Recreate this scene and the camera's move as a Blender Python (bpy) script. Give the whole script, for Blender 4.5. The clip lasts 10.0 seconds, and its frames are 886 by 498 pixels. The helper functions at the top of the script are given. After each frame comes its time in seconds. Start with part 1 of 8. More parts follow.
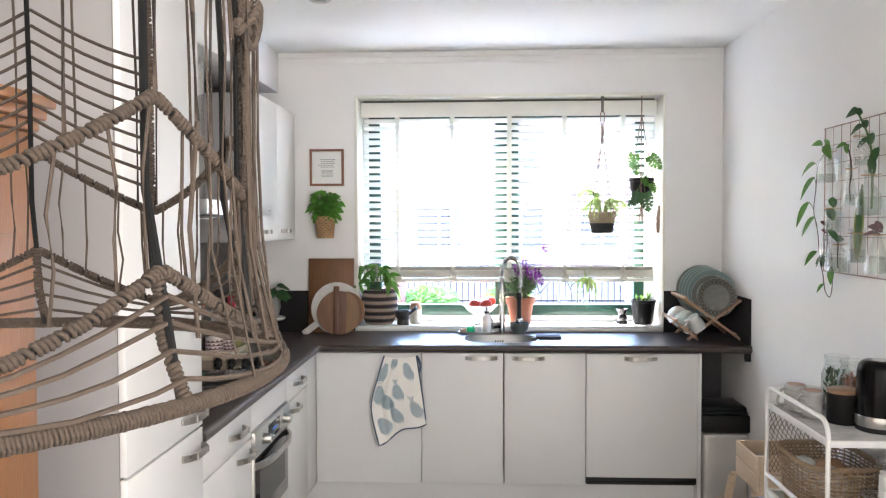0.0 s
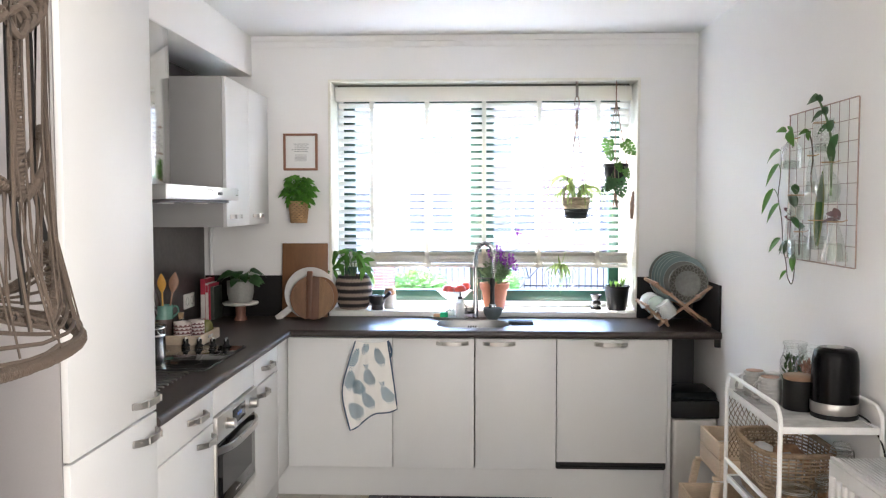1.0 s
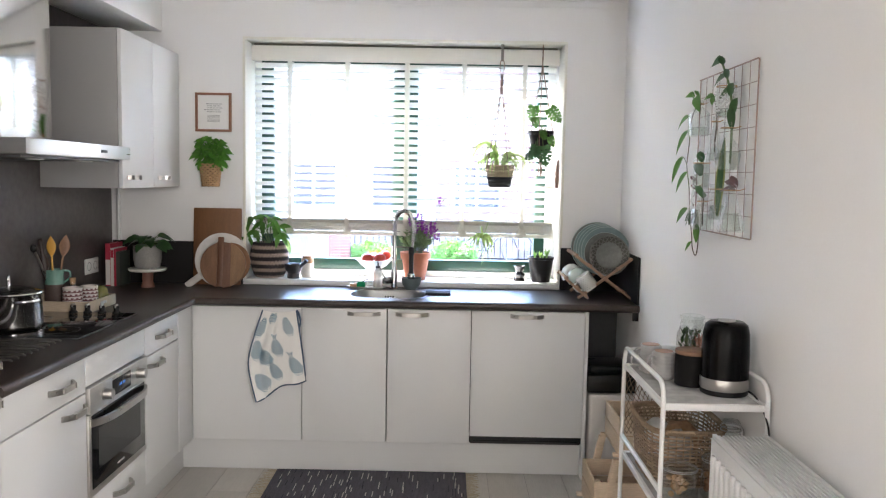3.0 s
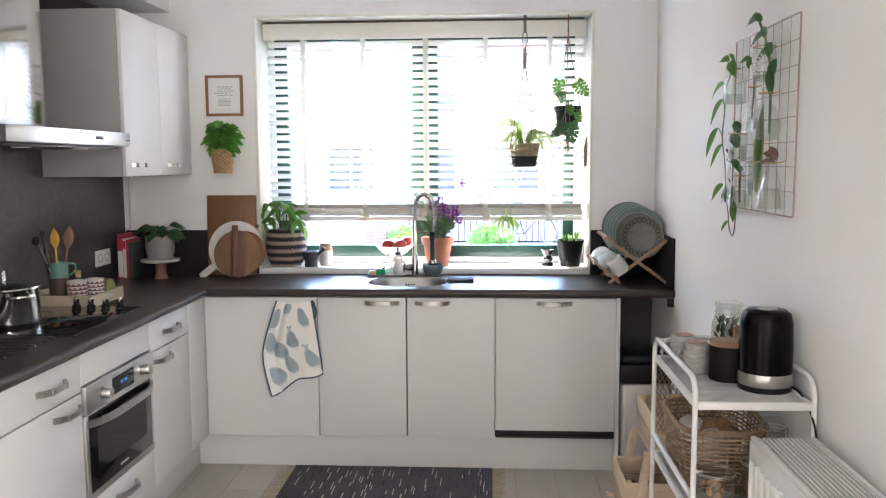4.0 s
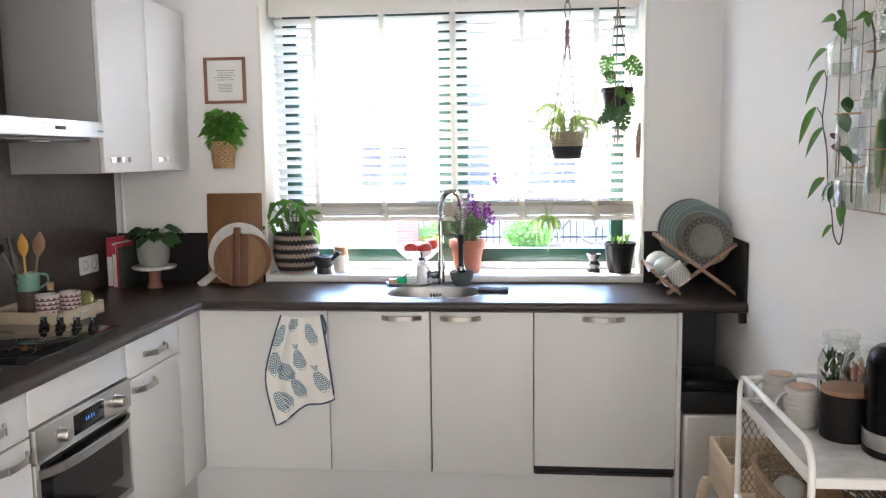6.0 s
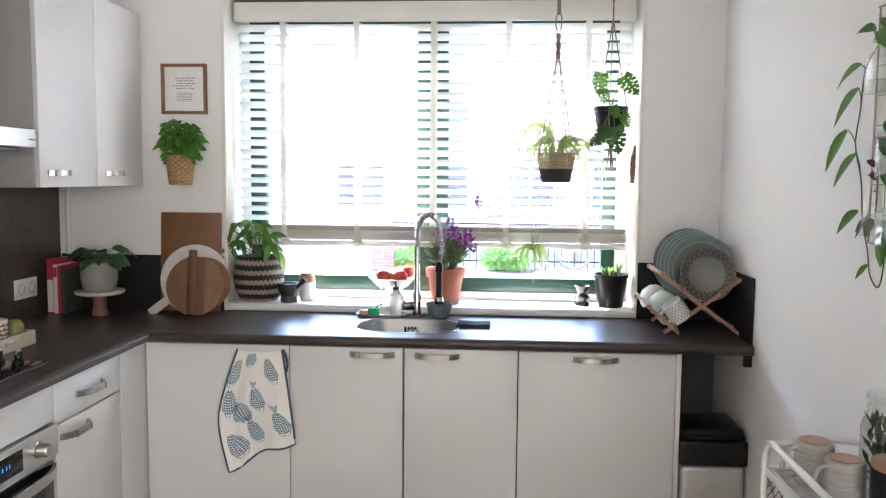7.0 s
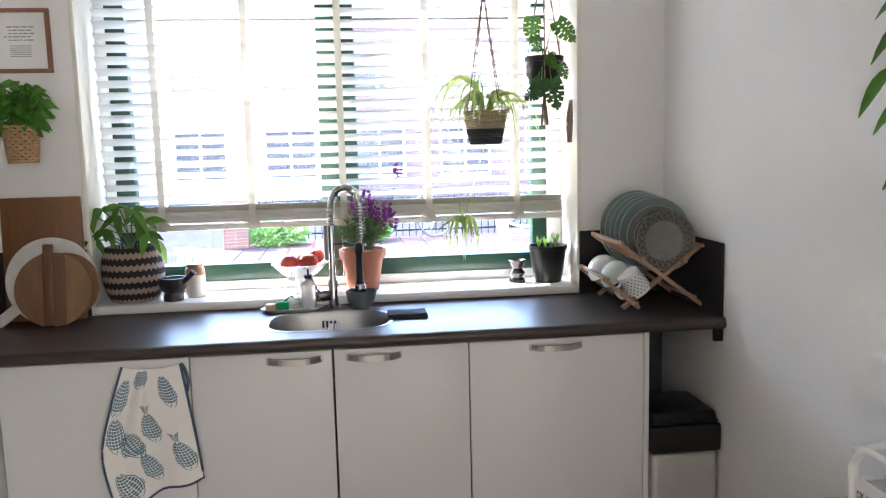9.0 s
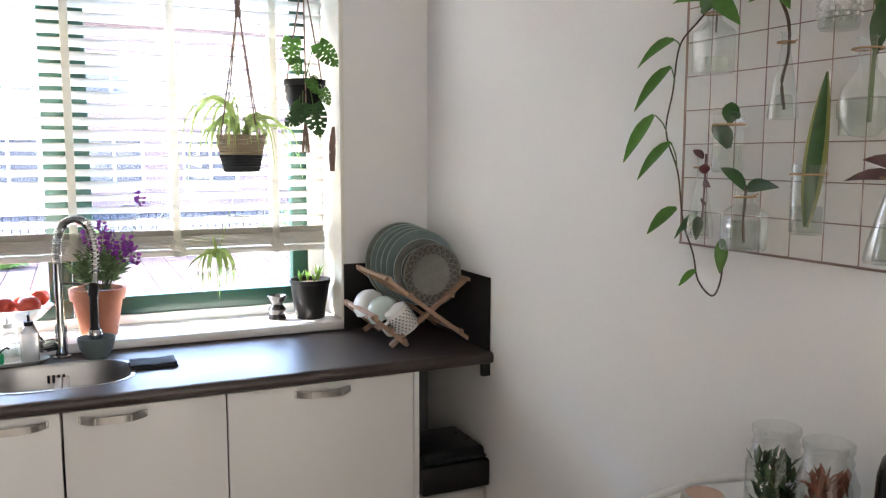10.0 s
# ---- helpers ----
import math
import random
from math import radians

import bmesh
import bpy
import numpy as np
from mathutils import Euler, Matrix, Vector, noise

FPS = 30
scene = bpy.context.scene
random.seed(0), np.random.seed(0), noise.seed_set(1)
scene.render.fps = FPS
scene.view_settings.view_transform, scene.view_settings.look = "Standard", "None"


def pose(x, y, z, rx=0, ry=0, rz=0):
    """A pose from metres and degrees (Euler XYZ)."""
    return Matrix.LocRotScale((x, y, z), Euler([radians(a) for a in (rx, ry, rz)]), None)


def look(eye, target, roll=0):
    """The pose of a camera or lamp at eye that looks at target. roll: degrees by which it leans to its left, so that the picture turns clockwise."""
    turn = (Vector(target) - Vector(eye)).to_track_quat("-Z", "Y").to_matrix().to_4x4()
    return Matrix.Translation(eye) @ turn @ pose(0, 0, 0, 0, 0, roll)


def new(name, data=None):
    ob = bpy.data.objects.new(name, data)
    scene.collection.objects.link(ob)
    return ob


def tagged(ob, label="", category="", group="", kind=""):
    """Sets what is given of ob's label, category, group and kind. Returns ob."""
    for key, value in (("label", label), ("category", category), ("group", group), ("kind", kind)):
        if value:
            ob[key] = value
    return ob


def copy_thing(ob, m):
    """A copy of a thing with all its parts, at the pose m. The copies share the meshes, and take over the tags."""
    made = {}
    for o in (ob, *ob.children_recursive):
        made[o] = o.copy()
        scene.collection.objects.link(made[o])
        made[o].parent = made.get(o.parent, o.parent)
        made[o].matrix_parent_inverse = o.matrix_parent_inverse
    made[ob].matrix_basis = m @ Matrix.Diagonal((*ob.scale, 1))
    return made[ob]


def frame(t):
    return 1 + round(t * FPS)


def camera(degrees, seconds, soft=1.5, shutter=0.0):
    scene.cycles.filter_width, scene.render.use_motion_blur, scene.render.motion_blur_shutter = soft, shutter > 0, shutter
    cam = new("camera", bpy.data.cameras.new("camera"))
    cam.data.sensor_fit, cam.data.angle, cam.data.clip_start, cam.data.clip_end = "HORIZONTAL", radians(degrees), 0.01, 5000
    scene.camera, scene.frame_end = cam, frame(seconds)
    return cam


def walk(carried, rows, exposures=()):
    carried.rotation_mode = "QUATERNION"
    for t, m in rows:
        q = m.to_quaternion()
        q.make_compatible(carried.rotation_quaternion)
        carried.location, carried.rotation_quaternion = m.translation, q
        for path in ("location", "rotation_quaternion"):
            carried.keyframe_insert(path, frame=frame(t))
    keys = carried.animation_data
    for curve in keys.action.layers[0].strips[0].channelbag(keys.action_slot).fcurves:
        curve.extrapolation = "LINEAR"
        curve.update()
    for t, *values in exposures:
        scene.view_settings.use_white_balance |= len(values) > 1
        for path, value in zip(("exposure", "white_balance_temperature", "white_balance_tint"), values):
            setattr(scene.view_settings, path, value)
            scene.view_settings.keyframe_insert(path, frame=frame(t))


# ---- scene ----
cam = camera(57.1, 10.0, soft=1.2)
EXPOSURES = [(0, 3.95, 6400, 14), (1, 3.95, 6400, 14), (2.5, 3.74, 6400, 14), (4.5, 3.87, 6450, 15), (6.5, 3.85, 6450, 15), (7.5, 3.68, 6450, 15), (9, 3.4, 6550, 15), (10, 3.5, 6750, 15)]
PATH = [
    (0, (0.066, -0.014, 1.572), (-0.029, 1.982, 1.504), -0.2),
    (0.5, (0.116, -0.012, 1.571), (0.028, 1.985, 1.489), -0.4),
    (1, (0.193, -0.003, 1.576), (0.109, 1.992, 1.47), -0.0),
    (1.5, (0.297, 0.005, 1.575), (0.224, 2.0, 1.455), 0.7),
    (2, (0.386, 0.009, 1.568), (0.331, 2.003, 1.424), 1.0),
    (2.5, (0.442, 0.066, 1.549), (0.432, 2.059, 1.384), 1.1),
    (3.8, (0.565, 0.335, 1.534), (0.499, 2.325, 1.345), -0.1),
    (4, (0.589, 0.385, 1.528), (0.473, 2.371, 1.316), -0.3),
    (4.5, (0.664, 0.523, 1.525), (0.447, 2.497, 1.291), 0.2),
    (5, (0.696, 0.648, 1.522), (0.435, 2.616, 1.276), 0.4),
    (6.5, (0.542, 1.111, 1.521), (0.377, 3.094, 1.32), -0.6),
    (7, (0.545, 1.267, 1.519), (0.401, 3.254, 1.343), 0.5),
    (7.5, (0.497, 1.395, 1.525), (0.345, 3.381, 1.347), 0.1),
    (8, (0.349, 1.508, 1.513), (0.274, 3.499, 1.338), -1.3),
    (8.5, (0.274, 1.612, 1.519), (0.297, 3.6, 1.301), -1.5),
    (9, (0.237, 1.758, 1.506), (0.472, 3.728, 1.25), -1.4),
    (9.5, (0.21, 1.871, 1.53), (0.724, 3.786, 1.264), -0.7),
    (10, (0.236, 1.943, 1.554), (1.058, 3.752, 1.328), 0.1),
]
walk(cam, [(t, look(eye, target, roll)) for t, eye, target, roll in PATH], exposures=EXPOSURES)

# ---------------- light ----------------
XL, XR, YB, YF, ZC = -1.44, 1.462, 4.787, -3.0, 2.57     # room
SUN_DIR = Vector((0.62, -0.6, -1.0)).normalized()
world = bpy.data.worlds.new("sky")
scene.world = world
world.use_nodes = True
wn = world.node_tree
sky = wn.nodes.new("ShaderNodeTexSky")
sky.sky_type = "NISHITA"
sky.sun_disc = False
sky.dust_density = 0.4
sky.sun_elevation = math.asin(-SUN_DIR.z)
sky.sun_rotation = math.atan2(-SUN_DIR.x, -SUN_DIR.y)
wn.nodes["Background"].inputs[1].default_value = 0.50
wn.links.new(sky.outputs[0], wn.nodes["Background"].inputs[0])
sun = new("sun", bpy.data.lights.new("sun", "SUN"))
sun.data.energy, sun.data.angle, sun.data.color = 4.4, radians(0.5), (1.0, 0.95, 0.88)
sun.matrix_world = look((0, 20, 20), Vector((0, 20, 20)) + SUN_DIR)


def fill_light(name, m, sx, sy, watts, color):
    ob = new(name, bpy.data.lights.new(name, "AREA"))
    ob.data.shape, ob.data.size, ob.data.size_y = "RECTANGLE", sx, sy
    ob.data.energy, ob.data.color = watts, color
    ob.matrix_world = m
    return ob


# area lamp in an unseen rear window, added to light the room from behind
fill_light("rear_fill", look((0.5, YF - 0.1, 1.6), (0.5, 0.0, 1.5)), 0.98, 1.18, 0.8, (1.0, 0.975, 0.915))
# area lamp in an unseen side window, added to fill in the cooker run
fill_light("side_fill", look((XR + 0.1, -0.875, 1.58), (XR - 1.0, -0.8, 1.5)), 1.3, 1.3, 11.5, (1.0, 0.975, 0.915))

# ---------------- materials ----------------
MATS = {}


def mat(name, col, rough=0.5, metal=0.0, var=0.06, scale=6.0, fine=60.0, bump=0.05, stretch=(1, 1, 1), spec=0.5,
        coat=0.0, trans=0.0, sheen=0.0, rvar=0.08, tint=0.0, island=False, thru=0.0):
    if name in MATS:
        return MATS[name]
    m = bpy.data.materials.new(name)
    m.use_nodes = True
    t = m.node_tree
    b = t.nodes["Principled BSDF"]
    co = t.nodes.new("ShaderNodeTexCoord")
    mp = t.nodes.new("ShaderNodeMapping")
    mp.inputs["Scale"].default_value = stretch
    t.links.new(co.outputs["Object"], mp.inputs[0])
    n1 = t.nodes.new("ShaderNodeTexNoise")
    n1.inputs["Scale"].default_value, n1.inputs["Detail"].default_value = scale, 4
    n2 = t.nodes.new("ShaderNodeTexNoise")
    n2.inputs["Scale"].default_value, n2.inputs["Detail"].default_value = fine, 3
    for n in (n1, n2):
        t.links.new(mp.outputs[0], n.inputs[0])
    mix = t.nodes.new("ShaderNodeMath")
    mix.operation = "ADD"
    t.links.new(n1.outputs[0], mix.inputs[0])
    t.links.new(n2.outputs[0], mix.inputs[1])
    val = t.nodes.new("ShaderNodeMapRange")
    val.inputs["From Min"].default_value, val.inputs["From Max"].default_value = 0.6, 1.4
    val.inputs["To Min"].default_value, val.inputs["To Max"].default_value = 1 - var, 1 + var
    t.links.new(mix.outputs[0], val.inputs["Value"])
    hsv = t.nodes.new("ShaderNodeHueSaturation")
    hsv.inputs["Color"].default_value = (*col, 1)
    last = val.outputs[0]
    if tint > 0:
        src = t.nodes.new("ShaderNodeNewGeometry" if island else "ShaderNodeObjectInfo")
        out = src.outputs["Random Per Island"] if island else src.outputs["Random"]
        r = t.nodes.new("ShaderNodeMapRange")
        r.inputs["To Min"].default_value, r.inputs["To Max"].default_value = 1 - tint, 1 + tint
        t.links.new(out, r.inputs["Value"])
        mu = t.nodes.new("ShaderNodeMath")
        mu.operation = "MULTIPLY"
        t.links.new(last, mu.inputs[0])
        t.links.new(r.outputs[0], mu.inputs[1])
        last = mu.outputs[0]
    t.links.new(last, hsv.inputs["Value"])
    t.links.new(hsv.outputs[0], b.inputs["Base Color"])
    rr = t.nodes.new("ShaderNodeMapRange")
    rr.inputs["To Min"].default_value, rr.inputs["To Max"].default_value = max(0, rough - rvar), min(1, rough + rvar)
    t.links.new(n1.outputs[0], rr.inputs["Value"])
    t.links.new(rr.outputs[0], b.inputs["Roughness"])
    b.inputs["Metallic"].default_value = metal
    b.inputs["Specular IOR Level"].default_value = spec
    b.inputs["Coat Weight"].default_value = coat
    b.inputs["Transmission Weight"].default_value = trans
    b.inputs["Sheen Weight"].default_value = sheen
    if bump:
        bp = t.nodes.new("ShaderNodeBump")
        bp.inputs["Strength"].default_value = min(1, bump * 4)
        bp.inputs["Distance"].default_value = 0.12 / fine
        t.links.new(n2.outputs[0], bp.inputs["Height"])
        t.links.new(bp.outputs[0], b.inputs["Normal"])
    if thru > 0:
        tl_ = t.nodes.new("ShaderNodeBsdfTranslucent")
        t.links.new(hsv.outputs[0], tl_.inputs[0])
        mx = t.nodes.new("ShaderNodeMixShader")
        mx.inputs[0].default_value = thru
        t.links.new(b.outputs[0], mx.inputs[1])
        t.links.new(tl_.outputs[0], mx.inputs[2])
        t.links.new(mx.outputs[0], t.nodes["Material Output"].inputs[0])
    MATS[name] = m
    return m


def thin_glass(name, col=(1, 1, 1), gloss=0.08):
    """Clear thin glass: mostly see-through, with a clean reflection that grows at grazing angles."""
    if name in MATS:
        return MATS[name]
    m = bpy.data.materials.new(name)
    m.use_nodes = True
    t = m.node_tree
    t.nodes.remove(t.nodes["Principled BSDF"])
    tr = t.nodes.new("ShaderNodeBsdfTransparent")
    tr.inputs[0].default_value = (*col, 1)
    gl = t.nodes.new("ShaderNodeBsdfGlossy")
    gl.inputs["Roughness"].default_value = 0.02
    lw = t.nodes.new("ShaderNodeLayerWeight")
    lw.inputs[0].default_value = 0.25
    mr = t.nodes.new("ShaderNodeMapRange")
    mr.inputs["To Min"].default_value, mr.inputs["To Max"].default_value = gloss * 0.5, 0.75
    mx = t.nodes.new("ShaderNodeMixShader")
    t.links.new(lw.outputs["Facing"], mr.inputs["Value"])
    t.links.new(mr.outputs[0], mx.inputs[0])
    t.links.new(tr.outputs[0], mx.inputs[1])
    t.links.new(gl.outputs[0], mx.inputs[2])
    t.links.new(mx.outputs[0], t.nodes["Material Output"].inputs[0])
    MATS[name] = m
    return m


WALL = mat("wall_paint", (0.85, 0.842, 0.83), 0.75, var=0.015, scale=1.5, fine=140, bump=0.06)
CEIL = mat("ceiling_paint", (0.86, 0.86, 0.85), 0.8, var=0.01, scale=1.5, fine=150, bump=0.05)
TRIM = mat("white_gloss_trim", (0.82, 0.82, 0.80), 0.35, var=0.02, scale=5, bump=0.01)
FRONT = mat("white_cabinet_laminate", (0.71, 0.71, 0.705), 0.38, var=0.015, scale=3, fine=200, bump=0.03, stretch=(1, 1, 0.3))
GREYLAM = mat("grey_cabinet_laminate", (0.36, 0.355, 0.35), 0.42, var=0.03, scale=3, fine=180, bump=0.02)
DARKLAM = mat("dark_stone_laminate", (0.045, 0.034, 0.0305), 0.38, spec=0.45, var=0.14, scale=3, fine=60, bump=0.008, rvar=0.015)
SPLASH = mat("dark_stone_splash", (0.075, 0.064, 0.062), 0.42, var=0.38, scale=4, fine=30, bump=0.02, rvar=0.1)
STEEL = mat("brushed_steel", (0.62, 0.61, 0.59), 0.3, 1.0, var=0.05, scale=3, fine=220, bump=0.03, stretch=(1, 1, 12))
NICKEL = mat("satin_nickel", (0.50, 0.485, 0.465), 0.30, 1.0, var=0.04, scale=20, bump=0.01)
CHROME = mat("chrome", (0.48, 0.48, 0.48), 0.08, 1.0, var=0.02, bump=0.0, rvar=0.03)
BLACKGLASS = mat("black_glass", (0.008, 0.008, 0.0085), 0.06, spec=0.3, var=0.1, bump=0.0, rvar=0.02)
BLACK = mat("black_plastic", (0.012, 0.012, 0.0125), 0.42, var=0.15, bump=0.02, spec=0.28)
BLACKMETAL = mat("black_metal", (0.006, 0.0058, 0.0058), 0.7, 0.0, spec=0.12, var=0.15, bump=0.02)
GREEN = mat("green_window_paint", (0.007, 0.045, 0.028), 0.35, var=0.12, scale=4, bump=0.03)
SLAT = mat("cream_slat_paint", (0.83, 0.81, 0.75), 0.45, var=0.03, scale=6, fine=90, bump=0.02, stretch=(0.2, 1, 1))
TAPE = mat("cream_ladder_tape", (0.85, 0.83, 0.77), 0.85, var=0.06, fine=300, bump=0.1, thru=0.6)


# ---------------- mesh helpers ----------------
def box(bm, x0, x1, y0, y1, z0, z1, bev=0.0, seg=2):
    before = set(bm.verts)
    r = bmesh.ops.create_cube(bm, size=1)
    vs = r["verts"]
    for v in vs:
        v.co = Vector(((x0 + x1) / 2 + v.co.x * (x1 - x0), (y0 + y1) / 2 + v.co.y * (y1 - y0), (z0 + z1) / 2 + v.co.z * (z1 - z0)))
    if bev > 0:
        es = list({e for v in vs for e in v.link_edges})
        bmesh.ops.bevel(bm, geom=es, offset=bev, segments=seg, affect="EDGES", profile=0.5)
    return [v for v in bm.verts if v not in before]


def lathe(bm, profile, seg=28, c=(0, 0, 0), m=None, close=False):
    """profile: (r, z) pairs from one end to the other; an r of 0 closes to a point."""
    rings = []
    for r, z in profile:
        if r < 1e-6:
            rings.append([bm.verts.new((c[0], c[1], c[2] + z))])
        else:
            rings.append([bm.verts.new((c[0] + r * math.cos(2 * math.pi * i / seg), c[1] + r * math.sin(2 * math.pi * i / seg), c[2] + z)) for i in range(seg)])
    for a, b in zip(rings, rings[1:]):
        for i in range(seg):
            j = (i + 1) % seg
            if len(a) == 1 and len(b) == 1:
                continue
            if len(a) == 1:
                bm.faces.new((a[0], b[j], b[i]))
            elif len(b) == 1:
                bm.faces.new((a[i], a[j], b[0]))
            else:
                bm.faces.new((a[i], a[j], b[j], b[i]))
    vs = [v for r in rings for v in r]
    if m is not None:
        for v in vs:
            v.co = m @ v.co
    return vs


def sweep(bm, pts, w, h=None, seg=8, up=(0, 0, 1), closed=False, caps=True, taper=None):
    """Tube (h None: round, radius w) or flat bar (w across, h along up) along pts."""
    pts = [Vector(p) for p in pts]
    n = len(pts)
    up = Vector(up)
    rings = []
    for i, p in enumerate(pts):
        if closed:
            d = pts[(i + 1) % n] - pts[i - 1]
        else:
            d = pts[min(i + 1, n - 1)] - pts[max(i - 1, 0)]
        d.normalize()
        u = up - d * up.dot(d)
        if u.length < 1e-3:
            u = Vector((1, 0, 0)) - d * d.x
            if u.length < 1e-3:
                u = Vector((0, 1, 0))
        u.normalize()
        s = d.cross(u)
        k = taper[i] if taper else 1.0
        if h is None:
            ring = [bm.verts.new(p + (s * math.cos(a) + u * math.sin(a)) * w * k) for a in (2 * math.pi * q / seg for q in range(seg))]
        else:
            ring = [bm.verts.new(p + s * (sx * w / 2 * k) + u * (sy * h / 2 * k)) for sx, sy in ((-1, -1), (1, -1), (1, 1), (-1, 1))]
        rings.append(ring)
    m = len(rings[0])
    for i in range(n if closed else n - 1):
        a, b = rings[i], rings[(i + 1) % n]
        for q in range(m):
            bm.faces.new((a[q], a[(q + 1) % m], b[(q + 1) % m], b[q]))
    if caps and not closed:
        bm.faces.new(list(reversed(rings[0])))
        bm.faces.new(rings[-1])


def smooth_path(ctrl, n=8, closed=False):
    """Catmull-Rom through the control points."""
    c = [Vector(p) for p in ctrl]
    out = []
    k = len(c)
    for i in range(k if closed else k - 1):
        p0 = c[(i - 1) % k] if closed or i > 0 else c[0]
        p1, p2 = c[i], c[(i + 1) % k]
        p3 = c[(i + 2) % k] if closed or i + 2 < k else c[-1]
        for q in range(n):
            s = q / n
            out.append(0.5 * ((2 * p1) + (p2 - p0) * s + (2 * p0 - 5 * p1 + 4 * p2 - p3) * s * s + (3 * p1 - p0 - 3 * p2 + p3) * s ** 3))
    if not closed:
        out.append(c[-1])
    return out


def prism(bm, outline, z0, z1, bev=0.0):
    """An outline in x, y drawn up from z0 to z1."""
    lo = [bm.verts.new((x, y, z0)) for x, y in outline]
    hi = [bm.verts.new((x, y, z1)) for x, y in outline]
    bm.faces.new(list(reversed(lo)))
    bm.faces.new(hi)
    n = len(outline)
    for i in range(n):
        bm.faces.new((lo[i], lo[(i + 1) % n], hi[(i + 1) % n], hi[i]))
    if bev:
        vs = set(lo + hi)
        bmesh.ops.bevel(bm, geom=[e for e in bm.edges if e.verts[0] in vs and e.verts[1] in vs and abs(e.verts[0].co.z - e.verts[1].co.z) < 1e-6],
                        offset=bev, segments=2, affect="EDGES", profile=0.5)
    return lo + hi


def xform(vs, m):
    for v in vs:
        v.co = m @ v.co


def mesh_of(name, bm, material, smooth=35):
    bmesh.ops.recalc_face_normals(bm, faces=bm.faces[:])
    me = bpy.data.meshes.new(name)
    bm.to_mesh(me)
    bm.free()
    for mm in (material if isinstance(material, (list, tuple)) else [material]):
        me.materials.append(mm)
    if smooth:
        for p in me.polygons:
            p.use_smooth = True
        me.set_sharp_from_angle(angle=radians(smooth))
    return me


def part(name, bm, material, parent, label="", smooth=35):
    ob = new(name, mesh_of(name, bm, material, smooth))
    ob.parent = parent
    if label:
        tagged(ob, label)
    return ob


def thing(name, loc, label, category, group="", rz=0.0, kind=""):
    ob = new(name)
    ob.empty_display_size = 0.05
    ob.matrix_world = pose(*loc, 0, 0, rz)
    return tagged(ob, label, category, group, kind)


def solo(name, bm, material, label, category, loc=(0, 0, 0), group="", kind="", smooth=35, rz=0.0):
    ob = new(name, mesh_of(name, bm, material, smooth))
    ob.matrix_world = pose(*loc, 0, 0, rz)
    return tagged(ob, label, category, group, kind)


def struct(name, bm, material, label, category="structure", smooth=30):
    return solo(name, bm, material, label, category, kind="structure", smooth=smooth)


# ---------------- plan ----------------
WX0, WX1, WZ0, WZ1 = -0.672, 1.122, 0.925, 2.303          # window opening
YG = 5.01                                                  # inner face of the window frame
CT, CB = 0.92, 0.882                                       # worktop top and underside
YD, XD = 4.27, -0.82                                       # door faces of the two runs
YO = 5.12                                                  # outer face of the window wall

bm = bmesh.new()
box(bm, XL - 0.2, XR + 0.2, YF - 0.2, YO, -0.12, -0.004)
floor = struct("floor", bm, mat("floor_joint", (0.35, 0.33, 0.31), 0.8), "pale grey wood-look plank floor")
bm = bmesh.new()
box(bm, XL - 0.2, XR + 0.2, YF - 0.2, YO, ZC, ZC + 0.15)
struct("ceiling", bm, CEIL, "smooth white painted ceiling")
bm = bmesh.new()
box(bm, XL - 0.2, XL, YF, YB, -0.1, ZC)
struct("wall_west", bm, WALL, "white painted plaster wall behind the cooker run")
bm = bmesh.new()
# the opening behind the camera is added, to hold the side fill lamp
box(bm, XR, XR + 0.2, YF, -1.55, -0.1, ZC)
box(bm, XR, XR + 0.2, -0.2, YB, -0.1, ZC)
box(bm, XR, XR + 0.2, -1.55, -0.2, -0.1, 0.9)
box(bm, XR, XR + 0.2, -1.55, -0.2, 2.25, ZC)
struct("wall_east", bm, WALL, "white painted plaster wall beside the trolley and dish rack")
bm = bmesh.new()
box(bm, XL - 0.2, WX0, YB, YO, -0.1, ZC)
box(bm, WX1, XR + 0.2, YB, YO, -0.1, ZC)
box(bm, WX0, WX1, YB, YO, -0.1, WZ0 - 0.002)
box(bm, WX0, WX1, YB, YO, WZ1, ZC)
struct("wall_north", bm, WALL, "white painted wall with a wide window opening")
bm = bmesh.new()
# unseen rear opening, added to hold the other fill lamp
box(bm, XL - 0.2, 0.0, YF - 0.2, YF, -0.1, ZC)
box(bm, 1.0, XR + 0.2, YF - 0.2, YF, -0.1, ZC)
box(bm, 0.0, 1.0, YF - 0.2, YF, -0.1, 1.0)
box(bm, 0.0, 1.0, YF - 0.2, YF, 2.2, ZC)
struct("wall_south", bm, WALL, "white painted wall with an added rear window opening")
# unseen closed blinds behind the lamps, added to keep blue sky light out
ROLL = mat("cream_roller_cloth", (0.72, 0.69, 0.63), 0.9, var=0.04, scale=4, fine=300, bump=0.05, thru=0.25)
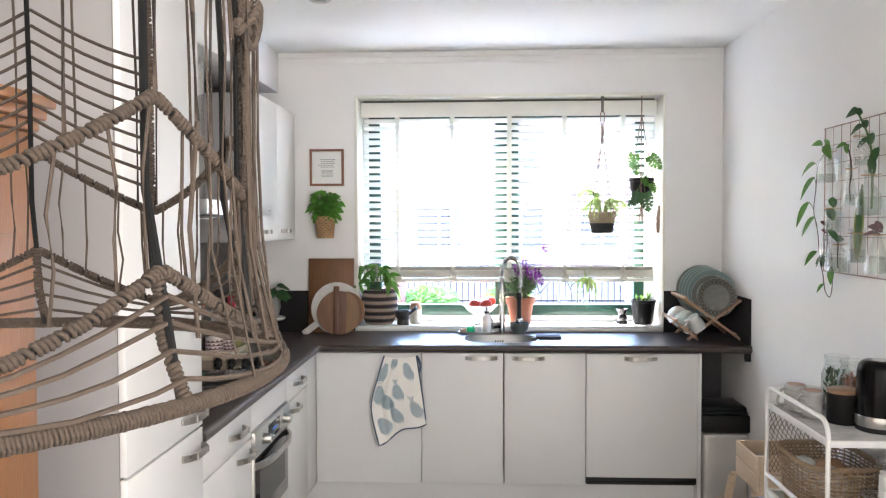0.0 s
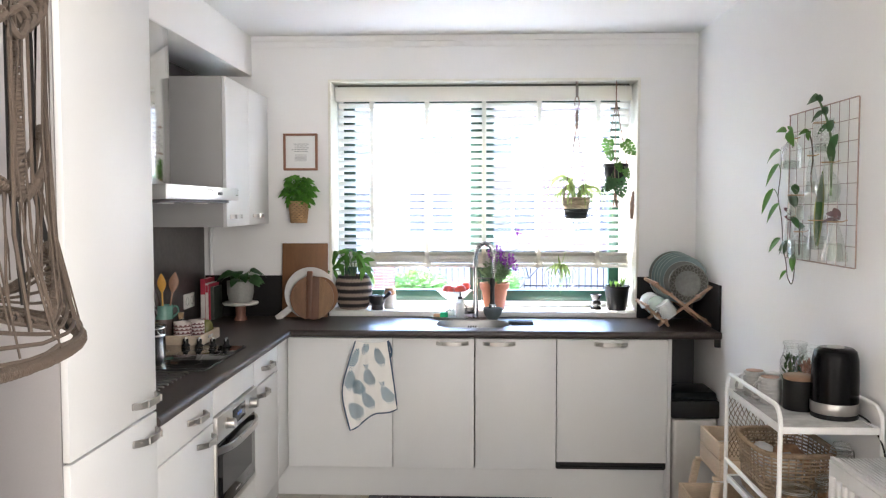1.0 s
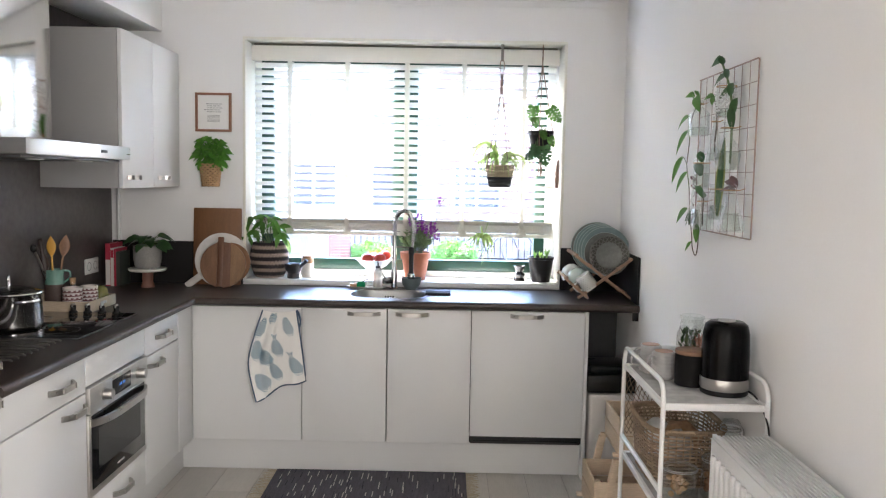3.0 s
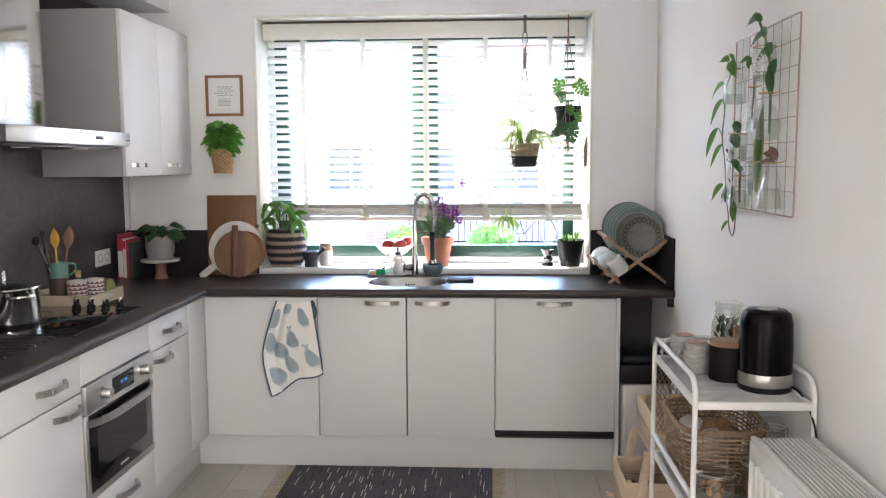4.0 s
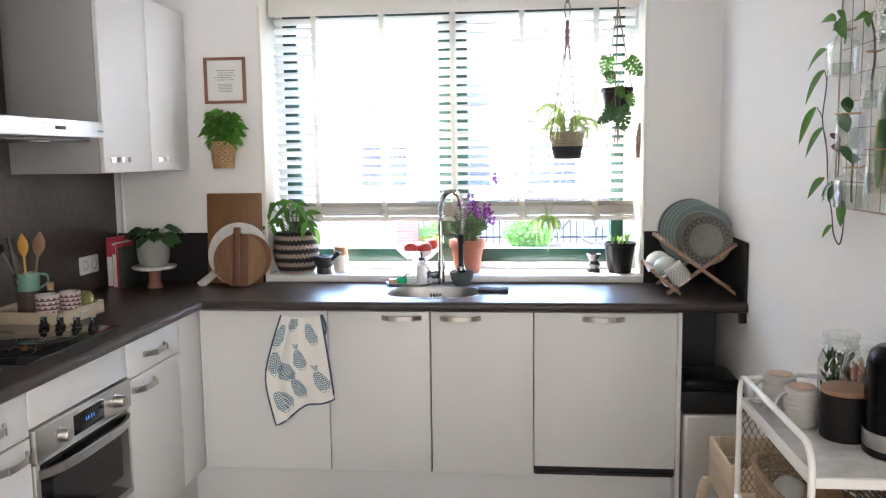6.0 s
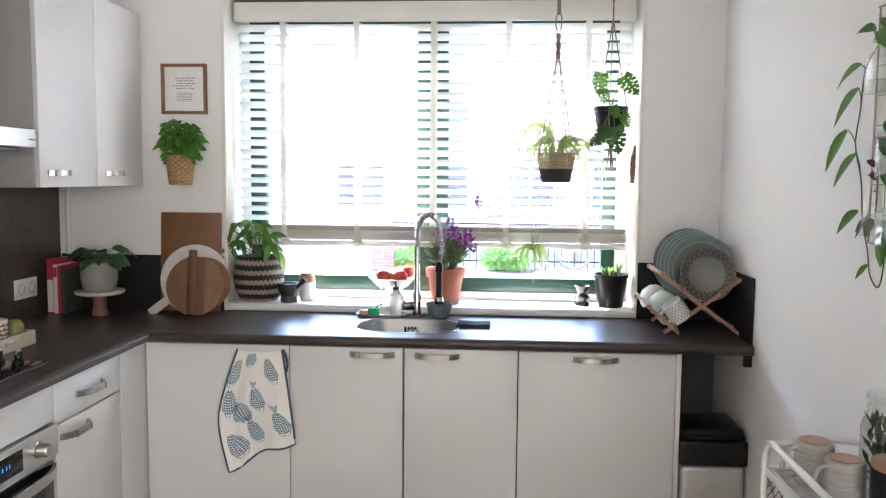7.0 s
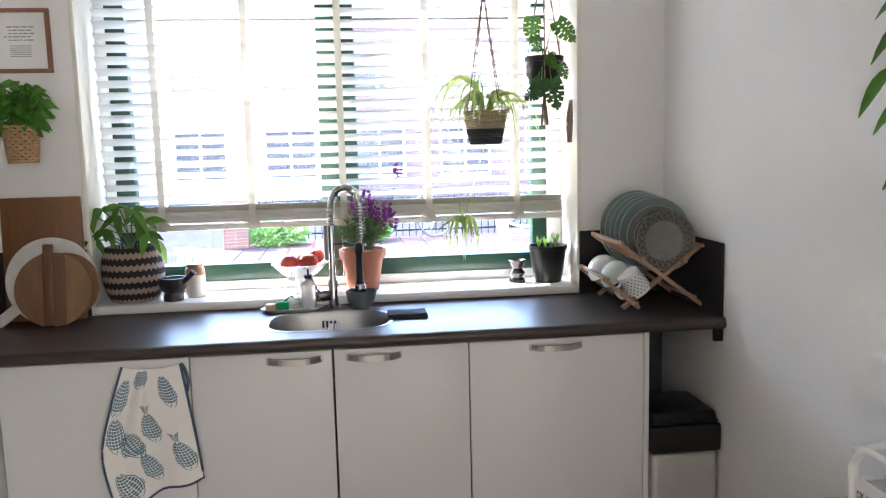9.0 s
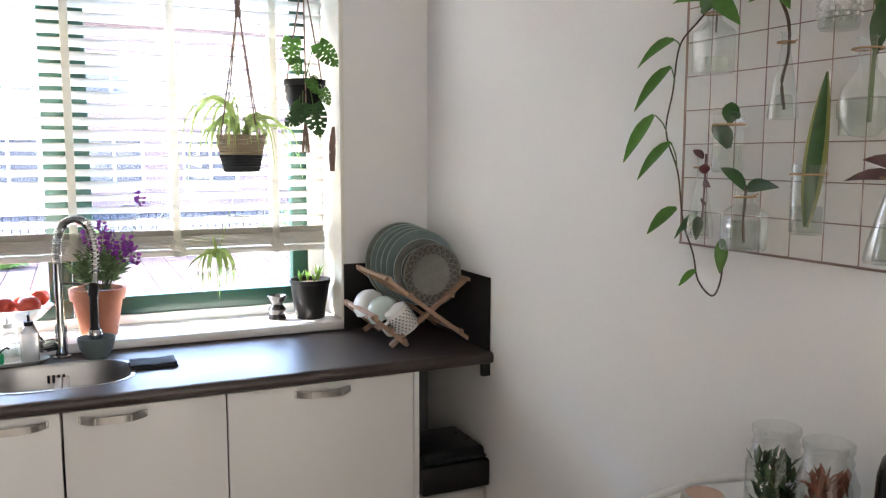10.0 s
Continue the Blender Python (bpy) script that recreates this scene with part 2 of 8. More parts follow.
for nm, loc_, rz_, w_, z0_, z1_ in (("garden", (0.5, YF - 0.15, 0), 0, 1.0, 1.0, 2.2), ("side", (XR + 0.15, -0.875, 0), 90, 1.35, 0.9, 2.25)):
    rb = thing("roller_blind", loc_, "unseen closed blind, added to keep sky light out of the opening", "blind", "roller blinds", rz_)
    bm = bmesh.new()
    box(bm, -w_ / 2 + 0.001, w_ / 2 - 0.001, -0.001, 0.001, z0_ + 0.001, z1_ - 0.05)
    part("cloth", bm, ROLL, rb)
    bm = bmesh.new()
    sweep(bm, [(-w_ / 2 + 0.002, 0, z1_ - 0.026), (w_ / 2 - 0.002, 0, z1_ - 0.026)], 0.024, seg=14)
    part("roll", bm, ROLL, rb)
# unseen mass above and beside the kitchen, added to shade the yard
bm = bmesh.new()
box(bm, -12, 12, YF - 0.2, YO, ZC + 0.16, 6.4)
box(bm, -12, XL - 0.21, 1.5, YO, -0.3, ZC + 0.16)
box(bm, XR + 0.21, 12, 1.5, YO, -0.3, ZC + 0.16)
struct("terrace_mass", bm, mat("shade_mass_brick", (0.28, 0.17, 0.14), 0.9, var=0.2), "unseen brick mass around the kitchen, added to block sun and sky")
bm = bmesh.new()
box(bm, XL, -1.135, 2.3, YB, 2.335, ZC - 0.001, 0.004)
struct("soffit", bm, WALL, "white plastered pipe boxing under the ceiling")
bm = bmesh.new()
for z0, z1, d in ((2.535, 2.568, 0.012), (2.50, 2.505, 0.003)):
    box(bm, -1.134, XR - 0.002, YB - d, YB - 0.0005, z0, z1, 0.002)
struct("trim", bm, WALL, "thin white cornice strip along the ceiling")

# ---------------- window ----------------
win = thing("window_1", (0, 0, 0), "wide green-painted casement window with white sill", "window", kind="structure")
bm = bmesh.new()
f0, f1 = 0.955, 2.30
box(bm, WX0 + 0.005, WX1 - 0.005, YG, YG + 0.08, f0 + 0.001, 0.99, 0.003)
box(bm, WX0 + 0.005, WX1 - 0.005, YG, YG + 0.08, 2.262, f1 - 0.001, 0.003)
box(bm, WX0 + 0.005, -0.632, YG, YG + 0.08, 0.99, 2.262, 0.003)
box(bm, 1.058, WX1 - 0.005, YG, YG + 0.08, 0.99, 2.262, 0.003)
part("window_frame", bm, TRIM, win, "white painted fixed frame")
for x0, x1 in ((-0.631, 0.221), (0.223, 1.057)):
    bm = bmesh.new()
    box(bm, x0, x1, YG + 0.004, YG + 0.062, 0.991, 1.057, 0.005)
    box(bm, x0, x1, YG + 0.004, YG + 0.062, 2.19, 2.261, 0.005)
    box(bm, x0, x0 + 0.073, YG + 0.005, YG + 0.061, 1.057, 2.19, 0.005)
    box(bm, x1 - (0.073 if x1 < 1 else 0.06), x1, YG + 0.005, YG + 0.061, 1.057, 2.19, 0.005)
    sash = part("sash", bm, GREEN, win, "dark green painted wooden sash")
    bm = bmesh.new()
    box(bm, x0 + 0.07, x1 - 0.057, YG + 0.03, YG + 0.036, 1.053, 2.194)
    ob = part("pane", bm, thin_glass("window_glass"), sash, smooth=0)
    ob.visible_shadow = False
bm = bmesh.new()
box(bm, WX0 - 0.0, WX1 + 0.0, YB - 0.022, YG + 0.05, WZ0, 0.955, 0.005)
part("window_sill", bm, TRIM, win, "white glossy window sill")
# white lining of the reveal
bm = bmesh.new()
for x0, x1 in ((WX0 - 0.012, WX0 + 0.004), (WX1 - 0.004, WX1 + 0.012)):
    box(bm, x0, x1, YB - 0.006, YG, 0.9555, WZ1 - 0.004, 0.002)
box(bm, WX0 - 0.012, WX1 + 0.012, YB - 0.006, YG, WZ1 - 0.004, WZ1 + 0.012, 0.002)
part("reveal_lining", bm, mat("cream_reveal_paint", (0.80, 0.78, 0.70), 0.45, var=0.03, bump=0.02), win, "cream painted reveal lining")

# wooden venetian blind
BX0, BX1, BY = -0.648, 1.093, 4.93
blind = thing("venetian_blind", (0, BY, WZ1), "cream wooden venetian blind, lowered above the sill, slats open", "blind")
bm = bmesh.new()
box(bm, BX0, BX1, -0.03, 0.03, -0.06, -0.006, 0.003)
part("head_rail", bm, mat("dark_head_rail", (0.12, 0.11, 0.09), 0.5), blind)
bm = bmesh.new()
box(bm, BX0 - 0.012, BX1 + 0.012, -0.042, -0.031, -0.105, -0.018, 0.003)
part("valance", bm, SLAT, blind)
bm = bmesh.new()
box(bm, BX0, BX1, -0.025, 0.025, -0.0014, 0.0014, 0.0008, 1)
slat_mesh = mesh_of("slat", bm, SLAT)
n_slat = 22
z_top, z_low = -0.125, 1.285 - WZ1
for i in range(n_slat):
    ob = new("slat", slat_mesh)
    ob.parent = blind
    ob.matrix_basis = pose(random.uniform(-0.002, 0.002), 0, z_top + (z_low - z_top) * i / (n_slat - 1), -29 + random.uniform(-2.0, 2.0), random.uniform(-0.1, 0.1), 0)
for i in range(9):
    ob = new("slat", slat_mesh)
    ob.parent = blind
    ob.matrix_basis = pose(random.uniform(-0.004, 0.004), random.uniform(-0.002, 0.002), 1.272 - i * 0.0048 - WZ1, random.uniform(-1.0, 1.0), 0, 0)
bm = bmesh.new()
box(bm, BX0, BX1, -0.026, 0.026, 1.205 - WZ1, 1.226 - WZ1, 0.004)
part("bottom_rail", bm, SLAT, blind)
for x in (-0.443, -0.111, 0.233, 0.562, 0.91):
    bm = bmesh.new()
    for y in (-0.0275, 0.0275):
        box(bm, x - 0.013, x + 0.013, y - 0.0006, y + 0.0006, 1.204 - WZ1, -0.10)
    box(bm, x - 0.013, x + 0.013, -0.028, 0.028, 1.2028 - WZ1, 1.2042 - WZ1)
    part("ladder_tape", bm, TAPE, blind, "woven cream ladder tape")
    bm = bmesh.new()
    for k in range(3):
        w = 0.016 + 0.006 * k
        sweep(bm, smooth_path([(x - w, -0.031, 1.262 - WZ1 - 0.012 * k), (x - 0.004, -0.041, 1.250 - WZ1 - 0.010 * k), (x + w, -0.036, 1.240 - WZ1 - 0.013 * k), (x + 0.002, -0.032, 1.222 - WZ1 - 0.004 * k)], 5), 0.012, 0.0014, up=(0, -1, 0.3))
    part("tape_end", bm, TAPE, blind, "crumpled spare end of tape")

# ---------------- kitchen units ----------------
def bow_handle(length):
    """Bow handle along x, standing out towards -y."""
    bm = bmesh.new()
    pts = []
    for i in range(15):
        s = i / 14 * 2 - 1
        pts.append((s * length / 2, -0.032 * (1 - abs(s) ** 3.2) - 0.001, 0))
    sweep(bm, pts, 0.008, 0.020)
    for s in (-1, 1):
        box(bm, s * length / 2 - 0.005, s * length / 2 + 0.005, -0.007, 0.0, -0.0095, 0.0095, 0.002)
    for s in (-0.045, 0.045):
        box(bm, s - 0.0015, s + 0.0015, -0.0375, -0.026, -0.0103, 0.0103)
    return mesh_of("handle", bm, NICKEL)


HANDLE = bow_handle(0.165)


def add_handle(parent, m):
    ob = new("handle", HANDLE)
    ob.parent = parent
    ob.matrix_basis = m
    tagged(ob, "satin nickel bow handle")


def front_y(unit, name, x0, x1, z0, z1, handle=None):
    """A front that faces -y, in the unit's own place."""
    bm = bmesh.new()
    box(bm, x0 + 0.0015, x1 - 0.0015, 0, 0.018, z0 + 0.0015, z1 - 0.0015, 0.0015)
    d = part(name, bm, FRONT, unit)
    if handle:
        add_handle(d, pose(handle[0], 0, handle[1]))
    return d


def front_x(unit, name, y0, y1, z0, z1, handle=None):
    """A front that faces +x, in the unit's own place."""
    bm = bmesh.new()
    box(bm, -0.018, 0, y0 + 0.0015, y1 - 0.0015, z0 + 0.0015, z1 - 0.0015, 0.0015)
    d = part(name, bm, FRONT, unit)
    if handle:
        add_handle(d, pose(0, handle[0], handle[1], 0, 0, 90))
    return d


DB, DT = 0.177, 0.876
# sink run, under the window
def sink_unit(name, x0, x1, label, cat, handle):
    u = thing(name, (x0, YD, 0), label, cat, "base cabinets")
    w = x1 - x0
    bm = bmesh.new()
    box(bm, 0.001, w - 0.001, 0.0185, 0.49, DB, DB + 0.018)
    box(bm, 0.001, 0.017, 0.0185, 0.49, DB + 0.018, CB - 0.002)
    box(bm, w - 0.017, w - 0.001, 0.0185, 0.49, DB + 0.018, CB - 0.002)
    box(bm, 0.017, w - 0.017, 0.48, 0.49, DB + 0.018, CB - 0.002)
    part("body", bm, FRONT, u)
    front_y(u, "door", 0, w, DB, DT, handle)
    return u


sink_unit("corner_cabinet", XD + 0.001, -0.256, "white blind corner base cabinet with a plain front", "cabinet", None)
sink_unit("base_cabinet", -0.255, 0.1795, "white base cabinet under the sink, closed", "cabinet", (0.318, 0.85))
sink_unit("base_cabinet", 0.1835, 0.612, "white base cabinet under the sink, closed", "cabinet", (0.126, 0.85))
dw = thing("dishwasher", (0.613, YD, 0), "built-in dishwasher behind a white cabinet front", "dishwasher")
bm = bmesh.new()
box(bm, 0.004, 0.576, 0.0185, 0.49, 0.175, CB - 0.003, 0.004)
part("body", bm, mat("dark_appliance_steel", (0.05, 0.05, 0.052), 0.4, 0.5), dw)
front_y(dw, "door", 0, 0.58, 0.218, DT, (0.283, 0.85))
bm = bmesh.new()
box(bm, 0.0, 0.58, 0.022, 0.05, 0.180, 0.214, 0.002)
box(bm, 0.02, 0.56, 0.012, 0.022, 0.192, 0.197, 0.001)
part("base_strip", bm, BLACK, dw, "black base strip in a gap")
bm = bmesh.new()
box(bm, 1.194, 1.212, YD + 0.001, YB - 0.03, 0.0, CB - 0.001, 0.001)
solo("end_panel", bm, FRONT, "white laminate end panel of the sink run", "panel")
bm = bmesh.new()
box(bm, -0.905, 1.193, 4.335, 4.35, 0.001, 0.175, 0.001)
solo("plinth", bm, FRONT, "white plinth board under the sink run", "plinth")
bm = bmesh.new()
box(bm, -0.905, -0.89, 2.46, 4.334, 0.001, 0.175, 0.001)
solo("plinth", bm, FRONT, "white plinth board under the cooker run", "plinth")


# cooker run, along the west wall
def run_unit(name, y0, y1, label, cat):
    u = thing(name, (XD, y0, 0), label, cat, "base cabinets")
    w = y1 - y0
    d = XL - XD + 0.01
    bm = bmesh.new()
    box(bm, d, -0.0185, 0.001, w - 0.001, DB, DB + 0.018)
    box(bm, d, -0.0185, 0.001, 0.017, DB + 0.018, CB - 0.002)
    box(bm, d, -0.0185, w - 0.017, w - 0.001, DB + 0.018, CB - 0.002)
    part("body", bm, FRONT, u)
    return u


u = run_unit("base_cabinet", 2.462, 3.05, "white base cabinet with a drawer above a door, beside the oven", "cabinet")
front_x(u, "drawer_front", 0, 0.588, 0.745, DT, (0.395, 0.812))
front_x(u, "door", 0, 0.588, DB, 0.742, (0.485, 0.70))
ou = run_unit("oven_cabinet", 3.052, 3.62, "white oven housing with a pan drawer below", "cabinet")
front_x(ou, "top_panel", 0, 0.568, 0.762, DT)
front_x(ou, "drawer_front", 0, 0.568, DB, 0.338, (0.30, 0.275))
u = run_unit("base_cabinet", 3.622, 4.06, "narrow white base cabinet with a drawer above a door", "cabinet")
front_x(u, "drawer_front", 0, 0.436, 0.745, DT, (0.215, 0.81))
front_x(u, "door", 0, 0.436, DB, 0.742, (0.115, 0.70))
bm = bmesh.new()
box(bm, XD - 0.018, XD, 4.063, YD + 0.017, DB, DT, 0.001)
solo("filler_strip", bm, FRONT, "white corner filler strip between the runs", "panel")

# built-in oven
ov = thing("oven", (XD, 3.055, 0.342), "built-in stainless steel oven with a black glass door", "oven")
W, H = 0.562, 0.416
bm = bmesh.new()
box(bm, -0.5, -0.02, 0.01, W - 0.01, 0.005, H - 0.005)
part("body", bm, BLACKMETAL, ov)
bm = bmesh.new()
box(bm, -0.02, 0.014, 0, W, H - 0.098, H, 0.002)
cp = part("control_panel", bm, STEEL, ov, "brushed steel control panel")
bm = bmesh.new()
box(bm, 0.0135, 0.0155, 0.195, 0.375, H - 0.082, H - 0.018, 0.0005)
part("display", bm, BLACKGLASS, cp, "black display")
bm = bmesh.new()
for k, yy in enumerate((0.262, 0.276, 0.294, 0.308)):
    box(bm, 0.0156, 0.016, yy, yy + 0.005, H - 0.054, H - 0.043)
me = mat("blue_display_digits", (0.02, 0.12, 0.5), 0.4)
me.node_tree.nodes["Principled BSDF"].inputs["Emission Color"].default_value = (0.05, 0.3, 1, 1)
me.node_tree.nodes["Principled BSDF"].inputs["Emission Strength"].default_value = 0.06
part("digits", bm, me, cp, "blue lit clock digits")
for yy in (0.12, 0.455):
    bm = bmesh.new()
    lathe(bm, [(0, 0.034), (0.018, 0.034), (0.020, 0.031), (0.021, 0.004), (0.025, 0.002), (0.025, 0)], 24, m=pose(0.0142, yy, H - 0.05, 0, 90, 0))
    part("knob", bm, NICKEL, cp, "steel control knob")
bm = bmesh.new()
box(bm, -0.02, 0.006, 0.0, W, 0.0, H - 0.103, 0.002)
dr = part("door", bm, STEEL, ov, "steel-edged oven door")
bm = bmesh.new()
box(bm, 0.0055, 0.0085, 0.022, W - 0.022, 0.028, H - 0.108, 0.001)
part("door_glass", bm, BLACKGLASS, dr, "black glass")
bm = bmesh.new()
box(bm, 0.0086, 0.0092, 0.075, W - 0.075, 0.09, H - 0.17, 0.0)
part("window_pane", bm, mat("oven_window", (0.014, 0.014, 0.0145), 0.08, spec=0.3, bump=0, rvar=0.02), dr, "smoked oven window")
bm = bmesh.new()
pts = [(0.006 + 0.042 * (1 - abs(s) ** 4), W / 2 + s * (W / 2 - 0.012), H - 0.135) for s in [i / 9 - 1 for i in range(19)]]
sweep(bm, pts, 0.012, 0.026)
part("handle", bm, NICKEL, dr, "satin bow handle")
bm = bmesh.new()
for k in range(5):
    box(bm, 0.0086, 0.0089, 0.245 + k * 0.014, 0.255 + k * 0.014, 0.048, 0.056)
part("maker_mark", bm, mat("light_print", (0.6, 0.6, 0.6), 0.5), dr)

# tall unit
tu = thing("tall_cabinet", (-0.80, 1.915, 0), "tall white built-in fridge cabinet with two doors", "cabinet")
bm = bmesh.new()
box(bm, -0.63, -0.02, 0.0, 0.018, 0.0, 2.21, 0.001)
box(bm, -0.63, -0.02, 0.522, 0.54, 0.0, 2.21, 0.001)
box(bm, -0.63, -0.02, 0.018, 0.522, 2.192, 2.21, 0.001)
box(bm, -0.63, -0.02, 0.018, 0.522, 0.1, 0.118)
box(bm, -0.63, -0.612, 0.018, 0.522, 0.118, 2.192)
part("body", bm, mat("pale_grey_laminate", (0.29, 0.275, 0.275), 0.42, var=0.03, scale=3, fine=180, bump=0.02), tu, "pale grey carcass")
front_x(tu, "door", 0, 0.54, 0.945, 2.21, (0.445, 0.995))
front_x(tu, "door", 0, 0.54, 0.177, 0.941, (0.445, 0.885))

# wall cabinet
wc = thing("wall_cabinet", (-1.04, 3.965, 1.47), "grey wall cabinet with two white doors", "cabinet")
XW = XL + 1.04 + 0.012
for nm, y0, y1, z0, z1, xr in (("side_panel", 0, 0.016, 0, 0.74, -0.0195), ("side_panel", 0.79, 0.806, 0, 0.74, -0.0195), ("bottom_panel", 0.0161, 0.7899, 0, 0.016, -0.0195),
                               ("top_panel", 0.0161, 0.7899, 0.724, 0.74, -0.0195), ("back_panel", 0.0161, 0.7899, 0.0161, 0.7239, XW + 0.008)):
    bm = bmesh.new()
    box(bm, XW, xr, y0, y1, z0, z1, 0.001)
    part(nm, bm, GREYLAM, wc, "grey laminate panel")
SMALL = bow_handle(0.085)
for y0, y1, hy in ((0, 0.402, 0.075), (0.404, 0.806, 0.49)):
    d = front_x(wc, "door", y0, y1, 0, 0.74)
    ob = new("handle", SMALL)
    ob.parent = d
    ob.matrix_basis = pose(0, hy + 0.02, 0.052, 0, 0, 90)
    tagged(ob, "short satin nickel handle")

# worktop, an L with a rounded front edge and the sink cut out
SX0, SX1, SY0, SY1 = -0.035, 0.375, 4.345, 4.655
def bullnose(bm, pts):
    prev = None
    prof = [(0.0, CB), (0.012, CB), (0.020, CB + 0.004), (0.026, CB + 0.012), (0.026, CT - 0.012), (0.020, CT - 0.003), (0.012, CT), (0.0, CT)]
    rings = []
    for (x, y), (nx, ny) in pts:
        rings.append([bm.verts.new((x + nx * a, y + ny * a, z)) for a, z in prof])
    for a, b in zip(rings, rings[1:]):
        for i in range(len(prof) - 1):
            bm.faces.new((a[i], a[i + 1], b[i + 1], b[i]))
    bm.faces.new(rings[0])
    bm.faces.new(list(reversed(rings[-1])))


wt = thing("worktop", (0, 0, 0), "dark stone-look laminate worktop in an L shape", "worktop")
YE, XE = 4.262, -0.815
for x0, x1, y0, y1 in ((XL + 0.002, XE, 2.456, YE), (XL + 0.002, SX0, YE, YB - 0.002), (SX1, XR - 0.002, YE, YB - 0.002), (SX0, SX1, YE, SY0), (SX0, SX1, SY1, YB - 0.002)):
    bm = bmesh.new()
    box(bm, x0, x1, y0, y1, CB, CT)
    part("top_section", bm, DARKLAM, wt, smooth=40)
bm = bmesh.new()
# rounded corners of the sink cut-out
rim_in, rim_out = [], []
for i in range(48):
    c, s = math.cos(2 * math.pi * i / 48), math.sin(2 * math.pi * i / 48)
    k = (abs(c) ** 3.2 + abs(s) ** 3.2) ** (-1 / 3.2)
    q = 1 / max(abs(c), abs(s))
    rim_in.append(bm.verts.new((0.17 + 0.2045 * c * k, 4.5 + 0.1545 * s * k, CT)))
    rim_out.append(bm.verts.new((0.17 + 0.205 * c * q, 4.5 + 0.155 * s * q, CT)))
for i in range(48):
    j = (i + 1) % 48
    bm.faces.new((rim_in[i], rim_in[j], rim_out[j], rim_out[i]))
part("cutout_corner", bm, DARKLAM, wt)
bm = bmesh.new()
bullnose(bm, [((XE, 2.456), (1, 0)), ((XE, YE), (1, -1)), ((XR - 0.002, YE), (0, -1))])
part("front_edge", bm, DARKLAM, wt, "rounded front edge", smooth=40)
# The worktop's laminate again, darkened so the upstands hold their shade in colour
for i, (x0, x1, y0, y1) in enumerate(((XL + 0.012, WX0 - 0.014, YB - 0.012, YB - 0.001), (WX1 + 0.004, XR - 0.012, YB - 0.012, YB - 0.001), (XR - 0.012, XR - 0.001, 4.262, YB - 0.001))):
    bm = bmesh.new()
    box(bm, x0, x1, y0, y1, CT + 0.0005, 1.162, 0.0015)
    part("upstand", bm, mat("shaded_laminate", (0.016, 0.0145, 0.0145), 0.6, spec=0.2, var=0.1, scale=3, fine=60, bump=0.01), wt, "dark laminate upstand")
bm = bmesh.new()
box(bm, XR - 0.03, XR - 0.001, 4.26, 4.28, CB - 0.045, CB - 0.001, 0.002)
part("bracket", bm, BLACK, wt)
bm = bmesh.new()
box(bm, XL + 0.0005, XL + 0.011, 2.458, 4.772, CT + 0.0005, 2.333, 0.001)
solo("splashback", bm, SPLASH, "dark grey stone-look splashback panel on the wall", "splashback")
# thin dark grey sheet on the wall below the worktop end
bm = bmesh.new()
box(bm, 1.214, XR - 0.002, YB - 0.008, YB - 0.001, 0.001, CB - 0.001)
solo("niche_panel", bm, mat("niche_dark_grey", (0.11, 0.11, 0.115), 0.6), "dark grey sheet at the back of the bin niche", "panel")

# cooker hood
hd = thing("cooker_hood", (XL + 0.012, 3.295, 1.60), "stainless steel chimney cooker hood", "cooker hood")
bm = bmesh.new()
box(bm, 0.0, 0.515, -0.44, 0.44, 0.0, 0.055, 0.002)
part("canopy", bm, STEEL, hd, "flat brushed steel canopy")
bm = bmesh.new()
box(bm, 0.03, 0.48, -0.41, 0.41, -0.012, -0.0005, 0.002)
ft = part("filter_panel", bm, mat("dark_filter", (0.1, 0.1, 0.1), 0.4, 0.8), hd, "dark filter panel")
for yy in (-0.2, 0.2):
    bm = bmesh.new()
    lathe(bm, [(0, -0.016), (0.03, -0.016), (0.032, -0.012)], 20, (0.42, yy, 0))
    part("lamp_lens", bm, mat("frosted_lens", (0.7, 0.7, 0.68), 0.3), ft)
bm = bmesh.new()
v = box(bm, 0.0, 0.29, -0.2, 0.2, 0.0555, 0.7325, 0.002)
part("chimney", bm, mat("polished_steel", (0.60, 0.59, 0.57), 0.09, 1.0, var=0.03, fine=200, bump=0.01, stretch=(12, 12, 1)), hd, "polished steel chimney")
# Dark sheets put the polished sides' dark reflection into the colour
for yy in (-0.2032, 0.2002):
    bm = bmesh.new()
    box(bm, 0.004, 0.286, yy, yy + 0.003, 0.058, 0.7315, 0.0005)
    part("chimney_side", bm, mat("dark_reflection_steel", (0.035, 0.034, 0.034), 0.22, 0.6, var=0.1), hd, "chimney side with a dark reflection in its colour")
bm = bmesh.new()
box(bm, 0.515, 0.5165, 0.14, 0.20, 0.022, 0.034, 0.0005)
part("switch_panel", bm, BLACK, hd, "black switch buttons")

# ---------------- things: materials ----------------
PINE = mat("pale_pine", (0.60, 0.47, 0.34), 0.55, var=0.18, scale=3, fine=40, bump=0.05, stretch=(1, 1, 8), tint=0.08)
OLDPINE = mat("orange_pine", (0.25, 0.112, 0.044), 0.42, var=0.22, scale=4, fine=50, bump=0.04, stretch=(6, 6, 0.6))
OAK = mat("oak_board", (0.19, 0.085, 0.034), 0.5, var=0.2, scale=5, fine=50, bump=0.04, stretch=(8, 8, 0.7))
ACACIA = mat("acacia_wood", (0.270, 0.150, 0.072), 0.45, var=0.28, scale=6, fine=60, bump=0.04, stretch=(8, 8, 0.8), tint=0.15)
BEECH = mat("beech_wood", (0.50, 0.30, 0.17), 0.5, var=0.12, scale=5, fine=60, bump=0.03, tint=0.08)
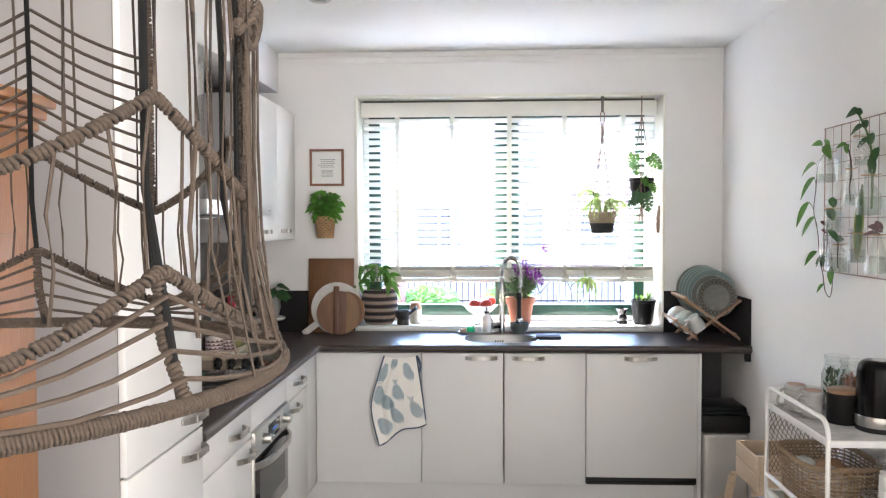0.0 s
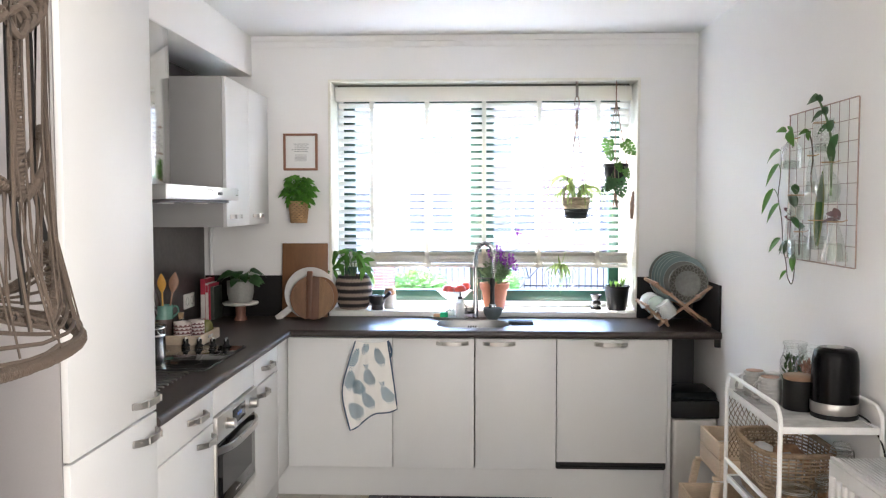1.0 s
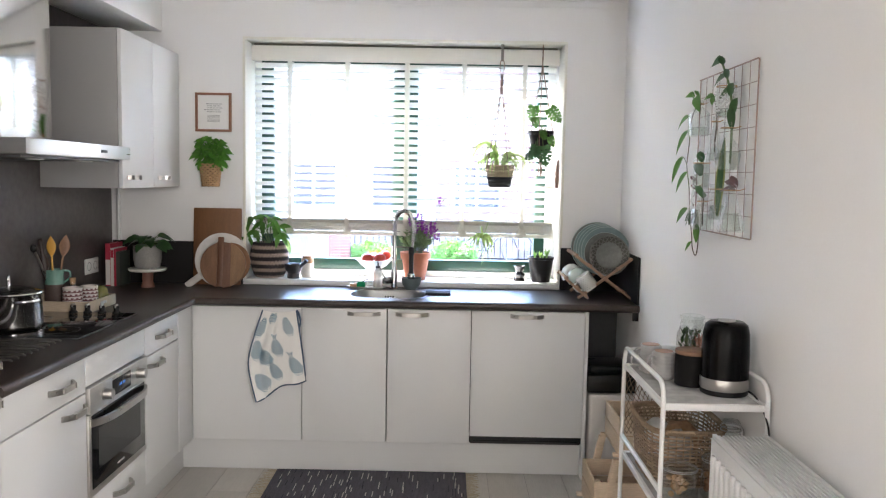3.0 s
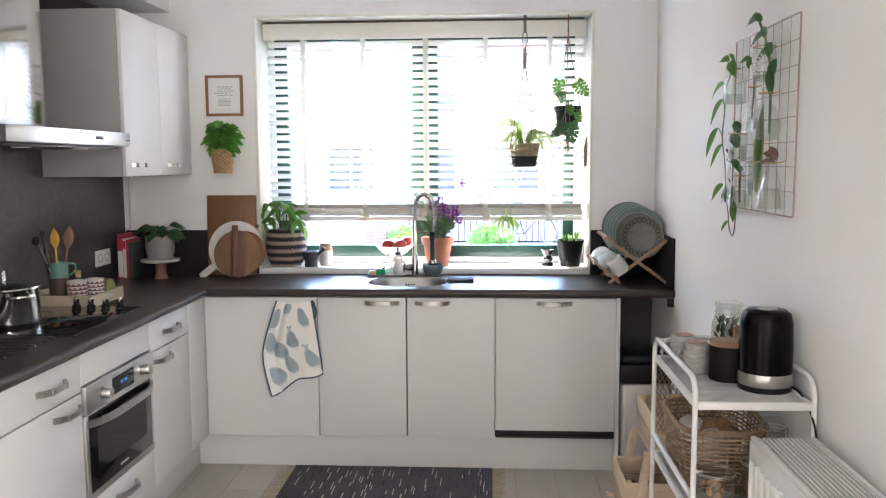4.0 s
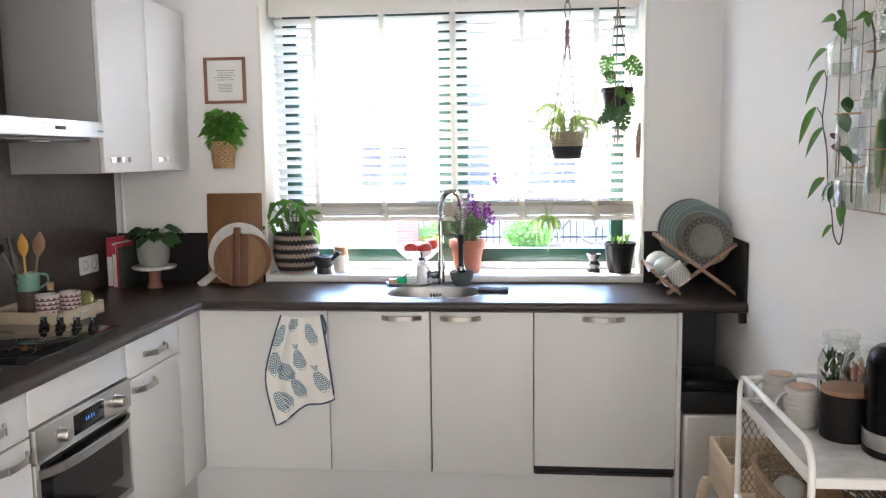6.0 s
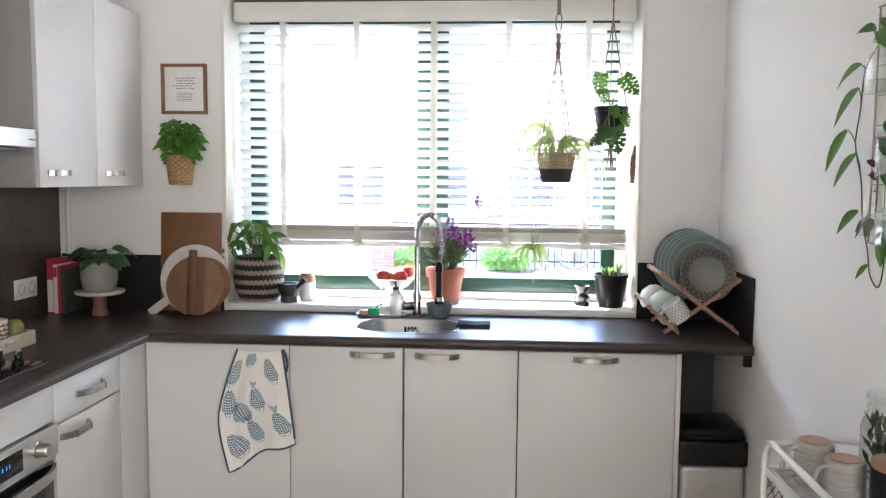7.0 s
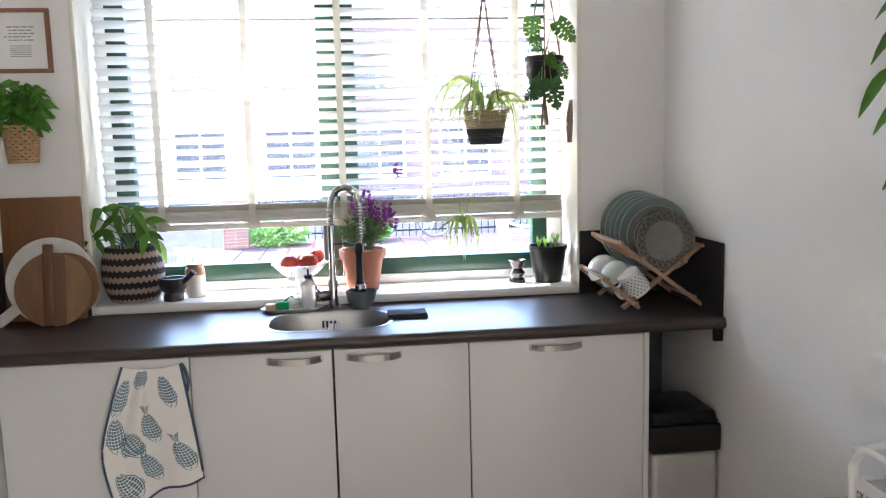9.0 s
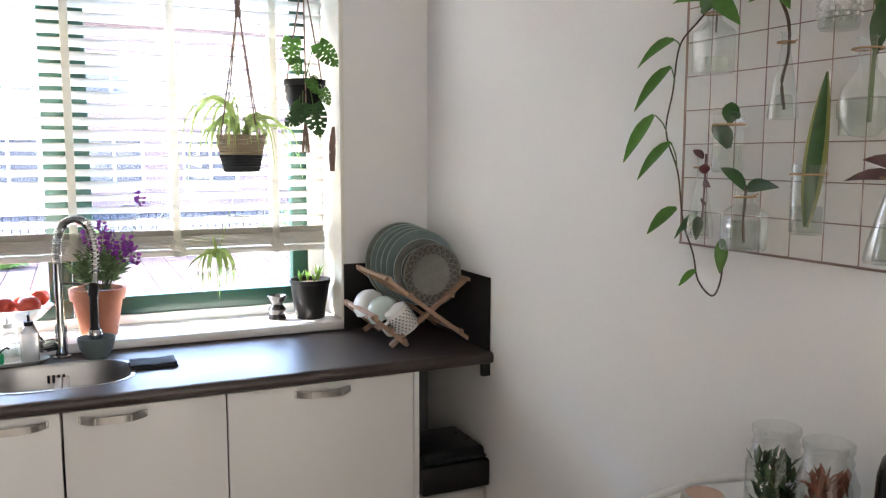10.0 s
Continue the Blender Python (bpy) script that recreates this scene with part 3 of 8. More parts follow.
MARBLE = mat("white_marble", (0.62, 0.60, 0.57), 0.3, var=0.12, scale=8, fine=30, bump=0.0)
TERRA = mat("terracotta", (0.48, 0.18, 0.10), 0.8, var=0.12, scale=9, fine=90, bump=0.08)
SOIL = mat("potting_soil", (0.035, 0.024, 0.017), 0.95, var=0.4, scale=40, fine=150, bump=0.25)
LEAF = mat("green_leaf", (0.085, 0.23, 0.035), 0.42, var=0.22, scale=14, fine=60, bump=0.06, tint=0.22, thru=0.3)
LEAFB = mat("basil_leaf", (0.09, 0.26, 0.035), 0.45, var=0.2, scale=20, fine=80, bump=0.06, tint=0.25, island=True, thru=0.35)
LEAFD = mat("dark_leaf", (0.035, 0.10, 0.03), 0.38, var=0.25, scale=14, fine=70, bump=0.05, tint=0.2, thru=0.2)
LEAFL = mat("lavender_leaf", (0.19, 0.29, 0.14), 0.6, var=0.2, scale=20, fine=80, bump=0.05, tint=0.2, island=True, thru=0.2)
SPIDER = mat("spider_leaf", (0.44, 0.58, 0.20), 0.45, var=0.25, scale=16, fine=60, bump=0.03, tint=0.2, island=True, thru=0.45)
PURPLE = mat("purple_flower", (0.30, 0.05, 0.40), 0.6, var=0.25, scale=30, bump=0.05, tint=0.3, island=True)
BURG = mat("burgundy_leaf", (0.09, 0.022, 0.028), 0.45, var=0.3, scale=16, bump=0.05, tint=0.3)
STEM = mat("green_stem", (0.09, 0.15, 0.05), 0.6, var=0.2, bump=0.03)
TWIG = mat("brown_stem", (0.08, 0.055, 0.035), 0.7, var=0.2, bump=0.05)
JUTE = mat("jute_cord", (0.038, 0.025, 0.0165), 0.9, var=0.25, scale=25, fine=260, bump=0.3, stretch=(1, 1, 2))
SEAGRASS = mat("woven_seagrass", (0.42, 0.26, 0.13), 0.85, var=0.3, scale=30, fine=140, bump=0.3)
WHITEPLASTIC = mat("white_plastic", (0.78, 0.78, 0.76), 0.4, var=0.03, bump=0.01)
WHITEMETAL = mat("white_powder_coat", (0.78, 0.78, 0.77), 0.35, var=0.02, fine=200, bump=0.02)
STONEWARE = mat("grey_stoneware", (0.28, 0.275, 0.26), 0.6, var=0.15, scale=20, fine=120, bump=0.08)
PLATE = mat("blue_green_glaze", (0.21, 0.285, 0.285), 0.38, var=0.1, scale=10, fine=60, bump=0.01)
PLATE2 = mat("grey_brown_glaze", (0.19, 0.195, 0.18), 0.4, var=0.18, scale=14, fine=60, bump=0.02)
CUPW = mat("white_glaze", (0.70, 0.71, 0.69), 0.25, var=0.05, scale=12, bump=0.01)
CUPG = mat("grey_glaze", (0.38, 0.37, 0.36), 0.35, var=0.08, scale=14, bump=0.02)
CLEAR = thin_glass("clear_glass", (0.94, 0.96, 0.95), 0.10)
WATER = thin_glass("water", (0.88, 0.91, 0.88), 0.05)
CORK = mat("cork", (0.40, 0.26, 0.14), 0.9, var=0.25, scale=60, bump=0.1)
BLACKGLAZE = mat("black_glaze", (0.012, 0.012, 0.013), 0.18, var=0.2, bump=0.02)
RED = mat("red_fruit", (0.48, 0.055, 0.03), 0.3, var=0.2, scale=10, bump=0.01, tint=0.2)
WIRE = mat("copper_wire", (0.30, 0.215, 0.185), 0.4, 0.6, var=0.1, bump=0.0)
rnd = random.Random(7)


def leaf(bm, base, d, length, width, droop=0.3, up=(0, 0, 1), fold=0.12, n=5):
    """A pointed leaf blade from base along d, bending down by droop."""
    d = Vector(d).normalized()
    up = Vector(up)
    s = d.cross(up)
    if s.length < 1e-3:
        s = Vector((1, 0, 0))
    s.normalize()
    nrm = s.cross(d)
    prev = None
    for i in range(n + 1):
        t = i / n
        w = width * 0.5 * math.sin(math.pi * min(1, t * 0.93 + 0.05)) ** 0.8 * (1 - 0.25 * t)
        c = Vector(base) + d * (length * t) - Vector((0, 0, 1)) * (droop * length * t * t)
        row = [bm.verts.new(c - s * w + nrm * (fold * w)), bm.verts.new(c), bm.verts.new(c + s * w + nrm * (fold * w))]
        if prev:
            bm.faces.new((prev[0], prev[1], row[1], row[0]))
            bm.faces.new((prev[1], prev[2], row[2], row[1]))
        prev = row


def blade(bm, pts, width, roll=0.0):
    """A long strap leaf along pts."""
    prev = None
    n = len(pts) - 1
    for i, p in enumerate(pts):
        p = Vector(p)
        d = Vector(pts[min(i + 1, n)]) - Vector(pts[max(i - 1, 0)])
        s = d.cross(Vector((0, 0, 1)))
        if s.length < 1e-5:
            s = Vector((1, 0, 0))
        s.normalize()
        s = (s * math.cos(roll) + d.normalized().cross(s) * math.sin(roll)).normalized()
        t = i / n
        w = width * 0.5 * (0.55 + 0.45 * math.sin(math.pi * t)) * (1 - t ** 3)
        row = [bm.verts.new(p - s * w + Vector((0, 0, w * 0.4))), bm.verts.new(p), bm.verts.new(p + s * w + Vector((0, 0, w * 0.4)))]
        if prev:
            bm.faces.new((prev[0], prev[1], row[1], row[0]))
            bm.faces.new((prev[1], prev[2], row[2], row[1]))
        prev = row


def leaf_part(parent, base, d, length, width, material=None, droop=0.3, fold=0.12, name="leaf", up=(0, 0, 1)):
    bm = bmesh.new()
    leaf(bm, base, d, length, width, droop, up, fold)
    return part(name, bm, material or LEAF, parent, smooth=60)


def tube_part(name, parent, ctrl, r, material, n=6, seg=6, label=""):
    bm = bmesh.new()
    sweep(bm, smooth_path(ctrl, n), r, seg=seg)
    return part(name, bm, material, parent, label, smooth=60)


def lathe_part(name, parent, profile, material, c=(0, 0, 0), seg=32, label="", m=None):
    bm = bmesh.new()
    lathe(bm, profile, seg, c, m)
    return part(name, bm, material, parent, label, smooth=40)


def rdir(r, up=0.3, spread=math.pi * 2, around=0.0):
    a = around + r.uniform(-spread / 2, spread / 2)
    return Vector((math.cos(a), math.sin(a), up + r.uniform(-0.25, 0.25)))


# ---------------- pendant lamp beside the way in ----------------
LC, LR, LZ = (-0.272, 0.435), 0.208, 1.488
lamp = thing("pendant_lamp", (LC[0], LC[1], LZ), "large woven jute pendant lamp shade on a black wire frame", "lamp")


def lp(a, z, r=LR):
    a = radians(a)
    return Vector((r * math.cos(a), r * math.sin(a), z))


def wall_r(z):
    return LR + 0.012 * max(0, 1 - z / 0.03) - 0.008 * min(1, z / 0.1) - 0.03 * max(0, (z - 0.22) / 0.2) ** 2


def along(pts, s):
    """The point at length s of a polyline, and its direction there."""
    for a, b in zip(pts, pts[1:]):
        l = (b - a).length
        if s <= l:
            return a.lerp(b, s / l if l else 0), (b - a).normalized()
        s -= l
    return pts[-1].copy(), (pts[-1] - pts[-2]).normalized()


def wrapped(pts, r, mesh_bm, turn=0.011, core=None, gap=7):
    """A cord wound round its core in a close helix that opens now and then."""
    pts = [Vector(p) for p in pts]
    tot = sum((b - a).length for a, b in zip(pts, pts[1:]))
    pitch = turn * 0.5
    s, ang, count, out = 0.0, 0.0, 0, []
    step = 11
    while s < tot:
        wide = pitch * (2.0 if gap and count % gap == gap - 1 else rnd.uniform(0.85, 1.1))
        rr = r * rnd.uniform(0.94, 1.08)
        for i in range(step):
            p, d = along(pts, min(tot, s + wide * i / step))
            u = d.cross(Vector((0.13, 0.21, 1)))
            u.normalize()
            w = d.cross(u)
            a = 2 * math.pi * i / step
            out.append(p + (u * math.cos(a) + w * math.sin(a)) * rr * 0.78)
        s += wide
        count += 1
    sweep(mesh_bm, out, pitch * 0.56, seg=6)
    if core is not None:
        sweep(core, pts, r * 0.62, seg=7)
    else:
        sweep(mesh_bm, pts, r * 0.62, seg=7)


APEX = [-22.5 + 60 * k for k in range(6)]
bm = bmesh.new()
ring = [lp(a * 3, 0, LR + 0.012) for a in range(121)]
wrapped(ring, 0.0043, bm, 0.0040, gap=0)
part("bottom_ring", bm, JUTE, lamp, "cord-wrapped bottom ring", smooth=85)
bm = bmesh.new()
wrapped([lp(a * 5, 0.40, wall_r(0.40)) for a in range(73)], 0.0045, bm, 0.008)
part("top_ring", bm, JUTE, lamp)
for k in range(6):
    a = APEX[k]
    for da, zz in ((0, 0.0), (30, 0.02)):
        bm = bmesh.new()
        sweep(bm, [lp(a + da, z, wall_r(z) - 0.004) for z in (0.03 if da else 0.0, 0.1, 0.2, 0.3, 0.40)], 0.0021, seg=6)
        part("rod", bm, BLACKMETAL, lamp, "black wire rod")
    for z_ap, z_va, r in ((0.062, 0.018, 0.0032), (0.143, 0.092, 0.0029), (0.33, 0.27, 0.0029)):
        for sgn in (-1, 1):
            bm = bmesh.new()
            pts = []
            for i in range(9):
                t = i / 8
                z = z_ap + (z_va - z_ap) * t - 0.004 * math.sin(math.pi * t)
                pts.append(lp(a + sgn * 30 * t, z, wall_r(z) + 0.002))
            cb = bmesh.new()
            wrapped(pts, r * 0.88, bm, 0.0050, cb, 5)
            zb = part("zigzag_band", bm, JUTE, lamp, smooth=85)
            part("wire_core", cb, BLACKMETAL, zb, "black wire showing through the wrapping")
    # wrapped post from ring to apex
    bm = bmesh.new()
    wrapped([lp(a, z, wall_r(z)) for z in (0.0, 0.03, 0.062)], 0.0028, bm, 0.0052, gap=9)
    part("post", bm, JUTE, lamp, smooth=85)
    # sagging cords under the lower band
    for z0, z1, dz in ((0.012, 0.006, 0.004), (0.025, 0.010, 0.004), (0.038, 0.013, 0.003), (0.050, 0.016, 0.003)):
        for sgn in (-1, 1):
            bm = bmesh.new()
            pts = []
            for i in range(7):
                t = i / 6
                z = z0 + (z1 - z0) * t - dz * math.sin(math.pi * t) + rnd.uniform(-0.0005, 0.0005)
                pts.append(lp(a + sgn * 30 * t, z, wall_r(z) + 0.004))
            sweep(bm, pts, 0.0013, seg=5)
            part("cord", bm, JUTE, lamp)
    # upright strings between the bands
    for i in range(9):
        aa = a - 30 + 60 * (i + 0.5) / 9 + rnd.uniform(-2, 2)
        t = abs(aa - a) / 30
        zl, zh = 0.062 - 0.044 * t, 0.143 - 0.051 * t
        bm = bmesh.new()
        sweep(bm, [lp(aa + rnd.uniform(-1, 1) * q, zl + (zh - zl) * q, wall_r(0.1) + rnd.uniform(-0.002, 0.003)) for q in (0, 0.3, 0.6, 1)], 0.0009, seg=5)
        part("string", bm, JUTE, lamp)
        if i % 2 == 0:
            bm = bmesh.new()
            sweep(bm, [lp(aa + 2, zh + (0.40 - zh) * q, wall_r(zh + (0.40 - zh) * q) + rnd.uniform(0, 0.003)) for q in (0, 0.3, 0.6, 1)], 0.0011, seg=5)
            part("string", bm, JUTE, lamp)
    # chevron cords above the upper band
    for j in range(9 if k in (2, 3, 4) else 0):
        for sgn in (-1, 1):
            bm = bmesh.new()
            pts = []
            for i in range(6):
                t = i / 5
                z = 0.156 + j * 0.0125 - 0.045 * t - 0.005 * math.sin(math.pi * t)
                pts.append(lp(a + sgn * 30 * t, z, wall_r(z) + 0.001))
            sweep(bm, pts, 0.0014, seg=5)
            part("cord", bm, JUTE, lamp)
    # wrapped upright where the chevrons meet
    bm = bmesh.new()
    wrapped([lp(a + 30, z, wall_r(z)) for z in (0.092, 0.15, 0.22, 0.27)], 0.0027, bm, 0.0052, gap=9)
    part("post", bm, JUTE, lamp, smooth=85)
    bm = bmesh.new()
    sweep(bm, [lp(a, 0.40, wall_r(0.40)), (0, 0, 0.43)], 0.003, seg=6)
    part("spoke", bm, BLACKMETAL, lamp)
for i in range(16):
    aa = -14 + 46 * i / 15 + rnd.uniform(-1.5, 1.5)
    z0, dr = rnd.uniform(0.0, 0.03), rnd.uniform(0.001, 0.007)
    bm = bmesh.new()
    sweep(bm, [lp(aa + rnd.uniform(-1.6, 1.6), z0 + (0.40 - z0) * q / 7, wall_r(z0 + (0.40 - z0) * q / 7) + dr) for q in range(8)], rnd.choice((0.0007, 0.0009, 0.0013)), seg=5)
    part("string", bm, JUTE, lamp)
# tangled knot where the strings are gathered
for k in range(4):
    a0, z0 = 4 + k * 3.0, 0.19 + 0.006 * k
    bm = bmesh.new()
    sweep(bm, smooth_path([lp(a0 - 3, z0, LR - 0.006), lp(a0 + 1, z0 + 0.010, LR - 0.001), lp(a0 + 3, z0 + 0.004, LR), lp(a0 + 1, z0 - 0.006, LR - 0.002), lp(a0 - 2, z0 + 0.007, LR - 0.006)], 5, True), 0.0024, seg=6, closed=True)
    part("knot", bm, JUTE, lamp)
lathe_part("socket", lamp, [(0, 0.34), (0.018, 0.34), (0.022, 0.36), (0.022, 0.42), (0.006, 0.44), (0, 0.44)], BLACK, seg=20)
bm = bmesh.new()
sweep(bm, [(0, 0, 0.43), (0, 0, ZC - LZ - 0.001)], 0.0035, seg=8)
part("cable", bm, BLACK, lamp, "black lamp cable")

# old pine cupboard beside the tall unit
pc = thing("pine_cupboard", (-0.87, 0.75, 0), "old orange-stained pine cupboard with a moulded cornice", "cupboard")
bm = bmesh.new()
box(bm, -0.55, 0, 0, 0.90, 0.0, 1.76, 0.006)
part("body", bm, OLDPINE, pc)
for y0, y1 in ((0.05, 0.44), (0.46, 0.85)):
    bm = bmesh.new()
    box(bm, 0.001, 0.02, y0, y1, 0.1, 1.68, 0.004)
    box(bm, 0.0205, 0.03, y0 + 0.06, y1 - 0.06, 0.2, 1.55, 0.006)
    part("door", bm, OLDPINE, pc)
bm = bmesh.new()
for z0, o in ((1.761, 0.012), (1.785, 0.025), (1.81, 0.04)):
    box(bm, -0.55, o, -o, 0.90 + o * 0.7, z0, z0 + 0.0235, 0.006)
part("cornice", bm, OLDPINE, pc, "moulded pine cornice")

# recessed ceiling spot
dl = thing("ceiling_spot", (-0.66, 3.655, ZC), "small round recessed ceiling spotlight, switched off", "light")
lathe_part("ring", dl, [(0.032, -0.001), (0.034, -0.006), (0.046, -0.006), (0.05, -0.001)], NICKEL)
lathe_part("lens", dl, [(0, -0.002), (0.032, -0.002)], mat("spot_lens", (0.55, 0.55, 0.53), 0.2))

# ---------------- cooker run ----------------
hob = thing("hob", (-1.13, 3.42, CT), "black glass ceramic hob with front knobs and a steel edge", "hob")
bm = bmesh.new()
box(bm, -0.255, 0.25, -0.28, 0.285, 0.0005, 0.006, 0.002)
part("rim", bm, mat("dark_edge_steel", (0.12, 0.12, 0.12), 0.35, 1.0), hob, "thin dark steel edge")
bm = bmesh.new()
box(bm, -0.25, 0.245, -0.275, 0.28, 0.0063, 0.0085, 0.001)
part("glass_top", bm, BLACKGLASS, hob, "glossy black glass")
for i in range(4):
    kb = lathe_part("knob", hob, [(0, 0.034), (0.010, 0.034), (0.012, 0.031), (0.011, 0.012), (0.018, 0.006), (0.018, 0.0)], BLACK, (-0.02 + i * 0.063, 0.255, 0.0088), 20)
    bm = bmesh.new()
    box(bm, -0.02 + i * 0.063 - 0.0035, -0.02 + i * 0.063 + 0.0035, 0.241, 0.269, 0.034, 0.050, 0.002)
    part("grip", bm, NICKEL, kb, "steel grip")
for (x, y, r) in ((-0.12, -0.14, 0.095), (0.11, -0.14, 0.075), (-0.12, 0.1, 0.075), (0.1, 0.08, 0.095)):
    bm = bmesh.new()
    lathe(bm, [(r - 0.0015, 0.0086), (r - 0.0015, 0.0088), (r, 0.0088), (r, 0.0086)], 48, (x, y, 0))
    part("cooking_zone", bm, mat("zone_print", (0.10, 0.10, 0.10), 0.3), hob)
rods = thing("pan_rest", (-1.13, 2.96, CT), "row of steel pan rest rods let into the worktop", "pan rest")
for i in range(9):
    bm = bmesh.new()
    y = -0.19 + i * 0.042
    sweep(bm, [(-0.21, y, 0.002), (-0.205, y, 0.006), (0.19, y, 0.006), (0.197, y, 0.002)], 0.0042, seg=8)
    part("rod", bm, NICKEL, rods)

pt = thing("cooking_pot", (-1.222, 3.29, CT + 0.0088), "polished steel cooking pot with a lid", "pot")
POLISH = mat("polished_pot", (0.68, 0.67, 0.66), 0.1, 1.0, var=0.03, bump=0.0, rvar=0.04)
lathe_part("body", pt, [(0, 0.0), (0.105, 0.0), (0.115, 0.008), (0.12, 0.02), (0.12, 0.135), (0.124, 0.14), (0.116, 0.14), (0.114, 0.02), (0, 0.012)], POLISH, seg=48)
lathe_part("lid", pt, [(0.123, 0.1405), (0.123, 0.145), (0.09, 0.158), (0.04, 0.166), (0, 0.167)], CLEAR, seg=48, label="glass lid")
lathe_part("lid_rim", pt, [(0.1235, 0.1402), (0.1255, 0.143), (0.1235, 0.147), (0.119, 0.146)], POLISH, seg=48)
tube_part("lid_handle", pt, [(0, -0.004, 0.167), (0, -0.006, 0.195), (0, 0.004, 0.205), (0.0, 0.006, 0.167)], 0.005, POLISH)
for s in (-1, 1):
    a0 = radians(-35 if s > 0 else 145)
    ctrl = []
    for da, dr, dz in ((-0.35, -0.002, 0.118), (-0.3, 0.03, 0.121), (0, 0.045, 0.122), (0.3, 0.03, 0.121), (0.35, -0.002, 0.118)):
        ctrl.append(((0.12 + dr) * math.cos(a0 + da), (0.12 + dr) * math.sin(a0 + da), dz))
    tube_part("handle", pt, ctrl, 0.006, POLISH, label="steel loop handle")

# wooden tray with jars and the utensil jug
tr = thing("wooden_tray", (-1.256, 3.855, CT), "low pale wooden tray on the worktop", "tray")
TRW = mat("limed_wood", (0.47, 0.38, 0.28), 0.65, var=0.15, scale=5, fine=50, bump=0.05, stretch=(1, 6, 6))
bm = bmesh.new()
box(bm, -0.15, 0.15, -0.135, 0.135, 0, 0.008, 0.001)
part("base", bm, TRW, tr)
for x0, x1, y0, y1 in ((-0.15, 0.15, -0.145, -0.1352), (-0.15, 0.15, 0.1352, 0.145), (-0.16, -0.1502, -0.145, 0.145), (0.1502, 0.16, -0.145, 0.145)):
    bm = bmesh.new()
    box(bm, x0, x1, y0, y1, 0, 0.05, 0.002)
    part("side", bm, TRW, tr)
bm = bmesh.new()
box(bm, 0.1605, 0.1625, -0.02, 0.02, 0.022, 0.036, 0.002)
for s in (-0.026, 0.026):
    box(bm, 0.1605, 0.164, s - 0.006, s + 0.006, 0.023, 0.035, 0.001)
part("handle_plate", bm, NICKEL, tr)

jug = thing("utensil_jug", (-1.325, 3.87, CT + 0.0085), "two-tone stoneware jug, green rim over brown, holding utensils", "jug")
jug.scale = (0.87, 0.87, 0.9)
lathe_part("body", jug, [(0, 0), (0.046, 0), (0.05, 0.01), (0.048, 0.11)], mat("brown_stoneware", (0.075, 0.05, 0.042), 0.6, var=0.2, fine=90, bump=0.08))
lathe_part("rim", jug, [(0.0483, 0.1102), (0.047, 0.15), (0.05, 0.185), (0.045, 0.185), (0.043, 0.12), (0, 0.112)], mat("green_glaze", (0.15, 0.30, 0.25), 0.2, var=0.12, bump=0.01), label="glossy green glazed rim")
tube_part("handle", jug, [(0.035, 0.035, 0.175), (0.055, 0.052, 0.17), (0.058, 0.055, 0.14), (0.036, 0.034, 0.115)], 0.006, mat("green_glaze", (0, 0, 0)))


def spoon(loc, lean, az, length, material, label, w=0.03, long_head=0.07):
    ob = thing("kitchen_spoon", loc, label, "utensil", "utensils in the jug")
    m = pose(0, 0, 0, 0, lean, az)
    bm = bmesh.new()
    sweep(bm, [m @ Vector((0, 0, z)) for z in (0, length * 0.5, length)], 0.0045, seg=8)
    part("handle", bm, material, ob)
    bm = bmesh.new()
    vs = lathe(bm, [(0, -long_head / 2)] + [(w * math.sin(math.pi * q), long_head * (q - 0.5)) for q in (0.1, 0.25, 0.4, 0.55, 0.7, 0.85, 0.95)] + [(0, long_head / 2)], 16)
    for v in vs:
        v.co.y *= 0.22
    xform(vs, m @ pose(0, 0, length + long_head * 0.4))
    part("bowl", bm, material, ob)
    return ob


spoon((-1.328, 3.865, CT + 0.115), -2, 8, 0.125, mat("yellow_wood", (0.60, 0.32, 0.05), 0.5, var=0.1), "yellow wooden spoon standing in the jug", 0.021, 0.10)
spoon((-1.308, 3.88, CT + 0.115), 9, 12, 0.125, mat("brown_spoon_wood", (0.27, 0.15, 0.09), 0.5, var=0.15), "brown wooden spoon standing in the jug", 0.024, 0.11)
gr = thing("pepper_mill", (-1.345, 3.86, CT + 0.085), "dark wooden pepper mill handle standing in the jug", "utensil", "utensils in the jug")
lathe_part("body", gr, [(0, 0), (0.014, 0), (0.016, 0.05), (0.02, 0.1), (0.015, 0.15), (0.009, 0.165), (0.009, 0.225), (0.012, 0.235), (0, 0.24)], mat("dark_wood", (0.04, 0.025, 0.02), 0.4, var=0.2), m=pose(0, 0, 0, 0, -10, 60), seg=18)
ws = thing("whisk", (-1.34, 3.85, CT + 0.10), "steel-handled utensil standing in the jug", "utensil", "utensils in the jug")
tube_part("handle", ws, [(0, 0, 0), (-0.02, -0.03, 0.1), (-0.035, -0.055, 0.165)], 0.005, NICKEL)
lathe_part("head", ws, [(0, -0.02), (0.014, -0.008), (0.016, 0.004), (0.01, 0.018), (0, 0.022)], BLACK, (-0.037, -0.06, 0.175), 16)


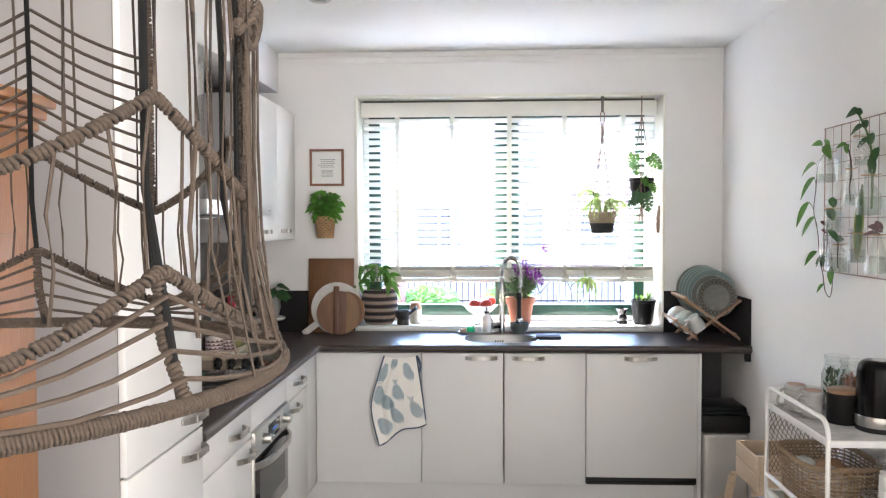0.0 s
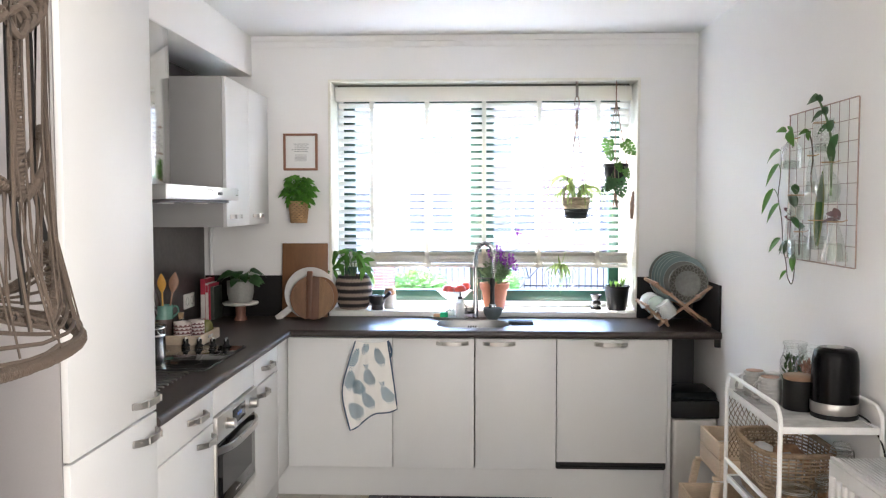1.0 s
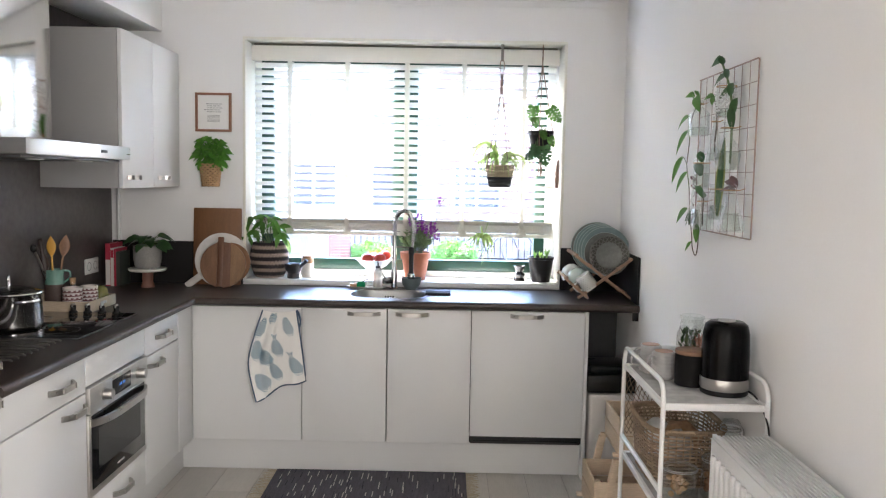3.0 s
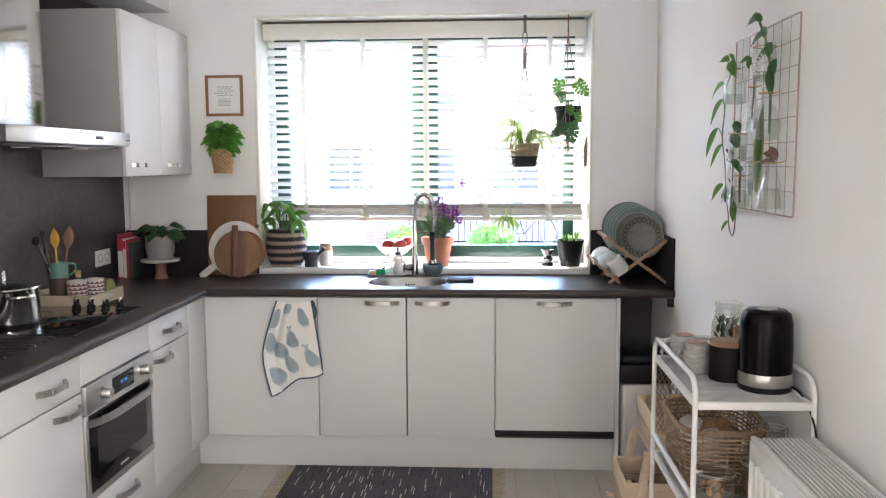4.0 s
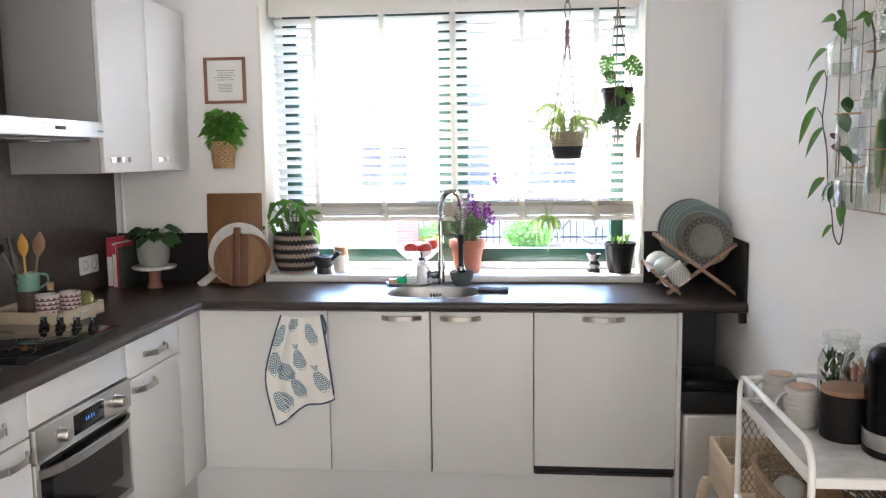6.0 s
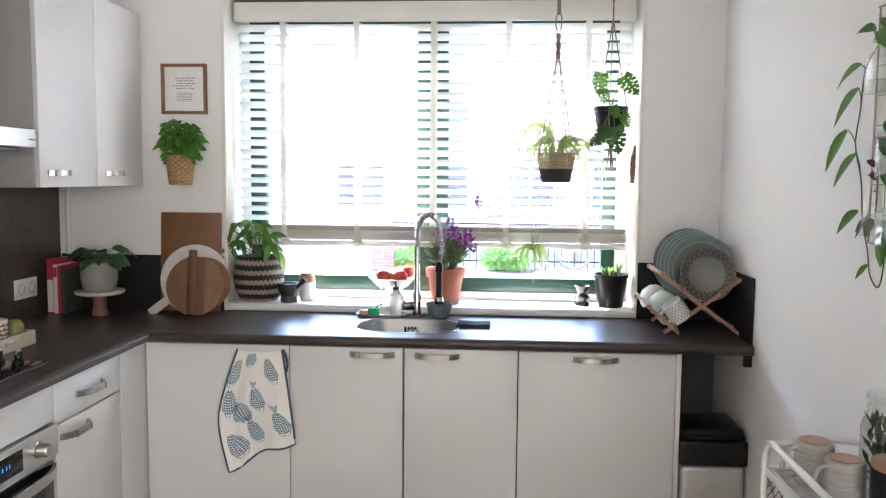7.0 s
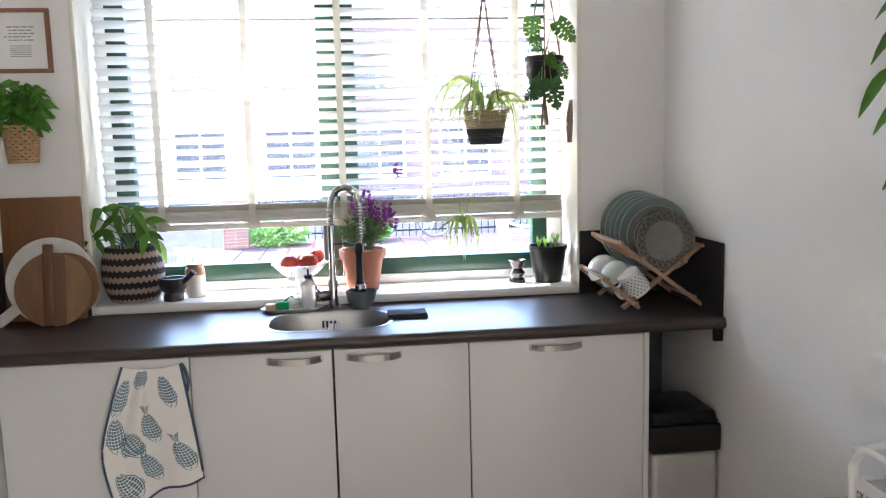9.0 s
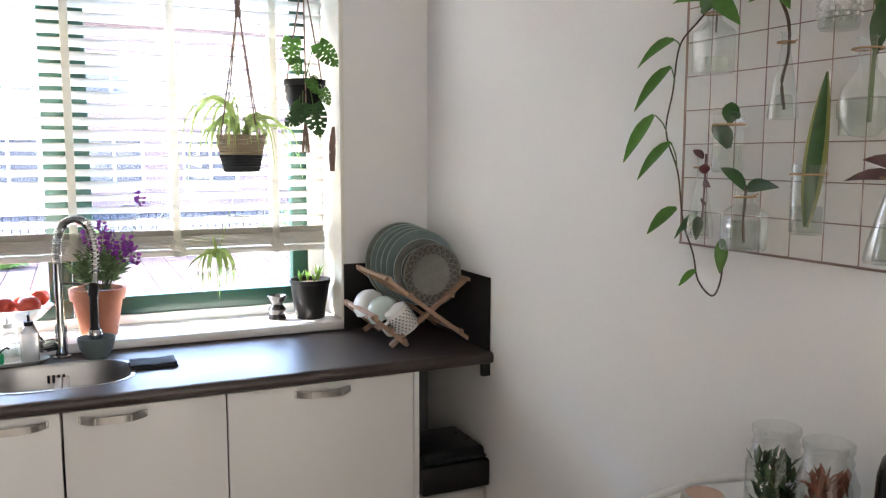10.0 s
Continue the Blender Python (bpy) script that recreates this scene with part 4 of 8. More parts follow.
def patterned_jar(loc, r, h, label):
    ob = thing("patterned_cup", loc, label, "cup", "patterned cups on the tray")
    bm = bmesh.new()
    seg, rows = 48, 16
    prof = [(0, 0.0), (r * 0.92, 0.0)] + [(r, h * (0.06 + 0.94 * i / rows)) for i in range(rows + 1)] + [(r - 0.004, h), (r - 0.004, h * 0.85), (0, h * 0.85)]
    lathe(bm, prof, seg)
    bm.faces.ensure_lookup_table()
    for f in bm.faces:
        c = f.calc_center_median()
        rr = math.hypot(c.x, c.y)
        if rr > r * 0.97 and h * 0.06 < c.z < h * 0.95:
            row = int((c.z / h - 0.06) / 0.94 * rows)
            col = int(math.atan2(c.y, c.x) / (2 * math.pi) * seg + seg)
            if row % 3 == 0 or (row % 3 == 1 and (col + row // 3) % 4 < 2):
                f.material_index = 1
    part("body", bm, [mat("mauve_white_glaze", (0.55, 0.49, 0.47), 0.35, var=0.06), mat("plum_print", (0.14, 0.05, 0.055), 0.4)], ob, "white cup with plum pattern rows")
    return ob


patterned_jar((-1.21, 3.80, CT + 0.0085), 0.042, 0.095, "white patterned cup standing on the tray")
patterned_jar((-1.180, 3.905, CT + 0.0085), 0.038, 0.09, "smaller white patterned cup standing on the tray")
bt = thing("cork_bottle", (-1.255, 3.90, CT + 0.0085), "small glass bottle with a cork on the tray", "bottle")
lathe_part("glass", bt, [(0, 0), (0.028, 0), (0.03, 0.01), (0.03, 0.07), (0.014, 0.09), (0.013, 0.105)], CLEAR)
lathe_part("cork", bt, [(0, 0.095), (0.0115, 0.095), (0.014, 0.125), (0, 0.125)], CORK)
ol = thing("glass_cloche", (-1.152, 3.965, CT + 0.0085), "small olive green glass dome on the tray", "jar")
lathe_part("dome", ol, [(0.034, 0), (0.035, 0.04), (0.03, 0.065), (0.018, 0.08), (0, 0.084)], mat("olive_glass", (0.17, 0.16, 0.045), 0.15, var=0.15, bump=0.0))

so = thing("wall_socket", (XL + 0.0115, 4.485, 1.044), "white double wall socket on the splashback", "socket")
bm = bmesh.new()
box(bm, 0, 0.009, -0.078, 0.078, -0.041, 0.041, 0.003)
part("plate", bm, WHITEPLASTIC, so)
for y in (-0.037, 0.037):
    bm = bmesh.new()
    lathe(bm, [(0, 0.004), (0.019, 0.004), (0.02, 0.0095), (0.0225, 0.0105), (0.0235, 0.009)], 24, m=pose(0.0, y, 0, 0, 90, 0))
    ins = part("insert", bm, mat("socket_grey", (0.33, 0.33, 0.33), 0.4), so)
    bm = bmesh.new()
    for s in (-1, 1):
        lathe(bm, [(0, 0.0055), (0.0025, 0.0055), (0.0025, 0.004)], 10, m=pose(0, y + s * 0.009, 0, 0, 90, 0))
    part("pin_holes", bm, BLACK, ins)
# white conduit in the corner
bm = bmesh.new()
sweep(bm, [(XL + 0.05, YB - 0.014, 1.163), (XL + 0.05, YB - 0.014, 1.6), (XL + 0.05, YB - 0.014, 2.334)], 0.012, seg=12)
solo("conduit", bm, WHITEPLASTIC, "white plastic conduit pipe in the wall corner", "pipe")


def book(x, w, h, d, material, label, band=None):
    ob = thing("book", (x, 4.60, CT), label, "book", "books in the corner")
    bm = bmesh.new()
    box(bm, 0, w, 0, 0.004, 0, h, 0.0015)
    box(bm, 0, 0.0025, 0, d, 0, h, 0.0008)
    box(bm, w - 0.0025, w, 0, d, 0, h, 0.0008)
    part("cover", bm, material, ob)
    bm = bmesh.new()
    box(bm, 0.003, w - 0.003, 0.0045, d - 0.004, 0.003, h - 0.003)
    part("pages", bm, mat("paper", (0.75, 0.72, 0.66), 0.9), ob)
    if band:
        bm = bmesh.new()
        box(bm, 0.001, w - 0.001, -0.0008, -0.0002, h * band[0], h * band[1])
        part("spine_band", bm, band[2], ob)
    return ob


PAPERW = mat("white_cover", (0.66, 0.63, 0.60), 0.5, var=0.08)
CRIMSON = mat("crimson_cover", (0.42, 0.03, 0.06), 0.45, var=0.08)
book(-1.398, 0.028, 0.235, 0.17, CRIMSON, "tall cookbook with a crimson and white spine", (0.03, 0.62, PAPERW))
book(-1.3695, 0.017, 0.21, 0.16, PAPERW, "cookbook with a white spine", (0.75, 0.95, CRIMSON))
book(-1.352, 0.012, 0.205, 0.16, CRIMSON, "thin red cookbook between the others")
book(-1.3395, 0.02, 0.19, 0.15, mat("dark_cover", (0.05, 0.06, 0.05), 0.5, var=0.1), "dark green cookbook beside the red one")

cs = thing("cake_stand", (-1.165, 4.60, CT), "marble-topped cake stand on a terracotta foot", "cake stand")
lathe_part("foot", cs, [(0, 0), (0.036, 0), (0.036, 0.008), (0.028, 0.03), (0.03, 0.085), (0, 0.085)], mat("brown_foot", (0.22, 0.10, 0.07), 0.6, var=0.15))
lathe_part("plate", cs, [(0, 0.0855), (0.095, 0.09), (0.102, 0.097), (0.102, 0.104), (0.098, 0.106), (0, 0.104)], MARBLE, seg=40)


def ribbed_pot(name, loc, r, h, material, label, ribs=40):
    ob = thing(name, loc, label, "plant")
    bm = bmesh.new()
    prof = [(0, 0), (r * 0.78, 0), (r * 0.88, h * 0.08), (r, h * 0.45), (r, h), (r - 0.006, h), (r - 0.006, h * 0.85)]
    vs = lathe(bm, prof, ribs * 2)
    part("pot", bm, material, ob)
    lathe_part("soil", ob, [(r - 0.0065, h * 0.86), (0, h * 0.9)], SOIL, seg=20)
    return ob


pl = ribbed_pot("potted_plant", (-1.165, 4.60, CT + 0.1045), 0.075, 0.122, STONEWARE, "dark-leaved houseplant in a grey ribbed pot on the cake stand")
r2 = random.Random(3)
for i in range(17):
    a = i * 2.4
    up = r2.uniform(0.1, 0.9)
    tip = Vector((math.cos(a) * r2.uniform(0.04, 0.075), math.sin(a) * r2.uniform(0.03, 0.06), 0.125 + up * 0.062))
    tube_part("stem", pl, [(0, 0, 0.09), tip * 0.6 + Vector((0, 0, 0.05)), tip], 0.0016, STEM, 4, 5)
    leaf_part(pl, tip, (math.cos(a), math.sin(a), 0.15), r2.uniform(0.065, 0.095), r2.uniform(0.05, 0.066), LEAFD, 0.6, up=(0, -0.6, 0.8))

# boards against the wall
bd = thing("chopping_board", (-0.823, 4.742, CT), "rectangular oak chopping board leaning on the wall", "chopping board")
bm = bmesh.new()
vs = box(bm, -0.135, 0.135, -0.01, 0.01, 0, 0.435, 0.004)
xform(vs, pose(0, 0, 0, -3.5, 0, 0))
part("board", bm, OAK, bd)


def disc_board(bm, r, th, x0=-1e9, x1=1e9):
    out = []
    for i in range(64):
        a = 2 * math.pi * i / 64
        out.append((min(max(r * math.cos(a), x0), x1), r * math.sin(a)))
    clean = [p for i, p in enumerate(out) if (Vector(p) - Vector(out[i - 1])).length > 1e-5]
    vs = prism(bm, clean, -th / 2, th / 2, 0.002)
    return bm.verts[:]


mb = thing("marble_board", (-0.775, 4.672, CT), "round white marble serving board with a handle, leaning", "serving board")
bm = bmesh.new()
vs = disc_board(bm, 0.15, 0.014)
hs = box(bm, -0.245, -0.13, -0.019, 0.019, -0.007, 0.007, 0.004)
xform(bm.verts[:], pose(0, 0.0, 0.150, 90 - 9, 0, 0) @ pose(0, 0, 0, 0, 0, 38))
part("board", bm, MARBLE, mb)
wb = thing("round_board", (-0.757, 4.63, CT), "round acacia wood board in two tones, leaning on the marble board", "serving board")
DKAC = mat("dark_acacia", (0.15, 0.065, 0.035), 0.45, var=0.25, scale=6, fine=60, bump=0.04, stretch=(8, 8, 0.8))
for x0, x1, tone in ((-1, -0.033, mat("red_acacia", (0.20, 0.10, 0.052), 0.45, var=0.28, scale=6, fine=60, bump=0.04, stretch=(8, 8, 0.8))), (0.0, 0.042, DKAC), (0.0422, 1, ACACIA)):
    bm = bmesh.new()
    disc_board(bm, 0.126, 0.014, x0, x1)
    xform(bm.verts[:], pose(0, 0, 0.126, 90 - 9, 0, 0))
    part("half", bm, tone, wb)
bm = bmesh.new()
vs = box(bm, -0.0328, -0.0003, -0.121, 0.155, -0.010, 0.006, 0.004)
xform(bm.verts[:], pose(0, 0, 0.126, 90 - 9, 0, 0))
part("spine", bm, DKAC, wb, "darker wooden spine")
bm = bmesh.new()
disc_board(bm, 0.112, 0.010)
xform(bm.verts[:], pose(0.036, 0.013, 0.136, 90 - 9, 0, 0))
part("back_disc", bm, OAK, wb, "smaller dark round board behind")

# framed print and wall planter
fr = thing("picture_frame", (-0.848, YB - 0.001, 1.892), "small wooden frame with a printed sheet of text", "picture")
hw, hh = 0.101, 0.108
FRW = mat("brown_frame_wood", (0.25, 0.11, 0.06), 0.45, var=0.18, scale=8, fine=60, bump=0.03)
for x0, x1, z0, z1 in ((-hw, hw, hh - 0.013, hh), (-hw, hw, -hh, -hh + 0.013), (-hw, -hw + 0.013, -hh + 0.0131, hh - 0.0131), (hw - 0.013, hw, -hh + 0.0131, hh - 0.0131)):
    bm = bmesh.new()
    box(bm, x0, x1, -0.02, 0, z0, z1, 0.0015)
    part("frame_bar", bm, FRW, fr)
bm = bmesh.new()
box(bm, -hw + 0.012, hw - 0.012, -0.008, -0.002, -hh + 0.012, hh - 0.012)
sh = part("sheet", bm, mat("white_sheet", (0.80, 0.80, 0.78), 0.6, var=0.02), fr)
bm = bmesh.new()
rr = random.Random(5)
for i in range(5):
    z = 0.045 - i * 0.011
    x = -0.045 + rr.uniform(-0.008, 0.012)
    while x < 0.035:
        w = rr.uniform(0.008, 0.022)
        box(bm, x, x + w, -0.0086, -0.0081, z, z + 0.0035)
        x += w + 0.004
for i in range(6):
    z = -0.018 - i * 0.007
    box(bm, -0.035, 0.035, -0.0086, -0.0081, z, z + 0.0022)
part("writing", bm, mat("grey_print", (0.25, 0.25, 0.25), 0.8), sh)

wp = thing("wall_planter", (-0.850, 4.722, 1.478), "basil in a woven seagrass pot hung on the wall", "plant")
for i in range(12):
    z = i * 0.0105
    bm = bmesh.new()
    rr_ = 0.0445 + 0.0012 * i
    ringp = [(rr_ * math.cos(q / 24 * 2 * math.pi), rr_ * math.sin(q / 24 * 2 * math.pi), z + 0.004 + 0.0018 * (1 if (q + i) % 2 else -1)) for q in range(24)]
    sweep(bm, ringp, 0.0058, seg=6, closed=True)
    part("coil", bm, SEAGRASS, wp, "woven seagrass coil")
lathe_part("inner_pot", wp, [(0, 0.001), (0.042, 0.001), (0.054, 0.115), (0.05, 0.115), (0, 0.105)], SOIL, seg=24)


def bush(parent, c, rx, ry, rz, n, size, material, seed, name="leaves", hang=0.5):
    r = random.Random(seed)
    bm = bmesh.new()
    for i in range(n):
        while True:
            p = Vector((r.uniform(-1, 1), r.uniform(-1, 1), r.uniform(-0.9, 1)))
            if 0.15 < p.length < 1:
                break
        q = Vector((c[0] + p.x * rx, c[1] + p.y * ry, c[2] + p.z * rz))
        d = Vector((p.x, p.y, p.z * 0.5 + 0.15)) + Vector((r.uniform(-0.5, 0.5), r.uniform(-0.5, 0.5), r.uniform(-0.3, 0.3)))
        l = size * r.uniform(0.6, 1.25)
        leaf(bm, q, d, l, l * r.uniform(0.6, 0.85), hang, (r.uniform(-0.5, 0.5), -0.9, 0.7), 0.3, 4)
    return part(name, bm, material, parent, smooth=60)


bush(wp, (0.0, 0.0, 0.185), 0.085, 0.05, 0.085, 340, 0.040, LEAFB, 11)
r3 = random.Random(8)
for i in range(9):
    a = i * 0.7
    tube_part("stem", wp, [(0.02 * math.cos(a), 0.02 * math.sin(a), 0.1), (0.04 * math.cos(a), 0.03 * math.sin(a), 0.17), (0.065 * math.cos(a), 0.04 * math.sin(a), 0.22)], 0.0018, STEM, 4, 5)

# ---------------- sink ----------------
snk = thing("sink", (0.17, 4.5, CT), "rounded stainless steel sink bowl let into the worktop", "sink")


def squircle(hx, hy, n=48, p=3.2):
    out = []
    for i in range(n):
        a = 2 * math.pi * i / n
        c, s = math.cos(a), math.sin(a)
        k = (abs(c) ** p + abs(s) ** p) ** (-1 / p)
        out.append((hx * c * k, hy * s * k))
    return out


bm = bmesh.new()
rows = []
for hx, hy, z in ((0.213, 0.163, 0.0006), (0.213, 0.163, 0.002), (0.209, 0.159, 0.0028), (0.201, 0.151, 0.0015), (0.196, 0.146, -0.01), (0.185, 0.137, -0.14), (0.165, 0.12, -0.165), (0.03, 0.03, -0.17)):
    rows.append([bm.verts.new((x, y, z)) for x, y in squircle(hx, hy)])
for a, b in zip(rows, rows[1:]):
    for i in range(48):
        bm.faces.new((a[i], a[(i + 1) % 48], b[(i + 1) % 48], b[i]))
bm.faces.new(rows[-1])
part("bowl", bm, mat("sink_steel", (0.36, 0.36, 0.355), 0.36, 1.0, var=0.05, fine=200, bump=0.02), snk)
bm = bmesh.new()
for k in range(4):
    box(bm, -0.03 + k * 0.014, -0.022 + k * 0.014, 0.1365, 0.139, -0.055, -0.03, 0.002)
part("overflow", bm, BLACK, snk, "overflow slots")
lathe_part("drain", snk, [(0, -0.166), (0.03, -0.166), (0.034, -0.169)], CHROME, seg=24)

fc = thing("kitchen_tap", (0.183, 4.735, CT), "chrome spring-neck kitchen tap with a pull-down spray", "tap")
lathe_part("base", fc, [(0, 0), (0.026, 0), (0.026, 0.005), (0.018, 0.008), (0.018, 0.10), (0.0125, 0.112), (0.0125, 0.30), (0, 0.30)], CHROME, seg=28)
lathe_part("cartridge", fc, [(0, 0), (0.017, 0), (0.019, 0.004), (0.019, 0.045), (0.014, 0.05), (0, 0.05)], CHROME, m=pose(-0.018, -0.006, 0.045, 90, 0, -65), seg=24)
tube_part("lever", fc, [(-0.045, -0.03, 0.055), (-0.06, -0.035, 0.08), (-0.078, -0.038, 0.125)], 0.004, CHROME)
arc = smooth_path([(0, 0, 0.30), (0.002, -0.004, 0.37), (0.02, -0.015, 0.42), (0.055, -0.028, 0.437), (0.09, -0.04, 0.42), (0.106, -0.045, 0.36), (0.106, -0.045, 0.27), (0.098, -0.045, 0.21)], 10)
bm = bmesh.new()
sweep(bm, arc, 0.0065, seg=10)
part("hose", bm, mat("grey_hose", (0.35, 0.35, 0.34), 0.35, 0.6), fc)
bm = bmesh.new()
tot, pitch = len(arc) - 1, 0.0
coil = []
turns = 46
for i in range(turns * 10 + 1):
    s = i / (turns * 10) * tot * 0.86
    k = min(int(s), tot - 1)
    p = arc[k].lerp(arc[k + 1], s - k)
    d = (arc[min(k + 1, tot)] - arc[max(k - 1, 0)]).normalized()
    u = Vector((0.35, 1, 0)).normalized()
    u = (u - d * u.dot(d)).normalized()
    w = d.cross(u)
    a = 2 * math.pi * i / 10
    coil.append(p + (u * math.cos(a) + w * math.sin(a)) * 0.0128)
sweep(bm, coil, 0.0024, seg=5)
part("spring", bm, CHROME, fc, "chrome coil spring")
lathe_part("spray_head", fc, [(0, 0), (0.019, 0), (0.021, 0.006), (0.02, 0.02), (0.013, 0.035), (0.013, 0.13), (0.016, 0.135), (0.016, 0.165), (0.009, 0.175), (0, 0.175)], BLACK, (0.098, -0.045, 0.065), 24, "black spray grip")
lathe_part("spray_ring", fc, [(0.0205, 0), (0.0225, 0.003), (0.0215, 0.022), (0.014, 0.034)], CHROME, (0.098, -0.045, 0.062), 24)
tube_part("holder_arm", fc, [(0.0, 0, 0.235), (0.05, -0.02, 0.236), (0.085, -0.04, 0.236)], 0.004, CHROME)

bw = thing("small_bowl", (0.283, 4.695, CT), "grey-blue glazed bowl beside the tap", "bowl")
lathe_part("bowl", bw, [(0, 0), (0.032, 0), (0.034, 0.006), (0.05, 0.03), (0.058, 0.066), (0.055, 0.066), (0.046, 0.03), (0, 0.01)], mat("slate_glaze", (0.12, 0.15, 0.15), 0.3, var=0.12), seg=36)
dsh = thing("soap_tray", (0.035, 4.70, CT), "long shallow tray behind the sink for soap and brush", "tray")
bm = bmesh.new()
rows = []
for hx, hy, z in ((0.085, 0.035, 0.0), (0.115, 0.052, 0.014), (0.112, 0.049, 0.0145), (0.083, 0.033, 0.004)):
    rows.append([bm.verts.new((x, y, z)) for x, y in squircle(hx, hy, 40, 2.4)])
for a, b in zip(rows, rows[1:]):
    for i in range(40):
        bm.faces.new((a[i], a[(i + 1) % 40], b[(i + 1) % 40], b[i]))
bm.faces.new(list(reversed(rows[0])))
bm.faces.new(rows[-1])
part("tray", bm, mat("pale_grey_dish", (0.55, 0.55, 0.54), 0.3, var=0.06), dsh)
db = thing("dish_brush", (-0.01, 4.69, CT + 0.0045), "green dish brush head with a wooden block lying on the tray", "brush")
bm = bmesh.new()
box(bm, -0.05, -0.012, -0.018, 0.018, 0, 0.026, 0.006)
part("block", bm, BEECH, db)
bm = bmesh.new()
box(bm, -0.0115, 0.034, -0.02, 0.02, 0, 0.034, 0.008)
part("sponge", bm, mat("green_sponge", (0.0, 0.36, 0.14), 0.8, var=0.2, fine=200, bump=0.2), db, "bright green scouring sponge")
tube_part("handle", db, [(0.02, 0.0, 0.034), (0.04, 0.0, 0.05), (0.05, -0.004, 0.047)], 0.003, BLACK)


def dispenser(x, y, h, body, cap, label):
    ob = thing("soap_dispenser", (x, y, CT + 0.0045), label, "soap dispenser", "soap dispensers")
    lathe_part("bottle", ob, [(0, 0), (0.024, 0), (0.026, 0.006), (0.026, h * 0.72), (0.012, h * 0.85), (0.012, h * 0.9), (0, h * 0.9)], body, seg=24)
    lathe_part("pump", ob, [(0, h * 0.9), (0.014, h * 0.9), (0.014, h), (0.004, h), (0.004, h * 1.2), (0, h * 1.2)], cap, seg=18)
    bm = bmesh.new()
    sweep(bm, [(0, 0, h * 1.2), (0, -0.02, h * 1.2), (0, -0.032, h * 1.17)], 0.006, 0.005)
    part("nozzle", bm, cap, ob)


dispenser(0.035, 4.735, 0.115, CLEAR, WHITEPLASTIC, "clear glass soap dispenser with a white pump")
dispenser(0.095, 4.70, 0.125, mat("frosted_bottle", (0.75, 0.75, 0.72), 0.25, trans=0.5), BLACK, "frosted soap dispenser with a black pump")
cl = thing("dish_cloth", (0.436, 4.52, CT), "folded dark checked dish cloth beside the sink", "cloth")
CLOTHD = mat("dark_cloth", (0.03, 0.032, 0.036), 0.95, var=0.35, scale=60, fine=300, bump=0.2)
for k, (w, d, z) in enumerate(((0.068, 0.048, 0.0005), (0.066, 0.046, 0.0075))):
    bm = bmesh.new()
    n = 10
    vs = box(bm, -w, w, -d, d, z, z + 0.0065, 0.002)
    bmesh.ops.subdivide_edges(bm, edges=bm.edges[:], cuts=3, use_grid_fill=True)
    for v in bm.verts:
        if v.co.z > 0.003:
            v.co.z += 0.0018 * math.sin(v.co.x * 60 + k) * math.cos(v.co.y * 70)
    part("fold", bm, CLOTHD, cl)

# ---------------- window sill ----------------
SL = 0.955
tp = thing("flower_pot", (0.297, 4.875, SL), "lavender with purple flowers in a terracotta pot", "plant")
lathe_part("pot", tp, [(0, 0), (0.063, 0), (0.065, 0.004), (0.088, 0.132), (0.097, 0.133), (0.102, 0.17), (0.1, 0.174), (0.091, 0.174), (0.086, 0.14), (0.06, 0.01)], TERRA, seg=40)
lathe_part("soil", tp, [(0.0885, 0.155), (0, 0.162)], SOIL, seg=24)
tp.scale = (0.89, 0.89, 0.92)
r4 = random.Random(21)
bm = bmesh.new()
bmf = bmesh.new()
bms = bmesh.new()
for i in range(80):
    a, q = r4.uniform(0, 6.28), r4.uniform(0, 1) ** 0.5
    top = Vector((math.cos(a) * 0.11 * q + 0.012, math.sin(a) * 0.055 * q - 0.01, 0.19 + r4.uniform(0.08, 0.16) * (1.1 - 0.4 * q)))
    bot = Vector((top.x * 0.4, top.y * 0.4, 0.168))
    sweep(bms, [bot, bot.lerp(top, 0.5) + Vector((0, 0, 0.012)), top], 0.0011, seg=4)
    for j in range(11):
        t = 0.3 + 0.7 * j / 11
        p = bot.lerp(top, t)
        an = r4.uniform(0, 6.28)
        leaf(bm, p, (math.cos(an), math.sin(an), 0.5), r4.uniform(0.024, 0.04), 0.0095, 0.1, (0, -0.7, 0.7), n=2)
FL = [(-0.03, -0.03, 0.36), (0.025, -0.045, 0.39), (0.05, -0.035, 0.33), (0.11, -0.03, 0.345), (0.085, -0.04, 0.30), (0.135, -0.03, 0.29), (0.165, -0.02, 0.50), (0.06, -0.04, 0.355), (0.0, -0.04, 0.33), (0.115, -0.05, 0.315)]
for (x, y, z) in FL:
    sweep(bms, smooth_path([(x * 0.3, y * 0.3, 0.18), (x * 0.6, y * 0.7, 0.27), (x, y, z)], 4), 0.0013, seg=4)
    for j in range(24):
        an, zz = r4.uniform(0, 6.28), r4.uniform(-0.036, 0.028)
        w = 0.010 * (1 - abs(zz + 0.004) / 0.036)
        leaf(bmf, (x + math.cos(an) * w, y + math.sin(an) * w, z + zz), (math.cos(an), math.sin(an), 0.6), r4.uniform(0.014, 0.022), 0.017, 0.2, (0, -0.8, 0.6), n=2)
tagged(part("stem_mass", bms, STEM, tp), kind="stuff")
tagged(part("foliage", bm, LEAFL, tp), kind="stuff")
tagged(part("flower_mass", bmf, PURPLE, tp, "purple lavender flower heads"), "purple lavender flower heads", kind="stuff")

# knitted planter with a broad-leaved plant
kp = thing("knitted_planter", (-0.552, 4.868, SL), "green plant in a round black and cream zigzag woven planter", "plant")
bm = bmesh.new()
seg, rows = 208, 80
prof = []
